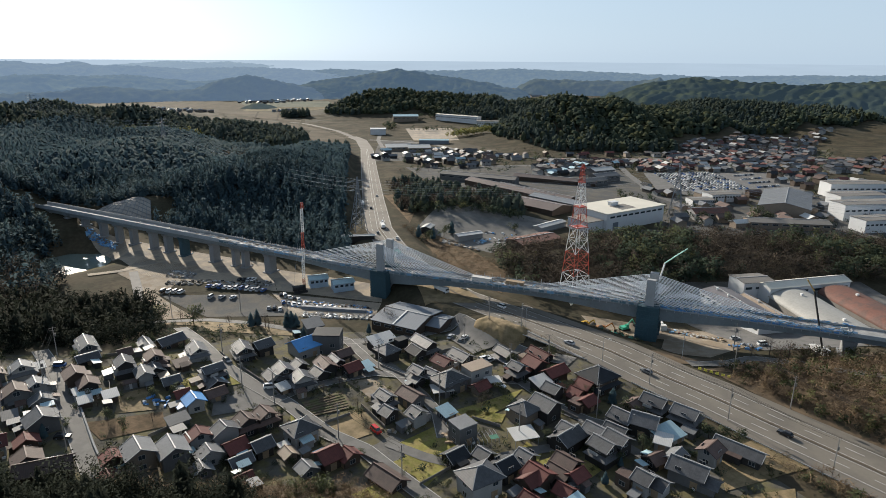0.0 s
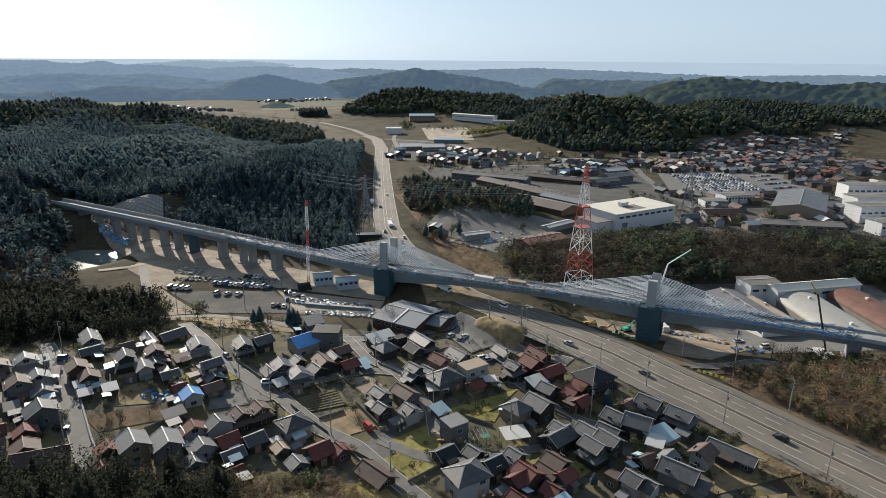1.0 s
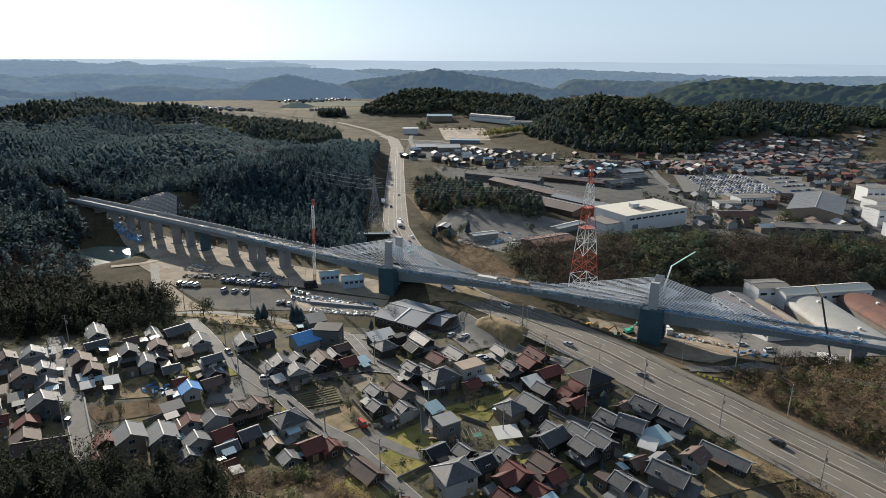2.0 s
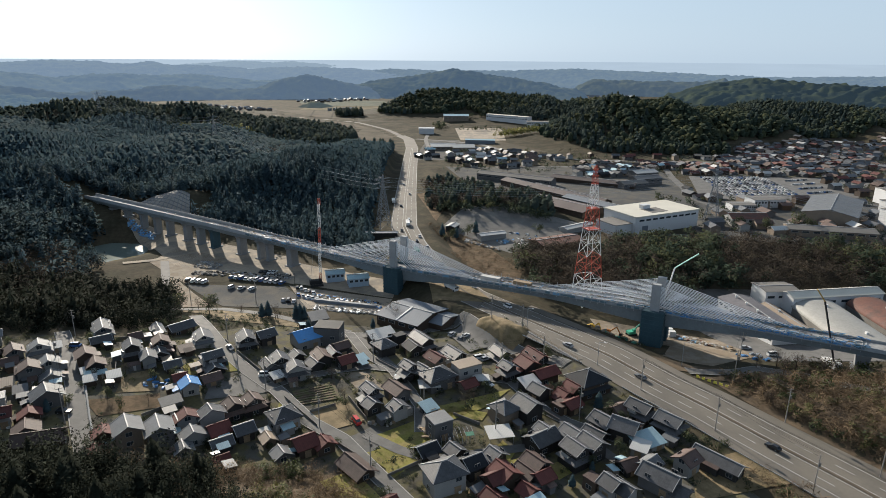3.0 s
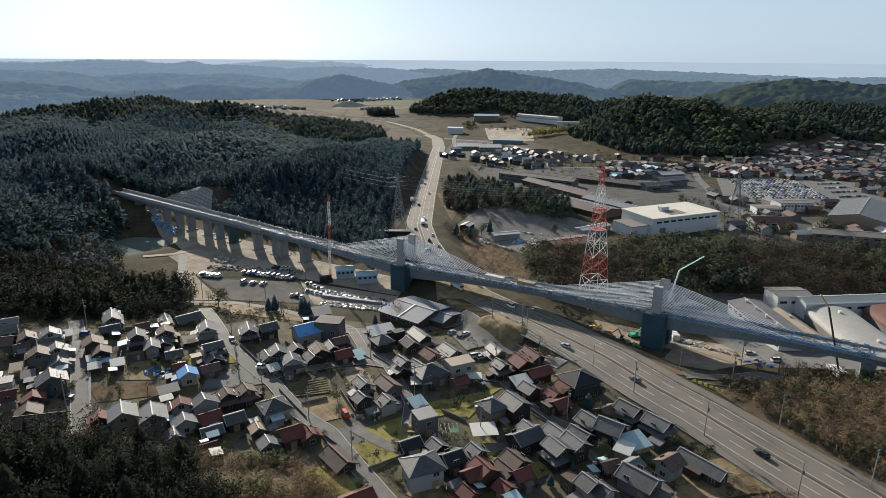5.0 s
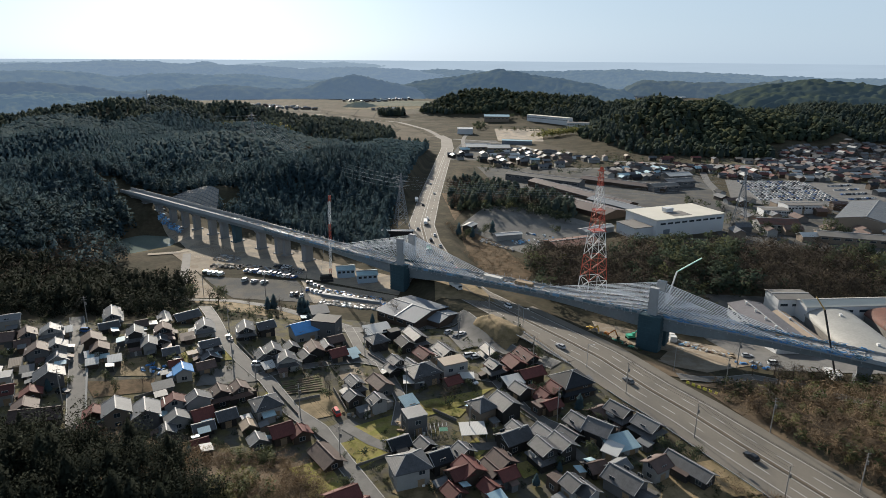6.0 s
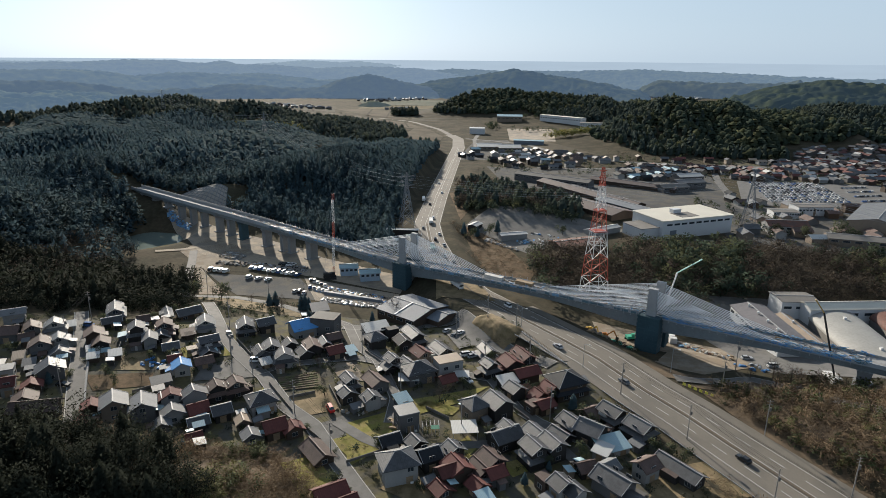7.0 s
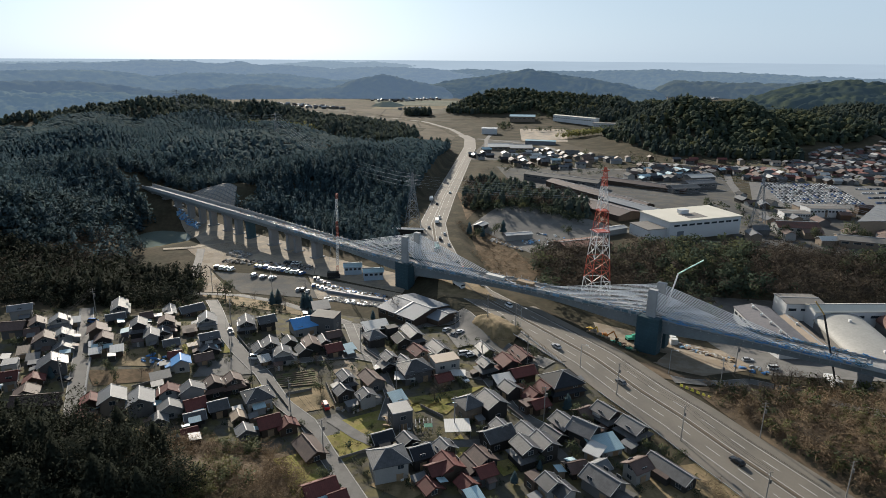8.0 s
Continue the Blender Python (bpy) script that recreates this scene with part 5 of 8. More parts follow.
# works hall with a blue-grey roof beside the side road
hb = hall(-7.5, 249.5, -31, 21, 22, 5.0, 6.8, M_SLATE, WALLS["o"][0], "large shed with a pale blue-grey metal roof and dark walls", "shed", 4, 0)
part("roof_seam", Shape().slab([(-0.35, 0, 7.12), (0.35, 0, 7.12), (0.35, -11.3, 5.15), (-0.35, -11.3, 5.15)], 0.08), M_WHITE, hb)
hall(5.0, 246.5, -31, 9, 13, 3.6, 4.8, M_SLATE, WALLS["o"][0], "low metal-roofed lean-to beside the large shed", "shed")
# works under the far end of the bridge
hall(141.7, 259, -82, 43, 14.5, 6.2, 7.6, mat("stained_grey_roof", (0.135, 0.13, 0.14), 0.8, 0.3, 0.08, 0.8, 0.1), M_FACTW, "long white warehouse with a stained grey roof", "warehouse", 9, 5)


def vault(x, y, turn, L, D, eave, rise, roof, wall, label, vents):
    ob = thing("building", pose(x, y, gz(x, y), 0, 0, turn), label, "works hall")
    n = 30
    arc = [(-math.cos(math.pi * i / n) * D / 2, eave + math.sin(math.pi * i / n) * rise) for i in range(n + 1)]
    r = Shape()
    vs = [(sx * L / 2, a, z + o) for sx in (-1, 1) for o in (0, -0.25) for a, z in arc]
    m = n + 1
    fs = [(i, i + 1, 2 * m + i + 1, 2 * m + i) for i in range(n)] + [(m + i + 1, m + i, 3 * m + i, 3 * m + i + 1) for i in range(n)]
    fs += [(i + 1, i, m + i, m + i + 1) for i in range(n)] + [(2 * m + i, 2 * m + i + 1, 3 * m + i + 1, 3 * m + i) for i in range(n)]
    part("vault_roof", r.add(vs, fs), roof, ob)
    w = Shape().box(-L / 2 + 0.3, -D / 2 + 0.2, -2.5, L / 2 - 0.3, D / 2 - 0.2, eave + 0.3)
    for sx in (-1, 1):
        w.add([(sx * (L / 2 - 0.4), a * 0.97, z - 0.3) for a, z in arc], [tuple(range(m))])
    part("wall", w, wall, ob)
    for i in range(vents):
        px = (i + 0.5) / vents * L - L / 2
        part("roof_vent", Shape().box(px - 0.6, -0.5, eave + rise - 0.2, px + 0.6, 0.5, eave + rise + 0.9), M_WHITE, ob)
    return ob


vault(173.3, 252, 91.5, 58, 21, 2.6, 3.6, M_ARCHW, M_DCONC, "vaulted hall with a weathered off-white roof", 2)
vault(197.8, 250, 92, 56, 18, 2.6, 3.6, M_RUST, M_DCONC, "vaulted hall with a rusty red roof", 2)
hall(184, 283, 12, 46, 9, 7.5, 9.0, M_FACTR, M_FACTW, "tall pale works building with a flat-pitched roof", "building", 6)
hall(155, 255, -82, 44, 6, 3.4, 4.4, ROOFS["t"][0], M_DCONC, "low lean-to with a tan roof", "shed", 0, 2)
hall(160, 287, 8, 16, 12, 8, 8.6, M_DCONC, M_FACTW, "pale building with pipes on its wall", "building", 3)
# site offices below the bridge
for x, y, t, L in ((-53, 304, 20, 9), (-40, 298, 20, 10)):
    so = hall(x, y, t, L, 7, 4.8, 5.6, ROOFS["c"][0], mat("site_office_wall", (0.30, 0.38, 0.46), 0.7, 0.1, 0.2, 1.5, 0.05), "prefabricated blue-grey site office", "site office", 4)
# railway works and sheds
hall(56, 594, -28, 76, 13, 6.2, 8.0, M_DCONC, WALLS["g"][0], "long grey railway shed beside the tracks", "shed", 9)
hall(78, 540, -52, 100, 15, 4.5, 6.4, M_BROWNR, WALLS["o"][0], "long shed with a faded red roof", "shed")
hall(96, 520, -52, 80, 12, 4.5, 6.4, M_BROWNR, WALLS["o"][0], "long shed with a brown roof", "shed")
hall(82, 478, -48, 66, 24, 4.5, 6.8, M_BROWNR, WALLS["o"][0], "wide shed with a brown roof", "shed")
hall(112, 480, -50, 60, 14, 5, 6.6, M_SLATE, WALLS["g"][0], "long shed with a blue-grey roof", "shed")
hall(128, 590, -30, 80, 12, 4, 6, M_BROWNR, WALLS["o"][0], "long low shed with a dark brown roof", "shed")
hall(160, 575, 24, 26, 12, 5, 7, M_DCONC, WALLS["g"][0], "plain grey storage shed near the tracks", "shed", 4)
hall(178, 600, 24, 28, 14, 6, 8, ROOFS["s"][0], WALLS["g"][0], "plain grey storage shed near the tracks", "shed", 4)
hall(186, 640, 24, 26, 14, 6, 8, ROOFS["w"][0], WALLS["g"][0], "pale metal storage shed near the tracks", "shed", 4)
hall(68, 370, 30, 30, 16, 4.2, 5.6, M_RUST, WALLS["o"][0], "timber yard shed with a rusty roof", "shed")
hall(29, 381, 25, 17, 6, 3.4, 4.0, ROOFS["w"][0], WALLS["w"][0], "low white storage shed in the timber yard", "shed")
hall(4, 396, 70, 9, 6, 3.4, 4.2, ROOFS["w"][0], WALLS["k"][0], "small dark roadside shed with white roof", "shed")
hall(86, 410, 40, 26, 7, 3.4, 4.2, ROOFS["w"][0], WALLS["w"][0], "long low white shed with metal roof", "shed")
hall(-38, 368, 5, 19, 3, 3.0, 3.3, ROOFS["w"][0], WALLS["k"][0], "long low shed with a white roof", "shed")
# town: sports hall, offices, flats
hall(280, 466, 58, 66, 34, 8.5, 12, ROOFS["s"][0], WALLS["b"][0], "sports hall with a grey metal roof and pale walls", "sports hall", 9)
for x, y, t, L, D, h in ((325, 440, 6, 48, 16, 12), (345, 480, 6, 40, 16, 10), (310, 405, 8, 34, 14, 9), (370, 520, 0, 50, 16, 12), (246, 500, 10, 26, 14, 7), (222, 486, 4, 18, 12, 5)):
    hall(x, y, t, L, D, h, h + 0.4, M_DCONC, M_FACTW, "white flat-roofed town block with rows of windows", "building", 10)
hall(208, 440, 4, 26, 13, 5.5, 8, M_RUST, WALLS["w"][0], "white building with a faded red roof", "building", 5)
hall(250, 412, -10, 52, 15, 5, 6.5, M_DCONC, WALLS["b"][0], "long pale building with grey roof", "building", 8)
# school and buildings along the far highway
hall(-24, 1300, 4, 50, 26, 10, 13, ROOFS["c"][0], WALLS["b"][0], "school sports hall with a pale roof", "school", 6)
hall(80, 1268, -38, 98, 16, 12, 12.6, M_FACTR, M_FACTW, "long pale school building with flat roof", "school", 16)
hall(133, 1202, -5, 44, 18, 10, 10.6, M_DCONC, M_FACTW, "pale concrete wing of the school", "school", 10)
hall(-68, 1100, 4, 26, 20, 10, 10.6, M_FACTW, M_FACTW, "white cube-shaped roadside building", "building")
hall(-28, 872, 8, 34, 26, 6, 9, ROOFS["w"][0], WALLS["t" if "t" in WALLS else "b"][0], "pale workshop with a gabled white roof", "workshop", 5)
hall(0, 868, 8, 30, 26, 6, 9, ROOFS["w"][0], WALLS["b"][0], "pale workshop with a gabled white roof", "workshop", 5)
hall(24, 960, -4, 44, 14, 6, 7, ROOFS["c"][0], M_SLATE, "long blue-grey shed beside the fields", "shed")
# ---- lattice masts, cranes, poles, wires ----
def lattice(sh, base, top, z0, z1, n, w, faces=4, cx=0.0, cy=0.0, k=0):
    """Four legs with crossed braces between two heights."""
    zs = [z0 + (z1 - z0) * (1 - (1 - i / n) ** 1.25) for i in range(n + 1)]

    def ring(z):
        s = (z - z0) / (z1 - z0)
        h = base + (top - base) * s
        return [Vector((cx + sx * h, cy + sy * h, z)) for sx, sy in ((-1, -1), (1, -1), (1, 1), (-1, 1))]

    for a, b in zip(zs[:-1], zs[1:]):
        p, q = ring(a), ring(b)
        for i in range(4):
            j = (i + 1) % 4
            sh.beam(p[i], q[i], w, k=k)
            sh.beam(p[i], q[j], w * 0.6, k=k).beam(p[j], q[i], w * 0.6, k=k).beam(q[i], q[j], w * 0.6, k=k)


def lattice_bars(base, top, z0, z1, n, w):
    """The same bars one by one: kind, ends, width."""
    out = []
    for a in range(n):
        ends = []
        for s in (a / n, (a + 1) / n):
            h = base + (top - base) * s
            ends.append([Vector((sx * h, sy * h, z0 + (z1 - z0) * s)) for sx, sy in ((-1, -1), (1, -1), (1, 1), (-1, 1))])
        p, q = ends
        for i in range(4):
            j = (i + 1) % 4
            out += [("leg", p[i], q[i], w), ("brace", p[i], q[j], w * 0.6), ("brace", p[j], q[i], w * 0.6), ("strut", q[i], q[j], w * 0.6)]
    return out


tower = thing("transmission_tower", pose(71.4, 281.5, gz(71.4, 281.5), 0, 0, 22), "tall red and white banded steel lattice tower", "lattice tower")
LEVELS = [0, 13.5, 24.0, 36.5, 46.0, 56.5, 65.0]
HALF = [5.3, 4.4, 3.7, 2.7, 1.9, 1.1, 0.4]
for i in range(6):
    for what, p, q, w in lattice_bars(HALF[i], HALF[i + 1], LEVELS[i], LEVELS[i + 1], 2 if i < 4 else 3, 0.28 - 0.025 * i):
        part(what, Shape().beam(p, q, w), M_WHITE if i % 2 == 0 else M_RED, tower, "white steel " + what if i % 2 == 0 else "red steel " + what)
for z in (57.0, 60.5, 63.5):
    part("bracket", Shape().beam((-1.8, 0, z), (1.8, 0, z), 0.25).beam((0, -1.8, z), (0, 1.8, z), 0.25), M_RED, tower)
part("platform", Shape().box(-2.3, -2.3, 45.6, 2.3, 2.3, 45.9), M_RED, tower)
part("platform", Shape().box(-3.2, -3.2, 36.2, 3.2, 3.2, 36.4), M_RED, tower)


M_DULL = mat("dull_steel", (0.16, 0.18, 0.20), 0.7, 0.12, 0.5, 3.0, 0.0)


def power_pylon(x, y, high, half, turn, arm=5.5):
    ob = thing("power_pylon", pose(x, y, gz(x, y), 0, 0, turn), "grey steel power pylon with cross arms", "power pylon", "power line")
    sh = Shape()
    lattice(sh, half, 0.7, 0, high * 0.78, 6, 0.26)
    part("body", sh, M_DULL, ob)
    sh = Shape()
    lattice(sh, 0.7, 0.35, high * 0.78, high, 3, 0.2)
    part("head", sh, M_DULL, ob)
    for k in range(3):
        z = high * (0.76 + 0.085 * k)
        part("cross_arm", Shape().beam((-arm, 0, z), (0, 0.7, z + 1.0), 0.18).beam((-arm, 0, z), (0, -0.7, z), 0.18).beam((arm, 0, z), (0, 0.7, z + 1.0), 0.18).beam((arm, 0, z), (0, -0.7, z), 0.18).beam((-arm, 0, z), (arm, 0, z), 0.16), M_DULL, ob)
    return ob


LINE = [(-39.6, 388.0, 34.0, 4.2), (-272, 694, 36.0, 4.2), (-493, 849, 36, 4.2)]
for x, y, h, b in LINE:
    power_pylon(x, y, h, b, 30)
power_pylon(186, 446, 40, 4.6, 60)


def wire(p, q, sag, name="power_wire", r=0.045, label="thin sagging power cable", mate=None):
    p, q = Vector(p), Vector(q)
    sh = Shape()
    n = 10
    pts = [p.lerp(q, i / n) - Vector((0, 0, sag * 4 * (i / n) * (1 - i / n))) for i in range(n + 1)]
    sh.loft([[c + Vector((0, 0, r)), c + Vector((r, 0, -r / 2)), c + Vector((-r, 0, -r / 2))] for c in pts])
    return tagged(part(name, sh, mate or M_STEEL), label, "cable", "overhead cables")


for (xa, ya, ha, _), (xb, yb, hb, _) in zip(LINE[:-1], LINE[1:]):
    for k in range(3):
        for s in (-1, 1):
            za, zb = gz(xa, ya) + ha * (0.76 + 0.085 * k), gz(xb, yb) + hb * (0.76 + 0.085 * k)
            wire((xa + s * 4.6, ya + s * 2.6, za), (xb + s * 4.6, yb + s * 2.6, zb), 12, r=0.04)
for k in range(3):
    z0 = gz(186, 446) + 40 * (0.76 + 0.085 * k)
    for s in (-1, 1):
        wire((186 + s * 2.7, 446 + s * 4.7, z0), (345 + s * 3, 262 + s * 4, 26 + 3 * k), 9, r=0.06)
        wire((186 + s * 2.7, 446 + s * 4.7, z0), (-39.6 + s * 4.6, 388 + s * 2.6, gz(-39.6, 388) + 34 * (0.76 + 0.085 * k)), 8, r=0.035)

# red and white lattice crane on the site
cx, cy = -60.5, 295.5
crane = thing("crawler_crane", pose(cx, cy, gz(cx, cy), 0, 0, 20), "crawler crane with a red and white lattice boom", "crane")
part("track", Shape().box(-3.2, -2.6, 0, 3.2, -1.5, 1.1), M_DARK, crane)
part("track", Shape().box(-3.2, 1.5, 0, 3.2, 2.6, 1.1), M_DARK, crane)
part("cab", Shape().box(-3.4, -1.5, 1.15, 2.6, 1.5, 3.0).box(1.0, -1.5, 3.0, 2.6, 0.0, 3.6), M_DARK, crane)
for i, (a, b, m) in enumerate(((2.6, 6.5, M_RED), (6.5, 16, M_WHITE), (16, 22, M_WHITE), (22, 30, M_RED), (30, 41.5, M_WHITE), (41.5, 44.5, M_RED))):
    sh = Shape()
    lattice(sh, 0.55, 0.55, a, b, max(2, int((b - a) / 1.6)), 0.13, cx=2.0 + 0.03 * a)
    part("boom_section", sh, m, crane)
part("hoist_rope", Shape().tube((-3.0, 0, 3.0), (3.2, 0, 44), 0.05, n=5), M_STEEL, crane)

# mobile crane behind the eastern pylon, and one at the east end
for (x, y), boom, m, lab in (((101, 249), [(-6.0, 0, 5.0), (-0.9, 0, 29.5), (8.0, 0, 35.7)], mat("pale_green_steel", (0.36, 0.60, 0.52), 0.5, 0.08, 0.5, 2.0, 0.0), "mobile crane with a pale green boom"),
                             ((145.5, 209.5), [(0, -1.8, 1.5), (-7.4, -1.8, 25.2), (-10.7, -1.8, 29.6)], mat("amber_steel", (0.46, 0.30, 0.10), 0.5, 0.1, 0.5, 2.0, 0.0), "mobile crane with a dark boom and amber tip")):
    ob = thing("mobile_crane", pose(x, y, gz(x, y)), lab, "crane")
    part("chassis", Shape().box(-1.4, -4.5, 0.5, 1.4, 4.5, 1.6).box(-1.3, -4.4, 1.6, 1.3, -2.4, 3.0), M_WHITE, ob)
    part("boom", Shape().beam(boom[0], boom[1], 0.45, 0.5), M_WHITE if "green" in lab else M_DARK, ob)
    part("jib", Shape().beam(boom[1], boom[2], 0.32, 0.4), m, ob)
    part("turret", Shape().box(-1.1, -1.2, 1.6, 1.1, 1.2, 2.8), M_WHITE, ob)
    for sx in (-1.25, 1.05):
        for yy in (-3, -1, 1, 3):
            part("wheel", Shape().tube((sx, yy, 0.5), (sx + 0.2, yy, 0.5), 0.5, n=10), M_DARK, ob)


def utility_pole(x, y, h=11.0, turn=0.0, label="concrete utility pole with cross arms and transformer"):
    ob = thing("utility_pole", pose(x, y, gz(x, y), 0, 0, turn), label, "utility pole", "utility poles")
    part("pole", Shape().tube((0, 0, -0.5), (0, 0, h), 0.17, 0.11, 8), M_WOODP, ob)
    for z in (h - 0.4, h - 1.3):
        part("cross_arm", Shape().box(-1.0, -0.05, z, 1.0, 0.05, z + 0.09), M_DCONC, ob)
    part("transformer", Shape().tube((0.42, 0, h - 3.4), (0.42, 0, h - 2.3), 0.3, n=10), M_DCONC, ob)
    return ob


POLES = [[(-48, 179), (-26, 160.5), (-7.5, 140)], [(-17, 204), (3.4, 177.5), (25.5, 159)], [(28.7, 198.8), (44, 208), (51, 169.6)],
         [(73.6, 187.5), (89.6, 165.2), (104, 138)], [(116.5, 216), (106.8, 196.5), (112.3, 171.2), (125, 146)], [(-118, 181), (-96, 150.5)],
         [(-74, 214), (-60, 187.5)], [(15, 226), (26, 240), (38, 232)], [(-127, 205), (-118, 181)], [(-110, 262), (-82, 268), (-58, 252)]]
seen_poles = set()
for row in POLES:
    for (xa, ya), (xb, yb) in zip(row[:-1], row[1:]):
        for q in ((xa, ya), (xb, yb)):
            if q not in seen_poles:
                seen_poles.add(q)
                utility_pole(q[0], q[1], 11.5, math.degrees(math.atan2(yb - ya, xb - xa)) + 90)
        d = Vector((xb - xa, yb - ya, 0)).normalized()
        for o in (-0.9, 0.3, 0.9):
            n = Vector((-d.y, d.x, 0)) * o
            wire(Vector((xa, ya, gz(xa, ya) + 11.5)) + n, Vector((xb, yb, gz(xb, yb) + 11.5)) + n, 0.7, r=0.03, mate=M_DARK, label="thin black overhead cable")
for i, x, y in ((0, 62.5, 204), (1, 92.5, 206.5), (2, 40, 233.5)):
    lp = thing("street_lamp", pose(x, y, gz(x, y), 0, 0, -40), "tall grey highway street lamp", "street lamp", "street lamps")
    part("pole", Shape().tube((0, 0, 0), (0, 0, 9), 0.1, 0.07, 8).tube((0, 0, 9), (2.0, 0, 9.6), 0.06, n=6), M_STEEL, lp)
    part("lamp_head", Shape().box(1.8, -0.15, 9.5, 2.7, 0.15, 9.68), M_WHITE, lp)
# ---- vehicles ----
PAINTS = {n: mat("car_paint_" + n, c, 0.25, 0.02, 0.5, 2.0, 0.0, spec=0.6) for n, c in
          (("white", (0.75, 0.75, 0.75)), ("silver", (0.42, 0.43, 0.45)), ("black", (0.02, 0.02, 0.022)), ("red", (0.5, 0.03, 0.025)), ("blue", (0.05, 0.12, 0.32)), ("grey", (0.16, 0.165, 0.17)))}
WHEEL = Shape().tube((0, -0.1, 0), (0, 0.1, 0), 0.31, n=12).mesh("wheel", M_DARK)
RIM = Shape().tube((0, -0.11, 0), (0, 0.11, 0), 0.18, n=8).mesh("rim", M_STEEL)


def body_shapes(L, W, H, van):
    """Lower body and glass house of a small car or a van, nose towards +x."""
    b, g = Shape(), Shape()
    hood = 0.62 * H if not van else 0.62 * H
    front, back = (0.22, 0.46) if not van else (0.40, 0.49)
    prof = [(-L / 2, 0.25), (-L / 2, hood), (-L * back, hood + 0.02), (L * front, hood), (L / 2 - 0.05, hood - 0.14), (L / 2, 0.30)]
    b.loft([[Vector((x, s * (W / 2 - i), z)) for x, z in prof] for s, i in ((-1, 0.06), (-1, 0), (1, 0), (1, 0.06))])
    roof = [(-L * (back - 0.02), hood), (-L * (back - 0.09), H), (L * (front - 0.20 if not van else front - 0.10), H), (L * front, hood)]
    b2 = [(x, z) for x, z in roof]
    g.loft([[Vector((x, s * (W / 2 - 0.09 - (0.13 if z > hood + 0.1 else 0)), z)) for x, z in b2] for s in (-1, 1)])
    b.slab([(-L * (back - 0.1), -W / 2 + 0.24, H + 0.03), (L * (front - 0.22 if not van else front - 0.12), -W / 2 + 0.24, H + 0.03), (L * (front - 0.22 if not van else front - 0.12), W / 2 - 0.24, H + 0.03), (-L * (back - 0.1), W / 2 - 0.24, H + 0.03)], 0.05)
    return b, g


CAR_KINDS = {}
for kind, (L, W, H, van) in {"car": (4.2, 1.7, 1.45, False), "van": (3.9, 1.6, 1.8, True)}.items():
    b, g = body_shapes(L, W, H, van)
    CAR_KINDS[kind] = (g.mesh("glass", M_GLASS), {p: b.mesh("body", PAINTS[p]) for p in PAINTS}, L, W)


def car(x, y, turn, paint="white", kind="car", group="parked cars", lift=0.26, where="parked"):
    glass, bodies, L, W = CAR_KINDS[kind]
    name = "car" if kind == "car" else "van"
    noun = "hatchback" if kind == "car" else "box-shaped van"
    ob = thing(name, pose(x, y, gz(x, y) + lift, 0, 0, turn), f"{where} small {paint} {noun} with dark windows", name, group)
    part("body", bodies[paint], None, ob)
    part("glass", glass, None, ob)
    for sx in (-0.31, 0.31):
        for sy in (-1, 1):
            w = part("wheel", WHEEL, None, ob, at=pose(sx * L, sy * (W / 2 - 0.1), 0.31))
            part("rim", RIM, None, w)
    return ob


pick = random.Random(11)
SHADES = ["white", "white", "white", "silver", "silver", "grey", "black", "blue"]


def row_of_cars(p, q, n, turn, lift=0.26):
    for i in range(n):
        s = (i + 0.5) / n
        car(p[0] + (q[0] - p[0]) * s, p[1] + (q[1] - p[1]) * s, turn + pick.uniform(-4, 4), pick.choice(SHADES), pick.choice(("car", "car", "van")), lift=lift)


row_of_cars((-108, 303), (-77, 296), 11, 75)
row_of_cars((-104, 288), (-88, 287), 3, 70)
row_of_cars((-128, 296), (-116, 294), 4, 70)
row_of_cars((-95, 312), (-86, 312), 4, 75)
row_of_cars((-70, 291), (-58, 283), 5, 110)
row_of_cars((-67, 281), (-54, 275), 5, 110)
row_of_cars((-72, 273), (-64, 271), 3, 100)
row_of_cars((8, 236), (16, 227), 2, 60)
row_of_cars((21, 212), (24, 208), 2, 40)
row_of_cars((110, 276), (116, 262), 3, 10)
car(-15.6, 163.6, -55, "red", "van", "parked cars")
for x, y, t, p, k in ((-51.5, 188.5, 10, "white", "van"), (-99.5, 155.5, 5, "black", "car"), (-36, 160, -50, "silver", "car"), (24, 189, -50, "white", "car"), (29, 203, 30, "silver", "van"),
                      (20.5, 209.5, 30, "white", "van"), (51, 176, 20, "white", "van"), (15.5, 233, 60, "white", "car"), (-70, 206, -50, "grey", "car"), (-122, 197, 5, "blue", "van"),
                      (66, 146, -30, "white", "car"), (131, 222, 10, "white", "van"), (125, 231, 8, "silver", "car")):
    car(x, y, t, p, k)
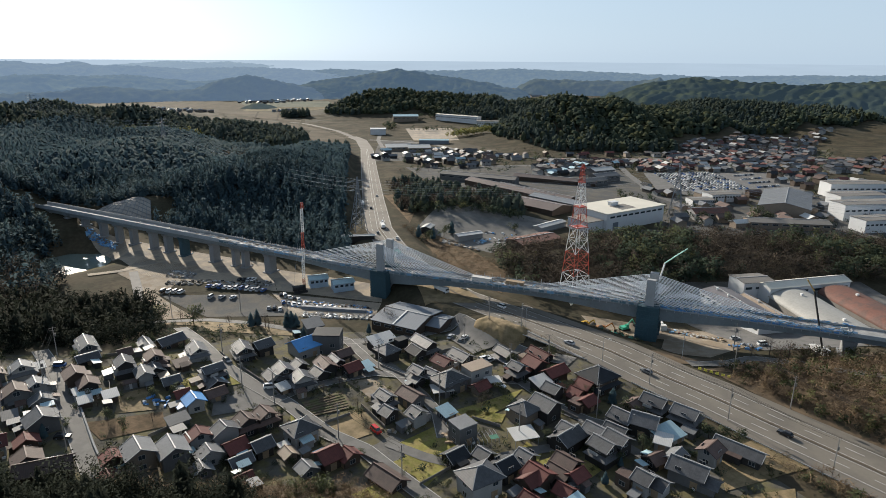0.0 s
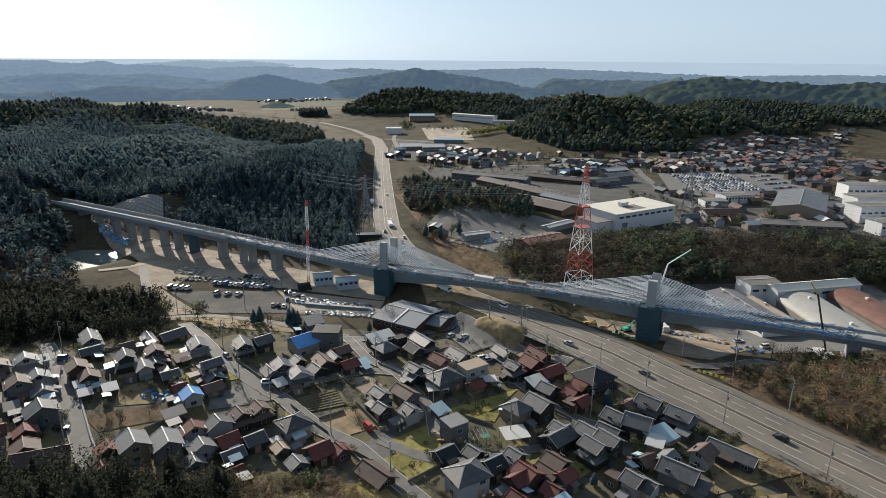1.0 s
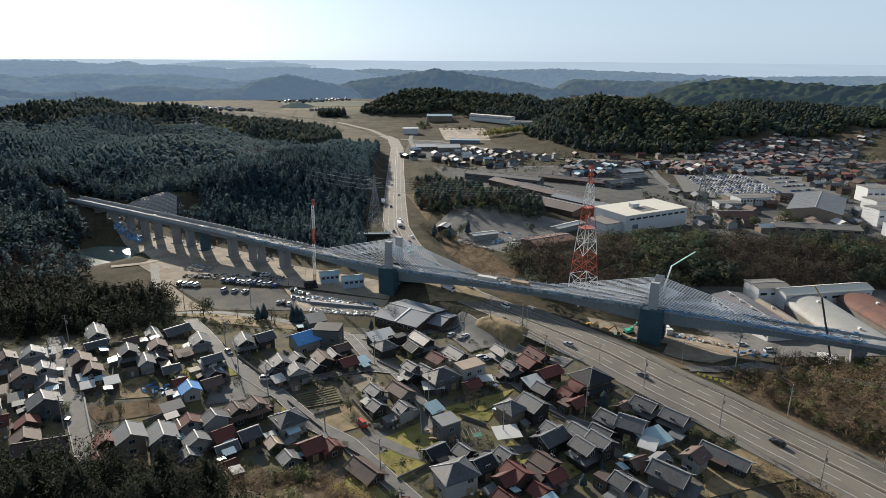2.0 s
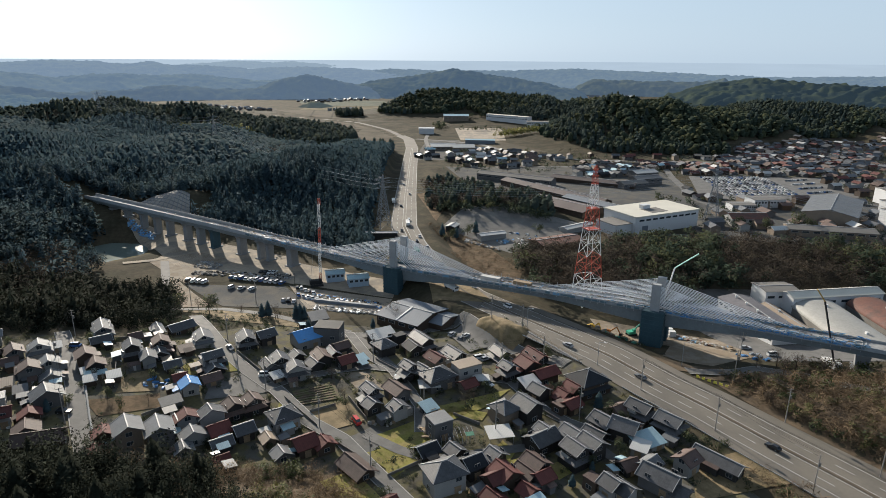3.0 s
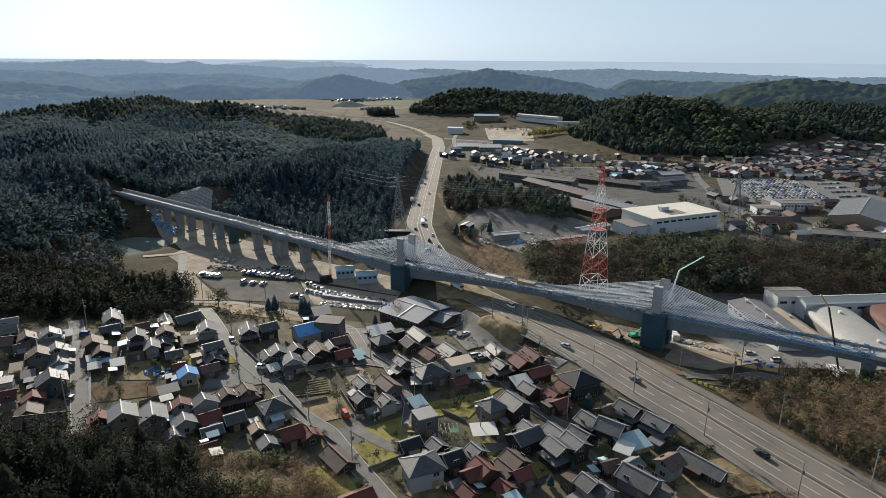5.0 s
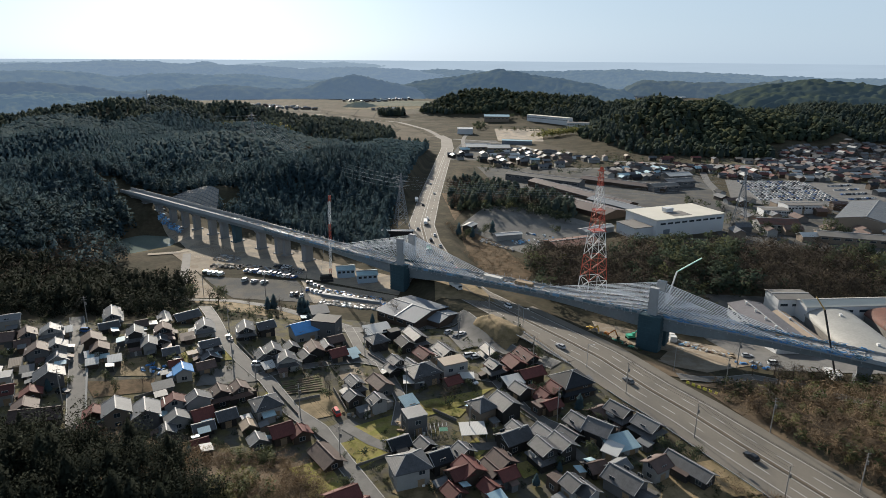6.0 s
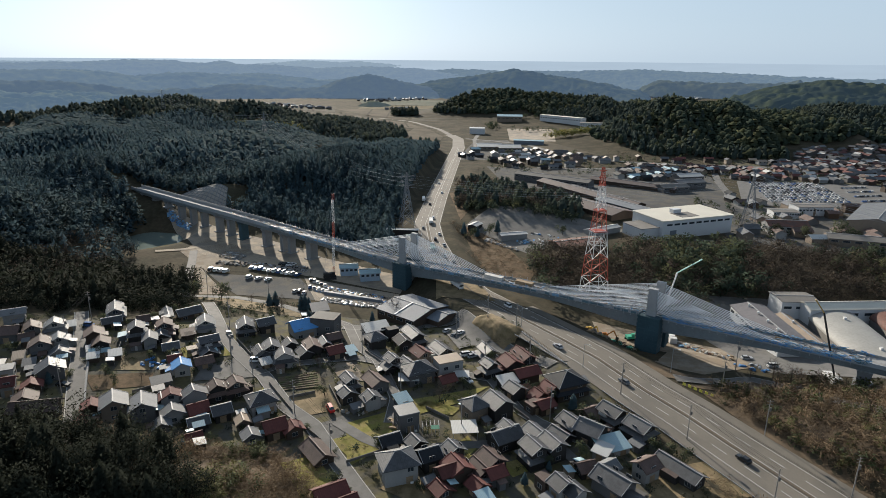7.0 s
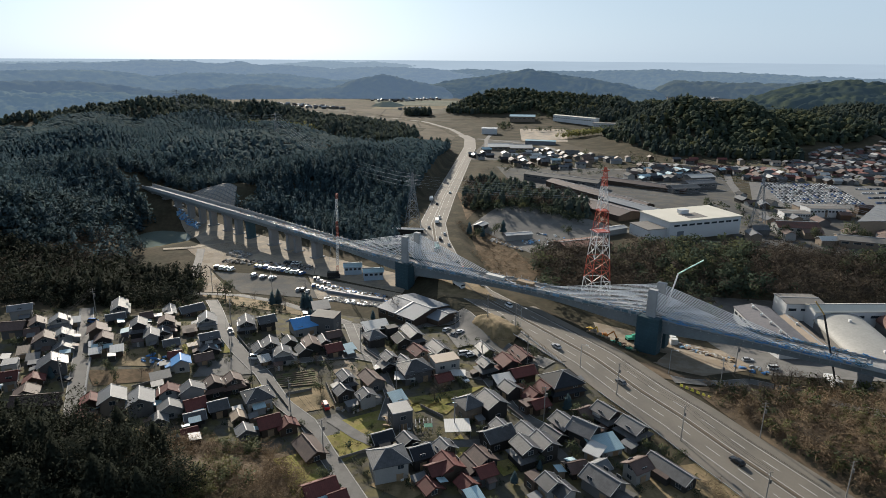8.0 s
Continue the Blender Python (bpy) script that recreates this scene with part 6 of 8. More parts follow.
# queue and traffic on the highway
road_q, road_s = resample(ROAD, 1.0)
for s, o, p, k in ((84, -2.8, "black", "car"), (131, -2.9, "grey", "car"), (163, -6.2, "silver", "car"), (205, 2.9, "white", "van"), (236, 6.4, "white", "car"), (246, 6.4, "silver", "car"), (255, 3.0, "white", "van"), (262, 6.4, "red", "car"),
                   (274, 6.3, "black", "car"), (285, 3.0, "white", "car"), (297, -3, "white", "van"), (306, 6.3, "silver", "car"), (318, 3, "black", "van"), (330, 6.2, "white", "car"), (345, -3, "grey", "car"), (372, 3, "white", "van"), (420, -3, "black", "car"), (470, 3, "white", "car"), (520, -3, "silver", "car")):
    i = int(s)
    d = Vector(road_q[i + 1] - road_q[i]).normalized()
    c = Vector(road_q[i]) + Vector((d.y, -d.x, 0)) * o
    car(c.x, c.y, math.degrees(math.atan2(d.y, d.x)), p, k, "cars on the highway", 0.14 + road_q[i][2] - gz(c.x, c.y), "highway-driving")


def lorry(x, y, turn, box, label, lift=0.14):
    ob = thing("lorry", pose(x, y, gz(x, y) + lift, 0, 0, turn), label, "lorry", "lorries")
    part("cab", Shape().box(2.6, -1.15, 0.5, 4.2, 1.15, 2.7), M_WHITE, ob)
    part("windscreen", Shape().box(4.15, -1.05, 1.6, 4.24, 1.05, 2.4), M_GLASS, ob)
    part("cargo_bed", Shape().box(-4.2, -1.2, 0.9, 2.4, 1.2, 2.6 if box is M_WHITE else 1.9), box, ob)
    for sx in (-3.2, -2.2, 3.3):
        for sy in (-1.1, 1.1):
            w = part("wheel", Shape().tube((sx, sy - 0.15, 0.5), (sx, sy + 0.15, 0.5), 0.5, n=12), M_DARK, ob)
    return ob


M_GREEN = mat("green_truck_bed", (0.06, 0.28, 0.20), 0.5, 0.12, 0.5, 2.0, 0.0)
lorry(-25, 395, 100, M_WHITE, "white box lorry on the highway")
lorry(-44, 470, 100, M_WHITE, "white box lorry on the highway")
lorry(-14, 338, 105, M_GREEN, "lorry with a green open cargo bed")
lorry(8, 278, -52, M_WHITE, "white box lorry on the highway")
# the large car lot in the town: one simple car shape, many times
lb, lg = body_shapes(4.2, 1.75, 1.45, False)
lb.add(lg.v, lg.f, 1)
LOT_BODY = {p: lb.mesh("car", [PAINTS[p], M_GLASS]) for p in PAINTS}
for (ax, ay), (bx, by), rows, n in (((231, 540), (244, 648), 13, 20), ((306, 548), (322, 640), 4, 11)):
    span = 66 if rows > 5 else 26
    for r in range(rows):
        for c in range(n):
            if pick.random() < 0.07:
                continue
            u, v = (c + 0.5) / n, (r + 0.5) / rows
            x, y = ax + (bx - ax) * v + span * u, ay + (by - ay) * v + 10 * u
            p = pick.choice(SHADES)
            ob = part("car", LOT_BODY[p], None, at=pose(x, y, gz(x, y) - 0.1, 0, 0, 80 + pick.uniform(-3, 3)))
            tagged(ob, f"{p} car parked in a crowded town car lot", "car", "cars in the town lot")
# ---- town houses farther off ----
def town_house(x, y, turn, L, D, top, roof, wall):
    base = gz(x, y)
    ob = thing("house", pose(x, y, base, 0, 0, turn), f"town house with {WALLS[wall][1]} walls and {ROOFS[roof][1]} roof", "house", "town houses")
    eave = top - 0.24 * D
    w = Shape().add([(sx * L / 2, sy * D / 2, z) for sx in (-1, 1) for sy, z in ((-1, -2.5), (1, -2.5), (1, eave), (0, top - 0.1), (-1, eave))],
                    [(0, 1, 2, 3, 4), (9, 8, 7, 6, 5), (0, 5, 6, 1), (1, 6, 7, 2), (2, 7, 8, 3), (3, 8, 9, 4), (4, 9, 5, 0)])
    part("wall", w, WALLS[wall][0], ob)
    r = Shape()
    gable_roof(r, L, D, eave, top, 0.6)
    part("roof", r, ROOFS[roof][0], ob)
    for s in (-0.28, 0.22):
        part("window", Shape().box(s * L - 0.8, -D / 2 - 0.05, eave - 1.8, s * L + 0.8, -D / 2 + 0.05, eave - 0.6), M_GLASS, ob)
    return ob


lots = random.Random(21)


def quarter(corners, n, roofs, turn, gap=11.0):
    a, b, c, d = [np.array(p, float) for p in corners]
    done, tries = [], 0
    while len(done) < n and tries < n * 30:
        tries += 1
        u, v = lots.random(), lots.random()
        p = a * (1 - u) * (1 - v) + b * u * (1 - v) + c * u * v + d * (1 - u) * v
        if any(abs(p[0] - q[0]) + abs(p[1] - q[1]) < gap for q in done):
            continue
        done.append(p)
        town_house(round(p[0], 1), round(p[1], 1), turn + lots.choice((0, 90)) + lots.uniform(-8, 8), lots.uniform(7, 11), lots.uniform(5.5, 7.5), lots.uniform(4.8, 7.2), lots.choice(roofs), lots.choice("wwbgok"))


quarter([(118, 600), (180, 660), (235, 712), (120, 700)], 42, "ggogskc", 25, 8.5)
quarter([(-5, 690), (95, 690), (95, 745), (-15, 740)], 16, "gsogkc", 15, 12.0)
quarter([(215, 690), (285, 700), (280, 735), (200, 730)], 8, "rgog", 5, 13.0)
quarter([(330, 545), (420, 560), (430, 690), (345, 660)], 26, "groskw", 15, 13.0)
quarter([(195, 500), (225, 500), (215, 560), (195, 560)], 4, "rkos", 20, 13.0)
quarter([(-70, 830), (-45, 740), (-20, 740), (-45, 850)], 7, "gcks", 20, 11.0)
quarter([(120, 778), (340, 790), (335, 806), (130, 800)], 13, "ggorts", 8, 14.0)
FAR_MATS = [ROOFS[k][0] for k in "grosw"] + [WALLS[k][0] for k in "wbgo"]


def far_quarter(corners, n, roofs, turn, gap, label, big=1.0):
    """Houses too far off to count, in one mesh."""
    a, b, c, d = [np.array(p, float) for p in corners]
    sh, done, tries = Shape(), [], 0
    while len(done) < n and tries < n * 25:
        tries += 1
        u, v = lots.random(), lots.random()
        p = a * (1 - u) * (1 - v) + b * u * (1 - v) + c * u * v + d * (1 - u) * v
        if any(abs(p[0] - q[0]) + abs(p[1] - q[1]) < gap for q in done):
            continue
        done.append(p)
        m = pose(p[0], p[1], gz(p[0], p[1]), 0, 0, turn + lots.choice((0, 90)) + lots.uniform(-8, 8))
        L, D, top = lots.uniform(6.5, 11) * big, lots.uniform(5.5, 7.5) * big, lots.uniform(4.5, 7.2)
        eave = top - 0.24 * D
        one = Shape().add([(sx * L / 2, sy * D / 2, z) for sx in (-1, 1) for sy, z in ((-1, -2.5), (1, -2.5), (1, eave), (0, top - 0.1), (-1, eave))],
                          [(0, 1, 2, 3, 4), (9, 8, 7, 6, 5), (0, 5, 6, 1), (1, 6, 7, 2), (2, 7, 8, 3), (3, 8, 9, 4), (4, 9, 5, 0)])
        sh.add([m @ Vector(q) for q in one.v], one.f, 5 + lots.randrange(4))
        one = Shape()
        gable_roof(one, L, D, eave, top, 0.6)
        sh.add([m @ Vector(q) for q in one.v], one.f, lots.choice(roofs))
    tagged(part("far_houses", sh, FAR_MATS), label, "houses", kind="stuff")


far_quarter([(290, 716), (458, 720), (540, 850), (318, 800)], 190, (0, 0, 0, 1, 2, 3), 10, 8.6, "dense town quarter of grey and red roofed houses")
far_quarter([(-8, 905), (40, 880), (108, 800), (30, 770)], 30, (0, 3, 2, 4, 0), 20, 12.0, "houses and sheds along the road to the town")
far_quarter([(345, 800), (470, 790), (660, 985), (372, 890)], 150, (0, 0, 1, 2, 3, 4), 25, 10.5, "dense hillside quarter of grey and red roofed houses")
far_quarter([(430, 640), (560, 640), (640, 760), (470, 740)], 90, (0, 0, 1, 2, 3), 20, 10.0, "town houses with grey and red roofs")
far_quarter([(-1260, 1880), (-1100, 1990), (-880, 1840), (-960, 1790)], 70, (4, 4, 3, 0, 4), 20, 15.0, "pale houses of a far village in the valley", 1.0)
far_quarter([(-760, 1690), (-560, 1600), (-470, 1530), (-640, 1530)], 55, (4, 3, 0, 4), 20, 13.0, "pale houses of a far village in the valley", 1.0)
far_quarter([(-500, 1850), (-330, 1990), (-300, 1950), (-440, 1800)], 26, (4, 3, 3), 20, 20.0, "pale farm sheds on the far plain", 1.1)
far_quarter([(-345, 1560), (-300, 1600), (-280, 1570), (-330, 1540)], 9, (4, 3, 0), 5, 13.0, "row of houses on the far plain")
far_quarter([(60, 2330), (250, 2330), (230, 2260), (90, 2280)], 30, (4, 4, 3), 15, 22.0, "pale works on the far plateau", 1.5)
far_quarter([(350, 2230), (560, 2260), (560, 2220), (350, 2200)], 14, (4, 3), 5, 36.0, "long white roofs on the far plateau", 3.0)
far_quarter([(150, 700), (290, 712), (285, 740), (140, 735)], 40, (0, 0, 1, 2, 3), 8, 9.5, "town houses along the foot of the wooded hill")
far_quarter([(170, 410), (330, 400), (400, 520), (200, 520)], 38, (0, 3, 2, 4), 6, 17.0, "houses and sheds scattered round the town blocks", 1.1)
far_quarter([(-10, 745), (120, 765), (140, 800), (-20, 830)], 26, (0, 3, 4, 2), 15, 15.0, "houses and workshops beside the side road", 1.2)
far_quarter([(230, 660), (420, 662), (440, 712), (250, 700)], 60, (0, 0, 1, 2, 3, 4), 8, 11.0, "town houses behind the car lot")
# ---- woods ----
def conifer_leaves(rng, tiers=9, blades=7, high=1.0, wide=0.24, blunt=0.55, spray=1.0):
    """A cedar crown of drooping blades: triangles in rings round the stem, one metre high, rounded towards the top."""
    vs = []
    for k in range(tiers):
        s = k / (tiers - 1)
        z, r = high * (0.16 + 0.78 * s), wide * (1 - s ** 1.5) ** blunt * rng.uniform(0.8, 1.2) + 0.02
        for b in range(blades):
            a, da = 2 * math.pi * (b + rng.uniform(-0.35, 0.35)) / blades + k * 0.7, rng.uniform(0.35, 0.65) * spray
            rr, dz, inn = r * rng.uniform(0.65 - 0.3 * (1 - spray), 1.2), rng.uniform(0.03, 0.10) * spray, rng.uniform(0.1, 0.5) + 0.4 * (1 - spray)
            vs += [(inn * rr * math.cos(a), inn * rr * math.sin(a), z + 0.07 * high * spray * rng.uniform(0.5, 1.2)), (rr * math.cos(a - da), rr * math.sin(a - da), z - dz), (rr * math.cos(a + da), rr * math.sin(a + da), z - dz * rng.uniform(0.3, 1.2))]
    return np.array(vs)


def clump_leaves(rng, count=70, wide=0.42, low=0.25, size=0.11, thin=1.0):
    """A rounded crown of small tilted leaf pieces in uneven clumps, one metre high."""
    hubs = [(rng.normal(0, wide * 0.42), rng.normal(0, wide * 0.42), low + (1 - low) * rng.uniform(0.15, 0.85)) for _ in range(7)]
    vs = []
    for i in range(count):
        h = hubs[i % 7]
        c = np.array(h) + np.clip(rng.normal(0, 1, 3), -1.5, 1.5) * (wide * 0.30, wide * 0.30, (1 - low) * 0.14)
        u, w = rng.normal(0, 1, 3), rng.normal(0, 1, 3)
        u, w = u / np.linalg.norm(u) * size * rng.uniform(0.7, 1.5), w / np.linalg.norm(w) * size * thin * rng.uniform(0.7, 1.5)
        vs += [c - u, c + u, c + w]
    return np.array(vs)


def dense_crown(rng, wide, low, round_top, tufts, sides=6):
    """A thick far-off crown one metre high: a ragged shell with tufts standing out of it, pointed or rounded at the top."""
    zs = np.array([low, low + 0.12, 0.48, 0.72, 0.88])
    if round_top:
        rs = wide * np.array([0.45, 0.95, 1.0, 0.78, 0.45])
    else:
        rs = wide * np.array([0.80, 1.0, 0.84, 0.60, 0.34])
    rings = []
    for z, r in zip(zs, rs):
        a = 2 * math.pi * (np.arange(sides) + rng.uniform(-0.3, 0.3, sides)) / sides + z * 3
        k = r * rng.uniform(0.62, 1.25, sides)
        rings.append(np.column_stack([k * np.cos(a), k * np.sin(a), z + rng.uniform(-0.06, 0.06, sides)]))
    tip, vs = np.array([rng.uniform(-0.04, 0.04), rng.uniform(-0.04, 0.04), 1.0]), []
    for p, q in zip(rings[:-1], rings[1:]):
        for i in range(sides):
            j = (i + 1) % sides
            vs += [p[i], p[j], q[j], p[i], q[j], q[i]]
    for i in range(sides):
        vs += [rings[-1][i], rings[-1][(i + 1) % sides], tip]
    for _ in range(tufts):
        z, a = rng.uniform(low, 0.9), rng.uniform(0, 2 * math.pi)
        r = float(np.interp(z, zs, rs)) * rng.uniform(0.9, 1.3)
        c, w = np.array([r * math.cos(a), r * math.sin(a), z]), wide * rng.uniform(0.25, 0.5)
        vs += [c + rng.normal(0, 1, 3) * w * 0.7, c + rng.normal(0, 1, 3) * w * 0.7, c + np.array([0, 0, w])]
    return np.array(vs)


def leaf_normals(t, lift=0.35):
    """Turn each leaf outwards from its crown, and give its corners normals between its own and the crown's."""
    tri = t.reshape(-1, 3, 3)
    out = tri - np.array([0, 0, 0.42])
    out[:, :, 2] = out[:, :, 2] * 0.75 + 0.10
    out /= np.linalg.norm(out, axis=2)[:, :, None] + 1e-9
    own = np.cross(tri[:, 1] - tri[:, 0], tri[:, 2] - tri[:, 0])
    own /= np.linalg.norm(own, axis=1)[:, None] + 1e-9
    flip = (own * out.mean(1)).sum(1) < 0
    tri[flip], out[flip] = tri[flip][:, ::-1], out[flip][:, ::-1]
    own[flip] *= -1
    n = (1.05 - lift) * out + 0.08 * own[:, None, :] + np.array([0, 0, lift])
    n /= np.linalg.norm(n, axis=2)[:, :, None] + 1e-9
    return tri.reshape(-1, 3), n.reshape(-1, 3)


def wood(name, spots, high, material, label, leaves, seed, spread=0.25, fat=1.0, category="woods", lift=0.35):
    """Many trees in one mesh, each with its own height, turn and tone."""
    rng = np.random.default_rng(seed)
    kinds = [leaf_normals(leaves(rng), lift) for _ in range(6)]
    spots = np.asarray(spots)
    if not len(spots):
        return None
    z = ground(spots[:, 0], spots[:, 1]) - 0.3
    vs, ts, ns = [], [], []
    which = rng.integers(0, 6, len(spots))
    for k in range(6):
        some = np.nonzero(which == k)[0]
        if not len(some):
            continue
        h = high * rng.uniform(1 - spread, 1 + spread, len(some))
        a, f = rng.uniform(0, 2 * math.pi, len(some)), fat * rng.uniform(0.8, 1.25, len(some))
        t, n = kinds[k]
        ca, sa = np.cos(a)[:, None], np.sin(a)[:, None]
        x = (t[None, :, 0] * ca - t[None, :, 1] * sa) * (h * f)[:, None] + spots[some, 0][:, None]
        y = (t[None, :, 0] * sa + t[None, :, 1] * ca) * (h * f)[:, None] + spots[some, 1][:, None]
        zz = t[None, :, 2] * h[:, None] + z[some][:, None]
        vs.append(np.stack([x, y, zz], 2).reshape(-1, 3))
        ns.append(np.stack([n[None, :, 0] * ca - n[None, :, 1] * sa, n[None, :, 0] * sa + n[None, :, 1] * ca, np.broadcast_to(n[None, :, 2], x.shape)], 2).reshape(-1, 3))
        ts.append(np.repeat(rng.uniform(0, 1, len(some)) ** 2, len(t)))
    vs = np.concatenate(vs)
    me = soup(name, vs, np.arange(len(vs)).reshape(-1, 3), material, np.concatenate(ts))
    me.normals_split_custom_set_from_vertices(np.concatenate(ns))
    return tagged(new(name, me), label, category, kind="stuff")


def scatter(rng, x0, x1, y0, y1, step, keep):
    """Uneven spots over a stretch of the plan where keep(x, y) holds."""
    x, y = np.meshgrid(np.arange(x0, x1, step), np.arange(y0, y1, step))
    x, y = x.ravel() + rng.uniform(-0.55, 0.55, x.size) * step, y.ravel() + rng.uniform(-0.55, 0.55, y.size) * step
    ok = keep(x, y)
    return np.column_stack([x[ok], y[ok]])


def off_road(x, y, d):
    return near_line(x, y, ROAD)[0] > d


def off_deck(x, y, d):
    return near_line(x, y, DECK + np.array([7, 7, 0]))[0] > d


def inside(x, y, cx, cy, rx, ry, turn=0.0):
    return bump(x, y, cx, cy, rx, ry, 1.0, turn) > math.exp(-1.0)


rng = np.random.default_rng(7)


def west(x, y):
    h = inside(x, y, -290, 330, 130, 62) | inside(x, y, -330, 570, 260, 150) | inside(x, y, -128, 480, 90, 88) | inside(x, y, -112, 640, 62, 190) | inside(x, y, -520, 920, 360, 310) | inside(x, y, -620, 420, 250, 230)
    north = (y > 340) & (x < -42) & (y < 700 + 0.5 * np.maximum(0, -x - 60)) & (y > 294 - 0.5135 * (x + 21) + 21)
    south = (y > 222) & (x < 17 - 0.655 * y) & (x > -640) & (y < 285 - 0.5135 * (x + 21))
    h = h | north | south
    h = h & ~((x > 21 - 0.640 * y) & (y < 285 - 0.5135 * (x + 21)) & (y > 240)) & ~inside(x, y, -138, 374, 24, 12) & ~inside(x, y, -190, 416, 27, 18)
    return h & off_road(x, y, 22) & (off_deck(x, y, 20) | ((x < -212) & off_deck(x, y, 12))) & ~inside(x, y, -190, 349, 27, 34) & ~((x > -208) & (x < -150) & (y > 305) & (y < 345) & (x > -0.63 * y + 22))


W = scatter(rng, -640, -20, 222, 800, 4.3, west)
mix = np.sin(W[:, 0] * 0.021) + np.cos(W[:, 1] * 0.017 + 1) + rng.normal(0, 0.55, len(W))
tall = (mix < 0.35) | ((W[:, 0] < -200) & (mix < 1.3) & (W[:, 1] < 420))
near = np.hypot(W[:, 0], W[:, 1]) < 540
# trees at the foot get the darkened copy, shade put into their colour
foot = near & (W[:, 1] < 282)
soft = ~tall & ((mix < 1.45) | (W[:, 0] < -215))
wood("forest", W[tall & ~near], 12.0, M_HAZE_CEDAR, "dense dark green cedar forest on the hillside", lambda r: dense_crown(r, 0.23, 0.30, False, 2, 5), 1, 0.13, lift=0.72)
wood("forest", W[tall & foot], 12.0, M_SHADED, "cedar stand at the hill's foot, darkened as in shade", lambda r: np.concatenate([conifer_leaves(r, 9, 6, 1.0, 0.19, 0.6, 0.9), clump_leaves(r, 16, 0.26, 0.2, 0.07)]), 103, 0.25, lift=0.72)
wood("forest", W[tall & near & ~foot], 12.0, M_HAZE_CEDAR, "dense dark green cedar forest on the hillside", lambda r: np.concatenate([conifer_leaves(r, 9, 6, 1.0, 0.19, 0.6, 0.9), clump_leaves(r, 16, 0.26, 0.2, 0.07)]), 101, 0.25, lift=0.72)
wood("forest", W[soft & ~near], 10.5, M_HAZE_MIXED, "mixed evergreen woods among the cedars", lambda r: dense_crown(r, 0.38, 0.25, True, 3, 5), 2, 0.16, fat=1.1, lift=0.72)
wood("forest", W[soft & foot], 9.5, M_SHADED, "evergreen trees at the hill's foot, darkened as in shade", lambda r: clump_leaves(r, 76, 0.36, 0.1, 0.085), 104, 0.3, fat=1.1, lift=0.72)
wood("forest", W[soft & near & ~foot], 9.5, M_HAZE_MIXED, "mixed evergreen woods among the cedars", lambda r: clump_leaves(r, 76, 0.36, 0.1, 0.085), 102, 0.3, fat=1.1, lift=0.72)
wood("forest", W[(mix >= 1.45) & (W[:, 0] >= -215)], 9.0, M_BARE, "grey-brown bare woods among the cedars", lambda r: clump_leaves(r, 60, 0.34, size=0.075, thin=0.4), 22, 0.3, fat=1.0)
BB = scatter(rng, -370, -250, 770, 830, 4.5, lambda x, y: inside(x, y, -312, 800, 46, 14, -5))
wood("bamboo_grove", BB, 11, M_BAMBOO, "yellow-green bamboo grove on the ridge", lambda r: clump_leaves(r, 60, size=0.1), 23, 0.2, 1.0)
WF = scatter(rng, -900, -40, 800, 1250, 9.2, west)
wood("forest", WF, 13, M_FARW, "distant dark cedar forest", lambda r: dense_crown(r, 0.34, 0.10, False, 3, 5), 3)


P = scatter(rng, -310, -215, 1375, 1440, 5.0, lambda x, y: inside(x, y, -262, 1408, 30, 14))
wood("grove", P, 17, M_FARW, "dark conifer grove on the paddy plain", lambda r: conifer_leaves(r, 9, 6, wide=0.22), 71, 0.35, category="grove")
P = scatter(rng, 30, 150, 1000, 1080, 5.5, lambda x, y: inside(x, y, 95, 1046, 52, 16, 15))
wood("bamboo_grove", P, 11, M_BAMBOO, "yellow-green bamboo below the school", lambda r: clump_leaves(r, 44, size=0.1), 72, 0.25, 1.0)
P = scatter(rng, -60, 170, 1120, 1330, 9.0, lambda x, y: inside(x, y, 60, 1335, 120, 22) | inside(x, y, 120, 1165, 40, 12) | inside(x, y, -50, 1205, 10, 50) | inside(x, y, 30, 1150, 45, 9))
wood("grove", P, 8, M_BROAD, "evergreen trees round the school", lambda r: clump_leaves(r, 30, size=0.14), 73, 0.4, 1.1, "grove")


def east(x, y):
    h = inside(x, y, 300, 1010, 180, 190) | inside(x, y, 640, 1180, 320, 240) | inside(x, y, 205, 1040, 68, 205) | inside(x, y, 300, 1200, 150, 120) | inside(x, y, -65, 1505, 165, 135) | inside(x, y, 260, 1420, 260, 170) | inside(x, y, 900, 760, 200, 250)
    return h & off_road(x, y, 30) & ~((x > 345) & (y < 900 + 0.42 * (x - 345)))


E1 = scatter(rng, -200, 1000, 790, 1500, 7.6, east)
mix = np.sin(E1[:, 0] * 0.017 + 2) + np.cos(E1[:, 1] * 0.013) + rng.normal(0, 0.6, len(E1))
wood("forest", E1[mix < 0.2], 13, M_FARW, "dark green cedar forest behind the town", lambda r: dense_crown(r, 0.27, 0.05, False, 5, 5), 4, 0.35)
wood("forest", E1[mix >= 0.2], 11, M_BROAD, "mixed evergreen hillside woods behind the town", lambda r: dense_crown(r, 0.42, 0.05, True, 6, 5), 5, 0.4, fat=1.05)


def knoll(x, y):
    return (inside(x, y, 24, 448, 50, 78) | inside(x, y, -2, 510, 30, 50)) & off_road(x, y, 17) & (y > 436 - 0.25 * np.maximum(0, x - 60)) & (x < 92)


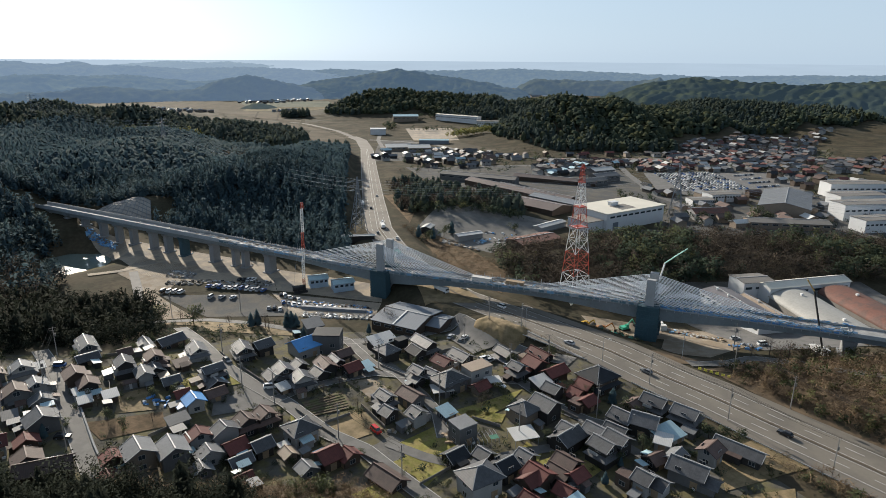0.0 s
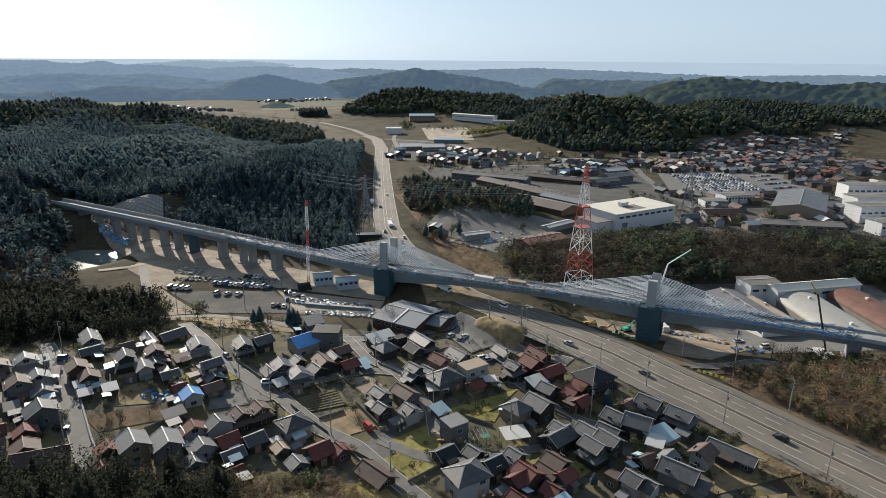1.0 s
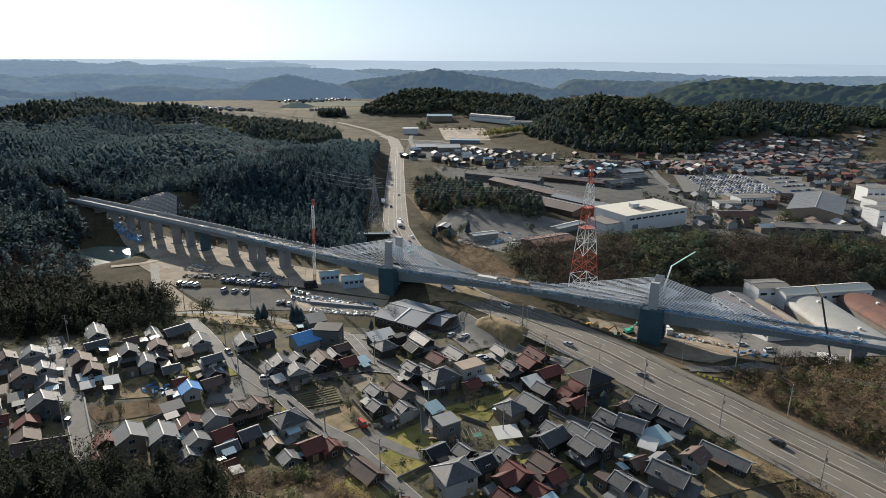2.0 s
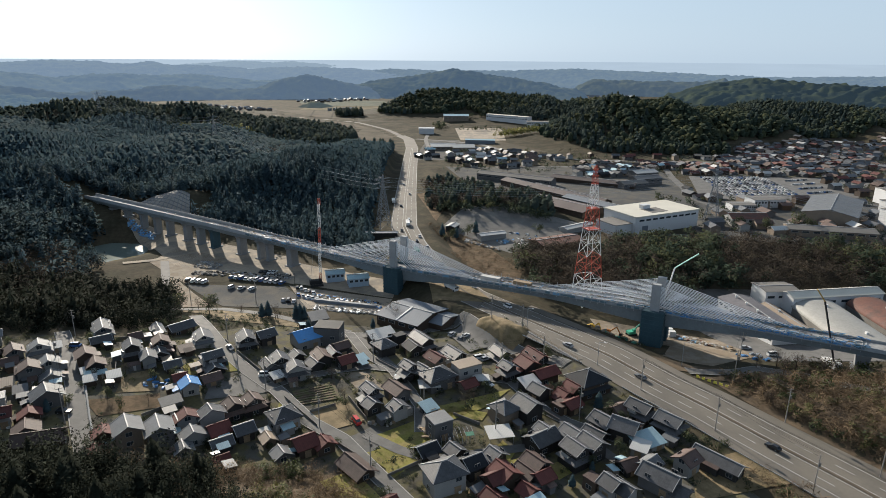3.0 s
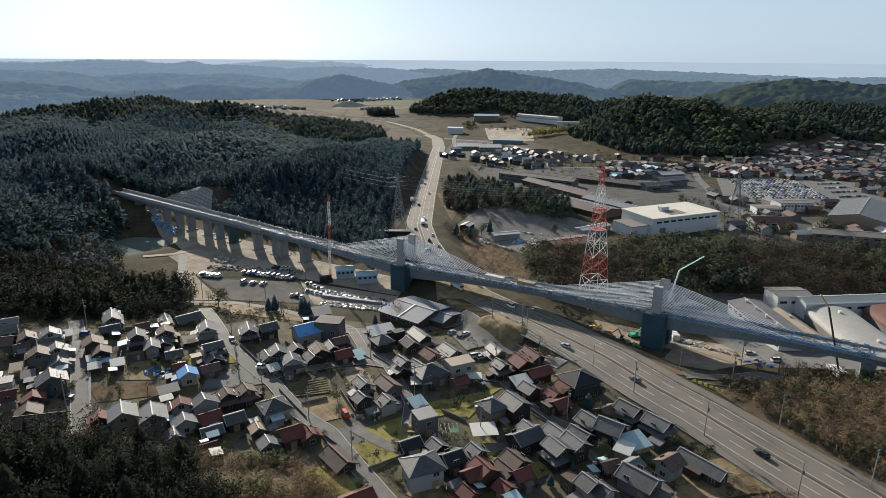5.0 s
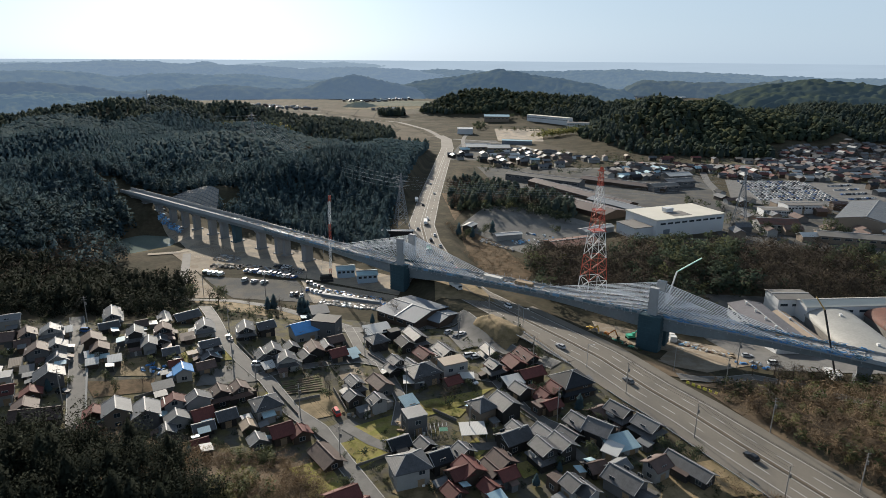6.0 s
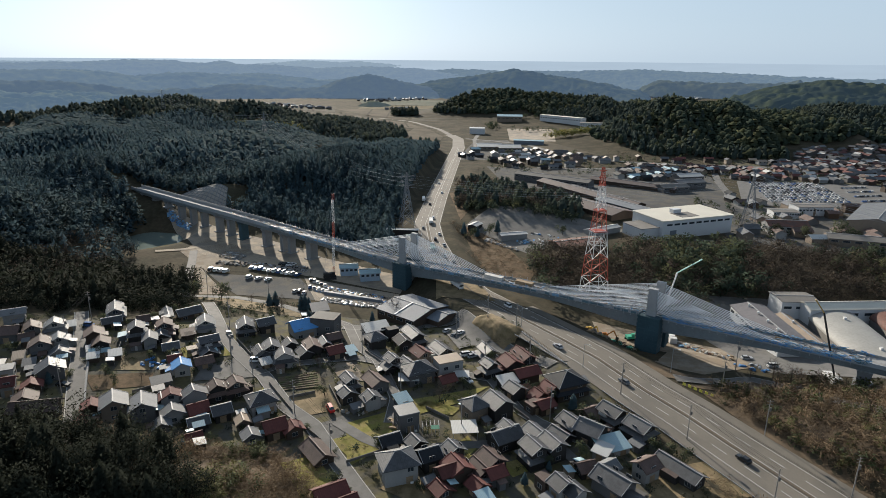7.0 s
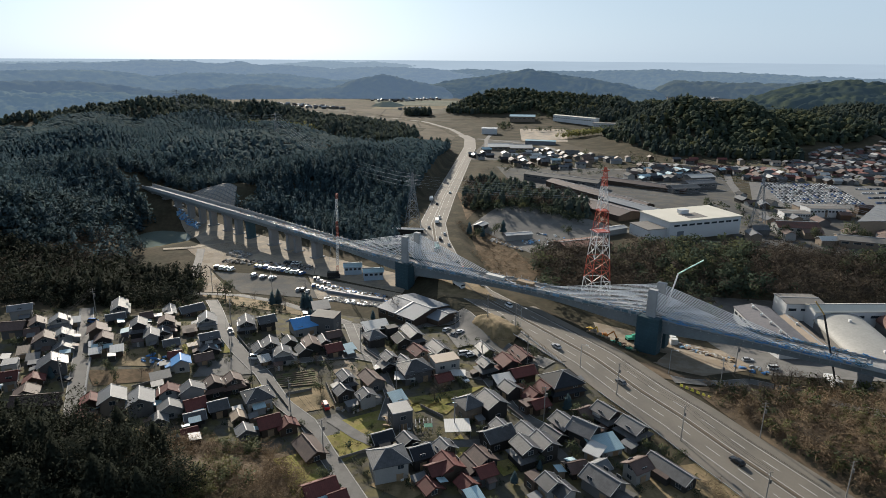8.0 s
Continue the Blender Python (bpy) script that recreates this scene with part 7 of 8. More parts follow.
K = scatter(rng, -50, 100, 365, 570, 4.6, knoll)
pick = rng.uniform(0, 1, len(K))
wood("forest", K[pick < 0.5], 11, M_FARW, "dark cedars on a small knoll", lambda r: dense_crown(r, 0.24, 0.1, False, 24, 7), 6, 0.35)
wood("forest", K[pick >= 0.5], 9, M_BARE, "bare brown trees on a small knoll", lambda r: clump_leaves(r, 80, thin=0.4), 8, fat=1.1)


def strip_wood(x, y):
    return (inside(x, y, 165, 335, 150, 42) | ((x > 48) & (x < 128) & (y > 262) & (y < 340))) & off_road(x, y, 24) & off_deck(x, y, 17) & ~((x > 122) & (y < 296)) & ~inside(x, y, 71.4, 281.5, 9, 9) & ~((x < 95) & (y > 352)) & (x > 39 + 0.1 * (350 - y))


S = scatter(rng, 20, 330, 262, 385, 4.2, strip_wood)
pick = np.sin(S[:, 0] * 0.06) + rng.normal(0, 0.7, len(S))
wood("forest", S[pick < 0.55], 9, M_BARE, "bare brown winter trees on the slope", lambda r: clump_leaves(r, 100, size=0.075, thin=0.4), 9, 0.35, fat=1.1)
wood("forest", S[pick >= 0.55], 9, M_BROAD, "evergreen trees among bare woods", lambda r: clump_leaves(r, 90, size=0.08), 10, 0.35, fat=1.1)


P = scatter(rng, -10, 50, 285, 410, 2.6, lambda x, y: ((y > 372 - 1.35 * (x - 2)) & (y < 405 - 1.85 * (x - 2)) | inside(x, y, 20, 336, 12, 24, 25)) & off_road(x, y, 15) & off_deck(x, y, 13) & (y < 404))
wood("scrub", P, 1.7, M_SCRUB, "rusty brown scrub on the highway bank", lambda r: clump_leaves(r, 60, 0.6, low=0.0, size=0.13, thin=0.3), 81, 0.5, 1.3, "scrub")
P = scatter(rng, -4, 70, 420, 440, 5.0, lambda x, y: y > 424 - 0.1 * x)
wood("grove", P, 6.5, M_BROAD, "small evergreen trees behind the timber yard", lambda r: clump_leaves(r, 70, size=0.09), 82, 0.4, 1.1, "grove")


def scrub(x, y):
    return ((inside(x, y, 165, 158, 74, 60) | inside(x, y, 126, 196, 24, 11, -25))) & off_road(x, y, 15.5) & off_deck(x, y, 11) & ~inside(x, y, 118, 204, 16, 6, -10)


S = scatter(rng, 84, 250, 90, 222, 2.0, scrub)
pick = rng.uniform(0, 1, len(S))
wood("scrub", S[pick < 0.8], 3.4, M_SCRUB, "bare brown scrub on the roadside bank", lambda r: clump_leaves(r, 80, 0.5, low=0.0, size=0.13, thin=0.22), 11, 0.5, 1.3, "scrub")
wood("scrub", S[pick >= 0.8], 3.6, M_LEAF, "green bushes in brown scrub", lambda r: clump_leaves(r, 110, low=0.05, size=0.075), 12, 0.45, 1.2, "scrub")


def fore(x, y):
    return (inside(x, y, -86, 98, 64, 33) | inside(x, y, -56, 112, 14, 12)) & (y < 134 + 0.2 * (x + 60))


S = scatter(rng, -160, -30, 92, 136, 3.6, fore)
pick = rng.uniform(0, 1, len(S))
# near slope: backlit darkness is in the leaf colour
wood("forest", S[pick < 0.22], 12.0, M_SHADED, "tall dark cedars on the near slope", lambda r: np.concatenate([conifer_leaves(r, 40, 16, 1.0, 0.14, 0.6, 0.45), clump_leaves(r, 420, 0.3, 0.3, 0.024)]), 13, 0.35, 1.0)
wood("forest", S[pick >= 0.22], 10.0, M_SHADED, "dark evergreen trees on the near slope", lambda r: clump_leaves(r, 900, 0.36, 0.1, 0.027), 33, 0.4, 1.0)


def near_scrub(x, y):
    return (inside(x, y, -34, 117, 30, 22) | inside(x, y, -62, 122, 22, 14)) & ~inside(x, y, -38, 124, 9, 5, 30) & ~inside(x, y, -26, 131, 7, 3)


S = scatter(rng, -90, 0, 98, 146, 1.8, near_scrub)
pick = np.sin(S[:, 0] * 0.2 + 1) + rng.normal(0, 0.6, len(S))
wood("scrub", S[pick < 0.7], 3.8, M_SCRUB, "bare brown scrub on the near knoll", lambda r: clump_leaves(r, 170, 0.5, low=0.0, size=0.085, thin=0.2), 14, 0.5, 1.25, "scrub")
wood("scrub", S[pick >= 0.7], 3.4, M_LEAF, "evergreen bushes on the near knoll", lambda r: clump_leaves(r, 170, low=0.0, size=0.06), 24, 0.45, 1.2, "scrub")


def belt(x, y):
    return (y > np.maximum(211 + 0.25 * (x + 160), 250 - 0.45 * np.maximum(0, x + 141))) & (x < -113 - 0.42 * (y - 250)) & (x > -250) & (y < 279) & ((y > 250) | (x < -141))


S = scatter(rng, -250, -100, 205, 300, 4.2, belt)
pick = rng.uniform(0, 1, len(S))
# belt: the hill's shade is painted by the darkened leaves
wood("forest", S[pick < 0.55], 8.5, M_SHADED, "cedars beside the village, darkened as in shade", lambda r: np.concatenate([conifer_leaves(r, 24, 10, 1.0, 0.17, 0.6, 0.6), clump_leaves(r, 90, 0.28, 0.25, 0.045)]), 15, 0.35)
wood("forest", S[pick >= 0.55], 8, M_SHADED, "evergreen trees beside the village, darkened as in shade", lambda r: clump_leaves(r, 120, size=0.07), 25, 0.4, 1.1)


def undergrowth(x, y):
    ok = ((y > 212 + 0.2 * (x + 150)) & (y < 252 + 0.1 * (x + 110)) & (x > -150) & (x < -62)) | inside(x, y, 33, 238, 9, 5, -35)
    return ok & (np.minimum.reduce([near_line(x, y, np.array([(*q, 0) for q in ln]))[0] for ln in LANE_LINES]) > 3.4)


S = scatter(rng, -150, 60, 205, 256, 2.2, undergrowth)
keep = rng.uniform(0, 1, len(S)) < 0.5
wood("scrub", S[keep], 1.8, M_BROAD, "weedy undergrowth behind the village", lambda r: clump_leaves(r, 60, low=0.0, size=0.1), 41, 0.5, 1.3, "scrub")


def town_green(x, y):
    return (((x > -20) & (x < 560) & (y > 640) & (y < 860)) | ((x > 160) & (x < 420) & (y > 370) & (y < 540)) | ((x > 325) & (x < 450) & (y > 540) & (y < 690))) & off_road(x, y, 18) & ~((x > 225) & (x < 340) & (y > 530) & (y < 655))


S = scatter(rng, -20, 560, 370, 860, 8.0, town_green)
keep = rng.uniform(0, 1, len(S))
wood("shrubbery", S[keep < 0.22], 4.5, M_BROAD, "garden trees and hedges among the town houses", lambda r: clump_leaves(r, 40, low=0.0, size=0.13), 42, 0.5, 1.1, "shrubs")
wood("shrubbery", S[(keep > 0.22) & (keep < 0.36)], 4.5, M_BARE, "bare trees among the town houses", lambda r: clump_leaves(r, 50, low=0.1, size=0.1, thin=0.4), 43, 0.5, 1.1, "shrubs")


def gardens(x, y):
    ok = (x > -150) & (x < 92) & (y > 120) & (y < 236) & off_road(x, y, 15)
    for px, py, turn, L, D in PLOTS:
        c, sn = math.cos(radians(turn)), math.sin(radians(turn))
        ok &= ~((np.abs((x - px) * c + (y - py) * sn) < L / 2 + 1.1) & (np.abs((y - py) * c - (x - px) * sn) < D / 2 + 1.1))
    return ok & (np.minimum.reduce([near_line(x, y, np.array([(*q, 0) for q in ln]))[0] for ln in LANE_LINES]) > 3.2)


def edge_trees(x, y):
    ok = (x > -215) & (x < -104) & (y > 207 + 0.18 * (x + 160)) & (y < 246) & (y < 250 + 0.4 * (x + 110))
    for px, py, turn, L, D in PLOTS:
        ok &= np.hypot(x - px, y - py) > max(L, D) / 2 + 3.5
    return ok & (np.minimum.reduce([near_line(x, y, np.array([(*q, 0) for q in ln]))[0] for ln in LANE_LINES]) > 4.5)


S = scatter(rng, -215, -104, 195, 250, 4.2, edge_trees)
# same shade-darkened leaves as the belt
wood("forest", S, 7.5, M_SHADED, "dark evergreen trees along the edge of the village", lambda r: clump_leaves(r, 150, 0.36, 0.1, 0.06), 61, 0.35, 1.0)
S = scatter(rng, -150, 92, 120, 236, 2.6, gardens)
pick = np.sin(S[:, 0] * 0.11) + np.cos(S[:, 1] * 0.13) + rng.normal(0, 0.8, len(S))
wood("undergrowth", S[(pick > 0.2) & (pick < 0.75)], 1.3, M_LEAF, "garden bushes and hedges between the houses", lambda r: clump_leaves(r, 60, 0.6, low=0.0, size=0.11), 51, 0.5, 1.2, "garden plants")
wood("undergrowth", S[(pick > 0.75) & (pick < 1.1)], 2.0, M_BROAD, "dark green garden bushes between the houses", lambda r: clump_leaves(r, 90, 0.45, low=0.0, size=0.09), 52, 0.5, 1.1, "garden plants")
wood("undergrowth", S[pick > 1.6], 0.9, M_SCRUB, "dry weeds and bare garden plants", lambda r: clump_leaves(r, 50, 0.7, low=0.0, size=0.12, thin=0.3), 53, 0.5, 1.3, "garden plants")
# ---- single trees and shrubs ----
grow = np.random.default_rng(31)


def leaf_mesh(name, pts, material):
    pts, nrm = leaf_normals(pts)
    me = soup(name, pts, np.arange(len(pts)).reshape(-1, 3), material, np.repeat(grow.uniform(0, 1, len(pts) // 3), 3))
    me.normals_split_custom_set_from_vertices(nrm)
    return me


ROUND = [leaf_mesh("crown", clump_leaves(grow, 420, 0.42, 0.2, 0.05), M_BROAD) for _ in range(3)]
SPIRE = [leaf_mesh("crown", conifer_leaves(grow, 22, 11, 1.0, 0.2), M_HAZE_CEDAR) for _ in range(2)]
TWIGS = [leaf_mesh("crown", clump_leaves(grow, 420, 0.46, 0.25, 0.055, 0.18), M_BARE) for _ in range(3)]
BUSHY = [leaf_mesh("leaves", clump_leaves(grow, 260, 0.62, 0.0, 0.075), M_BROAD) for _ in range(3)]


def limbs(bare):
    sh = Shape().tube((0, 0, -0.05), (0, 0, 0.45), 0.028, 0.018, 7).tube((0, 0, 0.43), (0.02, 0.01, 0.85), 0.018, 0.006, 6)
    for i in range(7 if bare else 4):
        a, z = i * 2.4, 0.28 + 0.07 * i
        sh.tube((0, 0, z), (0.26 * math.cos(a), 0.26 * math.sin(a), z + 0.22), 0.011, 0.004, 5)
    return sh.mesh("trunk", M_BARK)


TRUNK, TRUNK_BARE = limbs(False), limbs(True)
TREE_WORDS = {"round": (ROUND, "dark evergreen garden tree with a rounded crown"), "spire": (SPIRE, "narrow dark green conifer with pointed crown"), "bare": (TWIGS, "leafless brown tree with fine bare twigs")}


def tree(x, y, h, kind="round"):
    meshes, words = TREE_WORDS[kind]
    ob = thing("tree", pose(x, y, gz(x, y), 0, 0, grow.uniform(0, 360)), words, "tree", "single trees")
    part("trunk", TRUNK_BARE if kind == "bare" else TRUNK, None, ob).scale = (h, h, h)
    part("crown", meshes[grow.integers(0, len(meshes))], None, ob).scale = (h, h, h)
    return ob


for x, y, h, k in ((-96.5, 250, 9, "round"), (-72, 247, 7, "spire"), (-70, 249, 8, "spire"), (-66, 246, 7, "bare"), (-57.5, 248, 7.5, "spire"), (-55.5, 247, 8, "spire"), (-53.5, 246.5, 7, "spire"), (-17, 251, 9, "bare"), (-14, 247, 8, "bare"),
                   (-23, 240, 5, "spire"), (-64, 243, 5, "bare"), (-82, 250, 5, "bare"), (-33.5, 185, 4.5, "bare"), (-29, 190, 4.5, "bare"), (-22, 177, 4, "bare"), (-20.5, 172, 4, "round"), (19, 178, 4, "bare"), (16.5, 175, 4.5, "bare"),
                   (30, 205, 5, "round"), (46, 185, 5, "round"), (58, 177, 6, "spire"), (61, 172, 5, "round"), (63, 168, 4.5, "round"), (51, 181, 4.5, "round"), (83, 155.5, 5, "round"), (86, 153, 5.5, "round"), (80, 157, 5, "round"), (59, 152, 5, "round"),
                   (35, 178, 4.5, "round"), (23, 184, 4, "round"), (-48, 232, 6, "spire"), (118, 190, 7, "bare"), (124, 199, 8, "bare"), (130, 203, 8, "bare"), (127, 210, 7, "bare"), (137, 199, 7, "bare"), (112, 181, 5, "bare"), (119, 208, 6, "bare"),
                   (-3, 128, 5, "round"), (4.5, 146.5, 3.5, "round"), (50, 147, 4.5, "round"), (24, 145, 4, "round"), (-112, 254, 8, "round"), (-104, 256, 6, "bare"), (46, 213, 4.5, "round"), 
                   (-45, 171, 4, "round"), (-84, 178, 4, "round"), (-78, 181, 4, "round"), (-72, 176, 3.5, "round"), (-92, 165, 4, "round"), (-86, 161, 4, "round"), (-80, 166, 3.5, "bare"), (-98, 172, 4, "bare"), (-133, 172, 4, "round"), (-104, 176, 3.5, "round"),
                   (-2, 385, 9, "spire"), (3, 377, 8, "round"), (7, 381, 8, "spire"), (14, 386, 8, "round"), (19, 389, 9, "spire"), (60, 395, 7, "round"), (196, 425, 9, "round"), (214, 421, 9, "round"), (236, 424, 12, "round"), (242, 419, 10, "round")):
    tree(x, y, h, k)
nook = random.Random(8)
grove = random.Random(12)
for x, y, turn, L, D in PLOTS[::3]:
    c, s = math.cos(radians(turn)), math.sin(radians(turn))
    u, v = grove.choice((-1, 1)) * (L / 2 + 1.8), grove.choice((-1, 1)) * (D / 2 + 1.8)
    px, py = x + u * c - v * s, y + u * s + v * c
    free = all(abs((px - a) * math.cos(radians(t)) + (py - b) * math.sin(radians(t))) > l / 2 + 0.9 or abs((py - b) * math.cos(radians(t)) - (px - a) * math.sin(radians(t))) > d / 2 + 0.9 for a, b, t, l, d in PLOTS)
    if free and off_road(px, py, 15) and min(near_line(px, py, np.array([(*q, 0) for q in ln]))[0] for ln in LANE_LINES) > 3.2:
        tree(px, py, grove.uniform(2.8, 4.6), grove.choice(("round", "round", "round", "bare", "spire")))
for x, y, turn, L, D in PLOTS:
    c, s = math.cos(radians(turn)), math.sin(radians(turn))
    for _ in range(nook.choice((1, 2, 3))):
        u = nook.choice((-1, 1)) * (L / 2 + nook.uniform(1.0, 2.2))
        v = nook.uniform(-D / 2, D / 2)
        if nook.random() < 0.5:
            u, v = nook.uniform(-L / 2, L / 2), nook.choice((-1, 1)) * (D / 2 + nook.uniform(1.0, 2.4))
        px, py = x + u * c - v * s, y + u * s + v * c
        if any(abs((px - a) * math.cos(radians(t)) + (py - b) * math.sin(radians(t))) < l / 2 + 0.5 and abs((py - b) * math.cos(radians(t)) - (px - a) * math.sin(radians(t))) < d / 2 + 0.5 for a, b, t, l, d in PLOTS):
            continue
        h = nook.uniform(1.0, 2.4)
        ob = tagged(part("shrub", BUSHY[nook.randrange(3)], None, at=pose(px, py, gz(px, py), 0, 0, nook.uniform(0, 360))), "small dark green garden shrub beside a house", "shrub", "garden shrubs")
        ob.scale = (h, h, h)

# ---- small sheds and lean-tos beside the houses ----
def hut(x, y, turn, L, D, h, roof):
    rm, rw = ROOFS[roof]
    ob = thing("shed", pose(x, y, gz(x, y), 0, 0, turn), f"small tin shed with a {rw} roof", "shed", "garden sheds")
    part("wall", Shape().box(-L / 2, -D / 2, -0.4, L / 2, D / 2, h - 0.45), WALLS[nook.choice("gobk")][0], ob)
    part("roof", Shape().slab([(-L / 2 - 0.25, -D / 2 - 0.3, h - 0.4), (L / 2 + 0.25, -D / 2 - 0.3, h - 0.4), (L / 2 + 0.25, D / 2 + 0.2, h), (-L / 2 - 0.25, D / 2 + 0.2, h)], 0.1), rm, ob)
    part("door", Shape().box(-0.4, -D / 2 - 0.05, 0, 0.4, -D / 2 + 0.02, 1.8), M_FRAME, ob)


for x, y, turn, L, D in list(PLOTS):
    c, s = math.cos(radians(turn)), math.sin(radians(turn))
    for _ in range(2):
        hl, hd = nook.uniform(2.0, 4.0), nook.uniform(1.8, 2.8)
        u, v = nook.choice((-1, 1)) * (L / 2 + hl / 2 + nook.uniform(0.7, 1.6)), nook.uniform(-D / 2, D / 2)
        if nook.random() < 0.5:
            u, v = nook.uniform(-L / 2, L / 2), nook.choice((-1, 1)) * (D / 2 + hd / 2 + nook.uniform(0.7, 1.6))
        px, py = x + u * c - v * s, y + u * s + v * c
        if any(abs((px - a) * math.cos(radians(t)) + (py - b) * math.sin(radians(t))) < l / 2 + hl / 2 + 0.4 and abs((py - b) * math.cos(radians(t)) - (px - a) * math.sin(radians(t))) < d / 2 + hl / 2 + 0.4 for a, b, t, l, d in PLOTS):
            continue
        if nook.random() < 0.62 and min(near_line(px, py, np.array([(*q, 0) for q in ln]))[0] for ln in LANE_LINES) > 4.0 and off_road(px, py, 16):
            hut(px, py, turn + nook.choice((0, 90)), hl, hd, nook.uniform(2.1, 2.7), nook.choice("ssscwrot"))
            PLOTS.append((px, py, turn, hl + 0.6, hl + 0.6))

# ---- low walls and fences ----
def low_wall(line, high=1.1, thick=0.18, material=None, label="low grey concrete-block garden wall", name="wall"):
    p, _ = resample(line, 2.0)
    sh = Shape()
    d = np.gradient(p[:, :2], axis=0)
    d /= np.hypot(d[:, 0], d[:, 1])[:, None]
    rings = []
    for (x, y), (dx, dy) in zip(p[:, :2], d):
        z, n = gz(x, y), (-dy * thick / 2, dx * thick / 2)
        rings.append([(x - n[0], y - n[1], z - 0.3), (x + n[0], y + n[1], z - 0.3), (x + n[0], y + n[1], z + high), (x - n[0], y - n[1], z + high)])
    return tagged(part(name, sh.loft(rings), material or M_DCONC), label, "wall", kind="structure")


low_wall([(-102.2, 170.5), (-90, 152.6), (-78.5, 137)], 0.9, 0.5, M_CONC, "pale concrete kerb wall beside the lane")
for line in ([(-41, 176), (-27, 161.2)], [(-66, 203.5), (-54, 191.5)], [(-16.5, 206), (-7.5, 197), (0.8, 182)], [(-24, 230), (-17.5, 214)], [(-24.5, 157), (-14, 148.5)], [(-21, 178), (-13, 165.5)], [(-31, 168.5), (-24, 173)],
             [(4, 168), (9, 156)], [(13, 170), (21, 165)], [(34, 181), (45, 168)], [(53, 168), (62, 156)], [(-101, 186), (-96, 176)], [(-78, 158), (-72, 166)], [(-112, 205), (-100, 210)],
             [(-75, 214), (-68, 205)], [(-52, 212), (-44, 204), (-34, 200)], [(0, 214), (10, 221)], [(26, 213), (36, 220)], [(-3, 139), (7, 147.5)], [(14, 149), (22, 137)]):
    low_wall(line, 1.0 + 0.2 * nook.random(), 0.16)
# guard rail along the highway
for o, a, b in ((-13.5, 0, 130), (-13.4, 150, 185)):
    rl = thing("guard_rail", Matrix(), "grey steel guard rail along the highway", "guard rail", "highway guard rails")
    pts = []
    for s in np.arange(a, b, 3.0):
        i = int(s)
        d = Vector(road_q[i + 1] - road_q[i]).normalized()
        c = Vector(road_q[i]) + Vector((d.y, -d.x, 0)) * o
        c.z = gz(c.x, c.y)
        pts.append(c)
        part("post", Shape().beam(c, c + Vector((0, 0, 0.9)), 0.1), M_STEEL, rl)
    part("rail", Shape().loft([[c + Vector((0, 0, h)) + w for h, w in ((0.55, Vector((0.06, 0.06, 0))), (0.55, Vector((-0.06, -0.06, 0))), (0.85, Vector((-0.06, -0.06, 0))), (0.85, Vector((0.06, 0.06, 0))))] for c in pts]), M_STEEL, rl)
# retaining wall of the highway over the underpass
rw = thing("retaining_wall", Matrix(), "pale concrete retaining wall with a brown steel railing", "retaining wall")
a, b = Vector((38.8, 232.5, 0)), Vector((56.0, 206.8, 0))
part("footway_slab", Shape().slab([(a.x, a.y, 1.45), (b.x, b.y, 1.45), (b.x + 2.6, b.y + 1.7, 1.3), (a.x + 2.6, a.y + 1.7, 1.3)], 0.4), M_ROAD, rw)
part("wall", Shape().loft([[p + Vector((-0.3, -0.3, -3.6)), p + Vector((0.3, 0.3, -3.6)), p + Vector((0.3, 0.3, 1.5)), p + Vector((-0.3, -0.3, 1.5))] for p in (a, b)]), M_KERB, rw)
# no hole here: a solid dark block imitates the shade inside the underpass
part("opening", Shape().loft([[p + Vector((-0.42, -0.42, -3.2)), p + Vector((-0.1, -0.1, -3.2)), p + Vector((-0.1, -0.1, 0.2)), p + Vector((-0.42, -0.42, 0.2))] for p in (a.lerp(b, 0.35), a.lerp(b, 0.55))]), M_DARK, rw, "dark block standing in for the shaded underpass mouth")
for i in range(16):
    p = a.lerp(b, i / 15)
    part("rail_post", Shape().beam(p + Vector((0, 0, 1.4)), p + Vector((0, 0, 2.6)), 0.12), M_TIMBER, rw)
for h in (1.9, 2.5):
    part("rail", Shape().beam(a + Vector((0, 0, h)), b + Vector((0, 0, h)), 0.1), M_TIMBER, rw)

# ---- concrete-faced cutting above the bridge ----
M_GRIDC = mat("sprayed_concrete", (0.30, 0.28, 0.25), 0.9, 0.2, 0.1, 0.8, 0.3)


def faced_slope(c, rows, cols, label):
    """A cutting whose face follows the land, with a raised grid of concrete beams."""
    ob = thing("retaining_slope", Matrix(), label, "retaining slope")
    a, b, e, d = [np.array(p, float) for p in c]

    def at(u, v, up=0.45):
        p = a * (1 - u) * (1 - v) + b * u * (1 - v) + e * u * v + d * (1 - u) * v
        return Vector((p[0], p[1], gz(p[0], p[1]) + up))

    n = 20
    part("face", soup("face", [tuple(at(i / n, j / n, 0.35)) for i in range(n + 1) for j in range(n + 1)], grid_faces(n + 1, n + 1), M_GRIDC), None, ob)
    for r in range(rows + 1):
        part("beam", Shape().loft([[at(u, r / rows) + o for o in (Vector((0, 0.2, -0.2)), Vector((0, -0.2, -0.2)), Vector((0, -0.2, 0.25)), Vector((0, 0.2, 0.25)))] for u in np.linspace(0, 1, 15)]), M_CONC, ob)
    for q in range(cols + 1):
        part("beam", Shape().loft([[at(q / cols, v) + o for o in (Vector((0.2, 0, -0.2)), Vector((-0.2, 0, -0.2)), Vector((-0.2, 0, 0.25)), Vector((0.2, 0, 0.25)))] for v in np.linspace(0, 1, 12)]), M_CONC, ob)


faced_slope([(-214, 414), (-174, 404), (-182, 426), (-206, 436)], 7, 11, "steep cutting faced with a concrete grid")
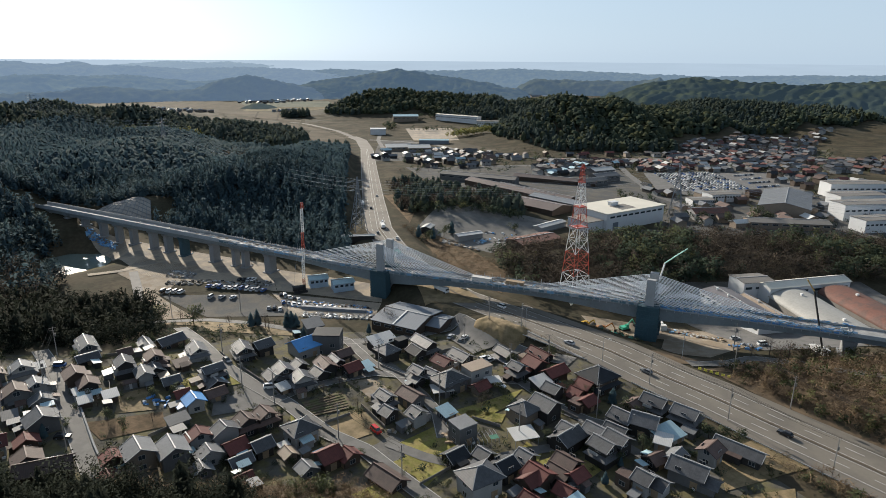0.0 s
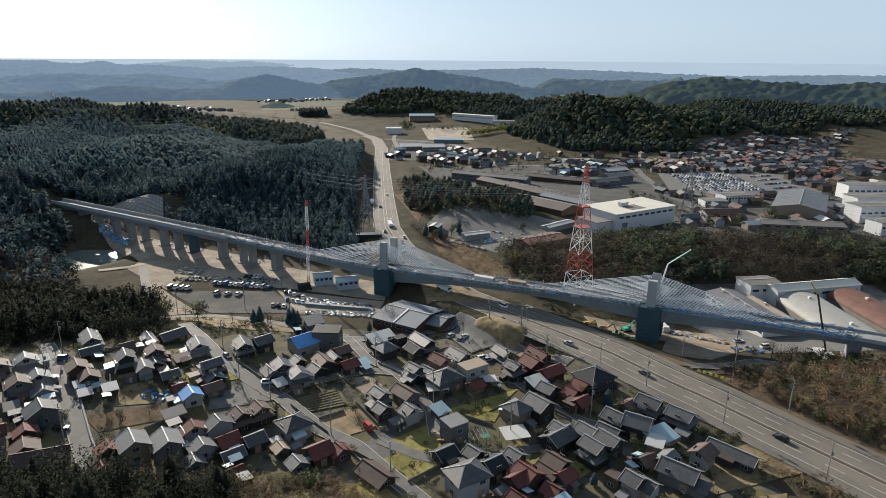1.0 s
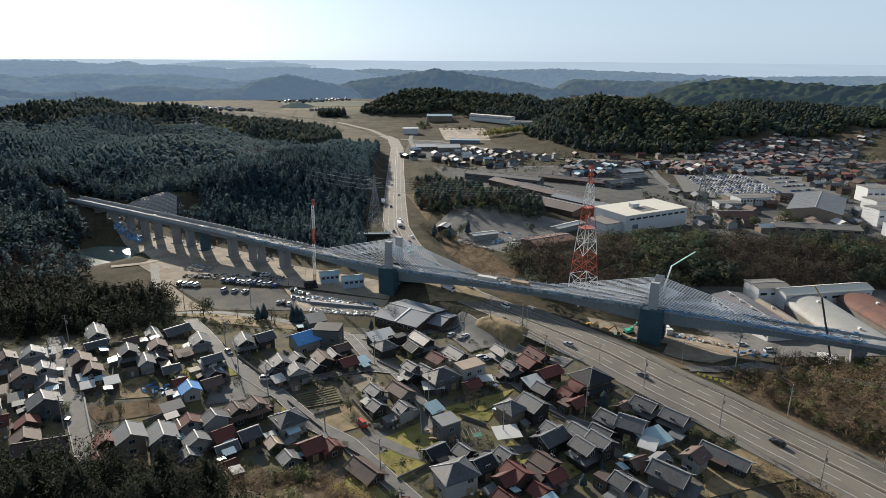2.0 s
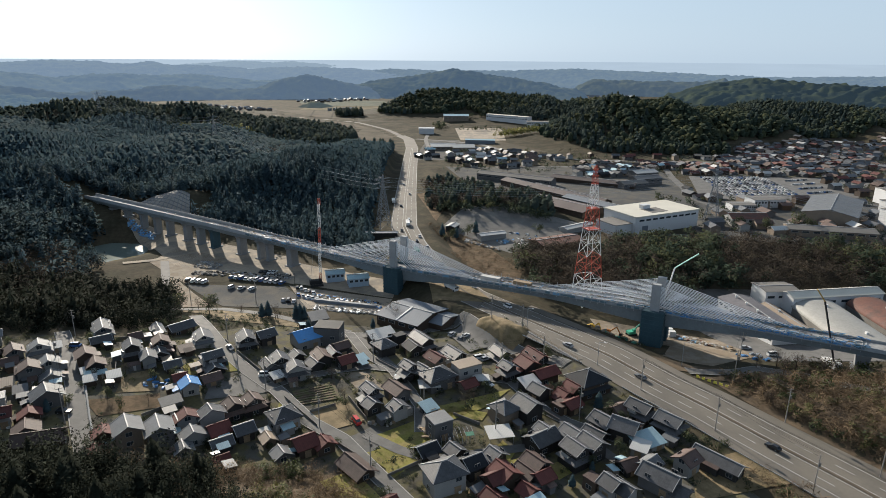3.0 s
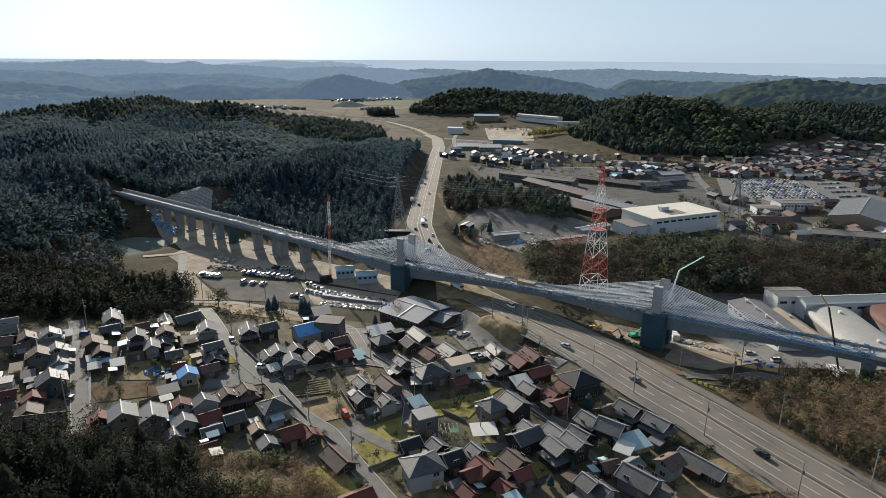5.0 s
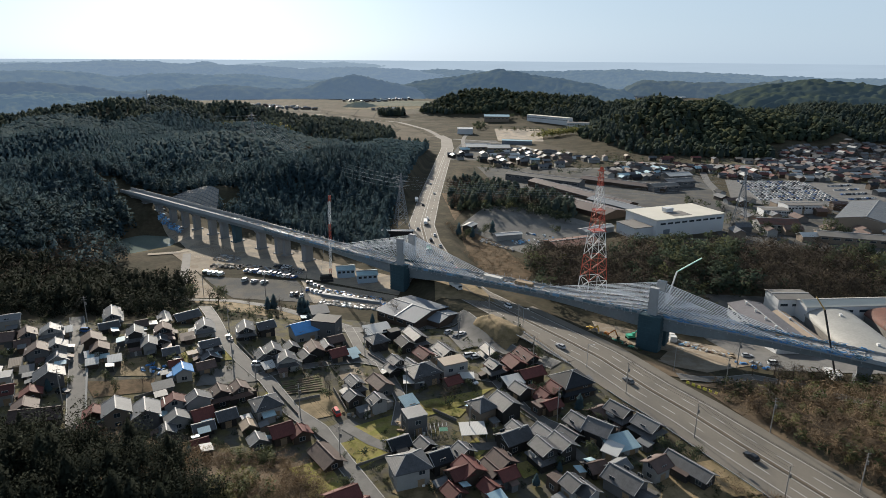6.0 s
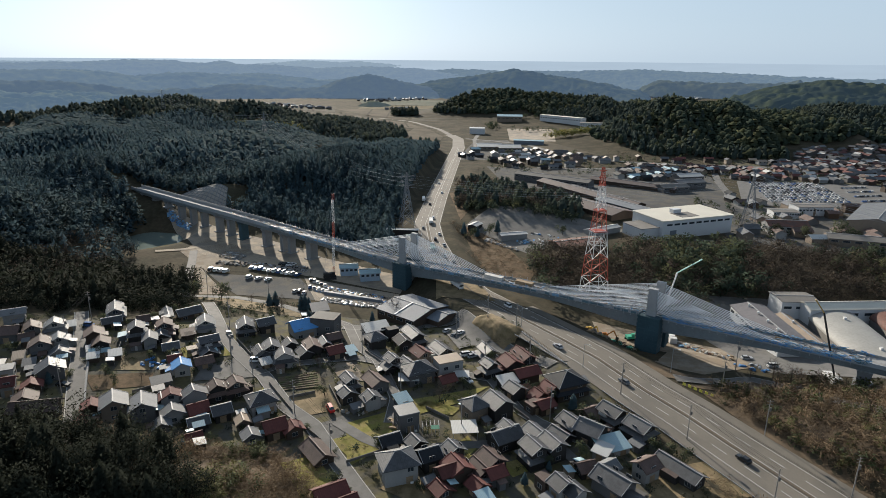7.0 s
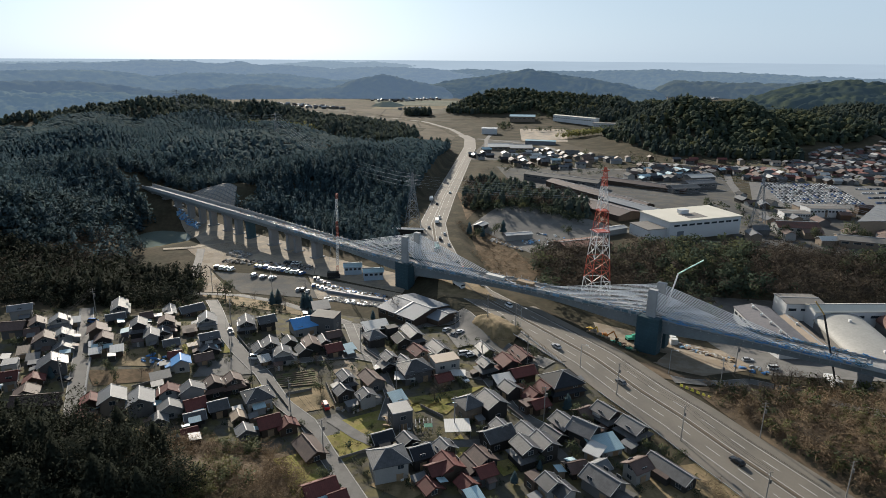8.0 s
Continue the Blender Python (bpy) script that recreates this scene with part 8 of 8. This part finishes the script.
faced_slope([(-160, 388), (-122, 369), (-122, 378), (-156, 398)], 5, 11, "lower cutting faced with a concrete grid")

# ---- bridge works: sheets, formwork and stores on the deck ----
yard = random.Random(5)
M_BLUE2 = mat("faded_blue_sheet", (0.17, 0.33, 0.50), 0.7, 0.3, 0.5, 3.0, 0.2)
M_TEAL = mat("teal_edge_net", (0.10, 0.17, 0.21), 0.8, 0.35, 0.4, 2.5, 0.2)
M_STORE = mat("dusty_white_store", (0.44, 0.43, 0.41), 0.7, 0.2, 0.4, 2.0, 0.1)
for x in np.arange(93, 150, 2.2):
    p, q = deck_at(x) - ACROSS * 0.25, deck_at(x + yard.uniform(1.2, 2.6)) - ACROSS * 0.25
    z0, h0, h1 = yard.uniform(-0.3, 0.2), yard.uniform(0.3, 0.9), yard.uniform(0.3, 0.9)
    part("edge_sheet", Shape().loft([[v + Vector((0, 0, z0)), v + ACROSS * 0.15 + Vector((0, 0, z0)), v + ACROSS * 0.1 + Vector((0, 0, z0 + h)), v + Vector((0, 0, z0 + h * 0.9))] for v, h in ((p, h0), ((p + q) / 2 + Vector((0, 0, yard.uniform(-0.2, 0.2))), (h0 + h1) * 0.35), (q, h1))]), yard.choice((M_BLUE, M_BLUE2)), bridge, "blue edge sheet")
for x0, x1 in ((-110, -24), (-14, 86)):
    for x in np.arange(x0, x1, 3.0):
        if yard.random() < 0.8:
            p, q = deck_at(x) - ACROSS * 0.3, deck_at(x + yard.uniform(1.8, 2.9)) - ACROSS * 0.3
            part("edge_net", Shape().beam(p + Vector((0, 0, 0.15)), q + Vector((0, 0, 0.15)), 0.12, yard.uniform(0.3, 1.1)), yard.choice((M_TEAL, M_TEAL, M_BLUE2)), bridge, "faded teal edge netting")
# blue sheets and netting ruffled along both edges
fringe = Shape()
for _ in range(1300):
    x = yard.uniform(93, 152) if yard.random() < 0.62 else yard.uniform(-110, 88)
    u = yard.choice((yard.uniform(-0.5, 1.0), yard.uniform(-0.5, 1.8), WIDE - 0.3 + yard.uniform(-0.8, 0.5)))
    p = deck_at(x) + ACROSS * u + Vector((0, 0, yard.uniform(0.0, 1.3)))
    d = ALONG * yard.uniform(0.2, 1.0) + Vector((0, 0, yard.uniform(-0.25, 0.25)))
    fringe.beam(p - d, p + d, yard.uniform(0.04, 0.22), yard.uniform(0.04, 0.3), yard.choice((0, 1, 1, 2, 2, 3)))
tagged(part("edge_sheeting", fringe, [M_BLUE, M_BLUE2, M_TEAL, M_STEEL]), "ruffled blue sheets and netting along the deck edges", "sheeting", kind="stuff")
for x in np.arange(-105, 150, 2.6):
    p = deck_at(x) - ACROSS * 0.9
    part("edge_bracket", Shape().beam(p + Vector((0, 0, -1.0)), p + Vector((0, 0, 1.3)), 0.07).beam(p + Vector((0, 0, -0.9)), p + ACROSS * 0.9 + Vector((0, 0, -0.9)), 0.08), M_STEEL, bridge)
DECK_STUFF = [M_STORE, M_STORE, M_DECK, M_TIMBER, M_DECK, M_STORE, M_DECK, M_STEEL]
for _ in range(80):
    x, u = yard.uniform(-150, 150), yard.uniform(1.2, WIDE - 1.5)
    if min(abs(x - PYLONS[0]), abs(x - PYLONS[1])) < 4:
        continue
    p = deck_at(x) + ACROSS * u + Vector((0, 0, 0.06))
    l, w, h = yard.uniform(0.6, 3.0), yard.uniform(0.2, 0.7), yard.uniform(0.12, 0.5)
    ob = part("building_material", Shape().box(-l / 2, -w / 2, 0.02, l / 2, w / 2, h).box(-l / 2 + 0.1, -w / 2 + 0.1, h + 0.02, l / 2 - 0.3, w / 2 - 0.1, h + 0.15), yard.choice(DECK_STUFF), at=pose(p.x, p.y, p.z, 0, 0, -27 + yard.uniform(-8, 8)))
    tagged(ob, "stack of building material lying on the bridge deck", "building material", "stores on the deck")
bits = Shape()
for _ in range(900):
    x, u = yard.uniform(-150, 152), yard.uniform(0.8, WIDE - 0.8)
    if min(abs(x - PYLONS[0]), abs(x - PYLONS[1])) < 3:
        continue
    p, a = deck_at(x) + ACROSS * u + Vector((0, 0, 0.1)), radians(-27.2) + yard.choice((0, 0, 0, 0, 1.57)) + yard.uniform(-0.08, 0.08)
    d = Vector((math.cos(a), math.sin(a), 0)) * yard.uniform(0.4, 4.2)
    h = yard.uniform(0.05, 0.3)
    bits.beam(p - d / 2 + Vector((0, 0, h / 2)), p + d / 2 + Vector((0, 0, h / 2)), yard.uniform(0.05, 0.3), h, yard.choice((0, 0, 4, 1, 2, 4, 5, 5, 5, 5, 3)))
ob = part("site_clutter", bits, [M_STORE, M_STEEL, M_TIMBER, M_BLUE2, M_DCONC, M_DECK])
tagged(ob, "loose formwork, pipes and boards strewn over the deck", "site clutter", kind="stuff")
for x, L, m, lab in ((24, 9, M_STORE, "long white steel box lying on the deck"), (38, 8, M_TIMBER, "brown stack of rusty plates on the deck"), (78, 6, M_STORE, "white site container on the deck")):
    p = deck_at(x) + ACROSS * WIDE * 0.5
    tagged(part("container", Shape().box(-L / 2, -1.2, 0.02, L / 2, 1.2, 1.6).box(-L / 2 - 0.1, -1.3, 1.6, L / 2 + 0.1, 1.3, 1.75), m, at=pose(p.x, p.y, p.z, 0, 0, -27)), lab, "container")

# ---- stores and heaps on the ground ----
def heap(x0, x1, y0, y1, n, mats, label, big=1.6, slant=0.0, loose=False):
    all_of = Shape()
    for _ in range(n):
        x, y = yard.uniform(x0, x1), yard.uniform(y0, y1)
        y += slant * (x - x0)
        l, w, h = yard.uniform(0.6, 2.6 * big), yard.uniform(0.5, 1.2 * big), yard.uniform(0.3, 0.9 * big)
        sh = Shape().loft([[Vector((-l / 2, s * w / 2 * 0.9, 0)), Vector((-l / 2 * 0.8, s * w / 2 * 0.8, h * 0.8)), Vector((0, s * w * 0.4, h)), Vector((l / 2 * 0.85, s * w * 0.38, h * 0.7)), Vector((l / 2, s * w * 0.45, 0))] for s in (-1, -0.4, 0.5, 1)])
        m = pose(x, y, gz(x, y) + 0.05, 0, 0, yard.uniform(0, 180))
        if loose:
            all_of.add([m @ Vector(v) for v in sh.v], sh.f, yard.randrange(len(mats)))
        else:
            tagged(part("stored_material", sh, yard.choice(mats), at=m), label, "stored material", "stores on the ground")
    if loose:
        tagged(part("rubble", all_of, mats), label, "rubble", kind="stuff")


heap(-62, -24, 276, 285, 220, [M_STEEL, M_STEEL, M_DCONC, M_DARK, M_BLUE, M_TIMBER], "piles of scaffold parts and steel in the yard", 0.9, -0.28, True)
heap(-54, -22, 262, 268, 220, [M_DCONC, M_CONC, M_STEEL, M_GRIDC], "grey rubble and stored parts in the yard", 0.9, -0.15, True)
heap(-92, -76, 303, 311, 110, [M_STEEL, M_DARK, M_DCONC], "dark stacks of scaffold parts on the sand", 0.8, 0.0, True)
heap(-130, -112, 306, 312, 70, [M_DCONC, M_CONC, M_DARK], "grey rubble heap on the sandy ground", 1.0, 0.0, True)
heap(102, 120, 243, 250, 80, [M_SAND, M_STORE, M_TIMBER, M_SAND, M_RUST, M_STORE, M_BLUE2], "heap of bagged soil and timber in the yard", 1.3, -0.95)
heap(104, 118, 242, 247, 160, [M_SAND, M_STORE, M_SOIL, M_TIMBER], "mixed rubble and bags in the yard", 1.0, -0.95, True)
heap(118, 128, 216, 224, 14, [M_BLUE, M_STEEL, M_TIMBER], "blue and grey scrap in the yard", 1.2)
heap(66, 84, 236, 246, 40, [M_TIMBER, M_RUST, M_SAND, M_GREEN, M_DARK], "site plant and stores beside the highway", 1.4, -0.5)
heap(13, 33, 374, 380, 150, [M_SAND, M_CONC, M_TIMBER, M_STORE], "pale heap of logs and rubble", 1.1, -0.85, True)
heap(32, 41, 372, 379, 14, [M_BLUE2, M_STORE], "loads under pale blue sheets in the timber yard", 1.3)
heap(40, 60, 372, 392, 20, [M_DCONC, M_WHITE, M_BLUE], "stored goods in the timber yard", 1.3)
heap(-134, -120, 318, 327, 170, [M_CONC, M_DCONC, M_SAND, M_SAND, M_STORE], "pale rubble and soil heaps on the sandy ground", 1.3, -0.2, True)
heap(-112, -92, 309, 314, 60, [M_DCONC, M_TIMBER, M_STEEL, M_DARK], "stored timber and steel on the sandy ground", 1.0, -0.3, True)
heap(-206, -184, 384, 389, 220, [M_BLUE2, M_BLUE2, M_DCONC, M_BLUE], "crumpled blue sheeting on the bank beside the pond", 1.2, -0.5, True)
tagged(part("sheeted_load", Shape().loft([[Vector((x, y - 1.3, gz(x, y))), Vector((x, y - 0.9, gz(x, y) + 1.5)), Vector((x, y + 0.9, gz(x, y) + 1.5)), Vector((x, y + 1.3, gz(x, y)))] for x, y in [(-56 + i * 2.5, 273.5 - i * 0.55) for i in range(13)]]), M_SLATE), "long stack of pipes under a blue-grey sheet", "pipe stack")
for x, y, t, m, lab in ((73, 240, -30, mat("orange_plant_paint", (0.55, 0.20, 0.04), 0.5, 0.1, 0.5, 2.0, 0.0), "orange excavator at work beside the highway"), (84, 244, 20, mat("green_plant_paint", (0.06, 0.42, 0.28), 0.5, 0.1, 0.5, 2.0, 0.0), "green excavator under the bridge"), (68, 246, -60, mat("yellow_plant_paint", (0.60, 0.38, 0.06), 0.5, 0.1, 0.5, 2.0, 0.0), "yellow excavator beside the highway")):
    ex = thing("excavator", pose(x, y, gz(x, y) + 0.1, 0, 0, t), lab, "excavator", "excavators")
    for s in (-1.3, 0.8):
        part("track", Shape().box(-2, s, 0, 2, s + 0.5, 0.9), M_DARK, ex)
    part("cab", Shape().box(-1.9, -1.2, 0.95, 1.2, 1.2, 2.0).box(0, -1.2, 2.0, 1.2, -0.1, 3.0), m, ex)
    part("boom", Shape().beam((1.0, 0.3, 1.8), (3.8, 0.3, 4.4), 0.45), m, ex)
    part("arm", Shape().beam((3.8, 0.3, 4.4), (5.4, 0.3, 1.8), 0.35), m, ex)
    part("bucket", Shape().box(5.0, -0.2, 0.9, 5.9, 0.8, 1.9), M_DARK, ex)
for i in range(6):
    x, y = 95.2 + i * 1.5, 197.6 - i * 1.2
    tagged(part("barrier", Shape().box(-0.55, -0.12, 0, 0.55, 0.12, 0.3).box(-0.5, -0.06, 0.3, 0.5, 0.06, 0.9), mat("yellow_barrier", (0.72, 0.62, 0.10), 0.6, 0.1, 0.5, 2.0, 0.0) if i == 0 else bpy.data.materials["yellow_barrier"], at=pose(x, y, gz(x, y) + 0.05, 0, 0, -42)), "yellow and white road barrier", "barrier", "road barriers")
carport(26.5, 158.0, 14, 7.5, 6.5, 2.9, "w")
carport(4.5, 184.5, 12, 7, 5.5, 2.7, "w")
carport(21.5, 189.5, 8, 5.5, 4.2, 2.8, "w")
# greenhouse frames and sheet
gh = thing("greenhouse", pose(14.5, 157.5, gz(14.5, 157.5), 0, 0, 14), "skeletal greenhouse frame with scraps of green net", "greenhouse")
for i in range(9):
    part("hoop", Shape().beam((-5 + i * 1.2, -3, 0), (-5 + i * 1.2, -2.4, 2.2), 0.07).beam((-5 + i * 1.2, -2.4, 2.2), (-5 + i * 1.2, 2.4, 2.2), 0.07).beam((-5 + i * 1.2, 2.4, 2.2), (-5 + i * 1.2, 3, 0), 0.07), M_STEEL, gh)
part("net", Shape().slab([(2.2, -2.4, 2.32), (4.6, -2.4, 2.32), (4.6, -0.4, 2.32), (2.2, -0.4, 2.32)], 0.04), mat("green_net", (0.05, 0.16, 0.11), 0.9, 0.3, 0.6, 2.0, 0.1), gh)
heap(-86, -79, 174, 180, 14, [M_BLUE, M_BLUE, M_WHITE], "blue sheet and white pots in a garden", 1.0)
heap(-14, -4, 163, 166, 10, [M_TIMBER, M_GRIDC], "stacked boards in a garden", 1.0)
heap(4, 10, 157, 163, 18, [M_TIMBER, M_SAND], "stacked planks and poles in a garden", 1.1)
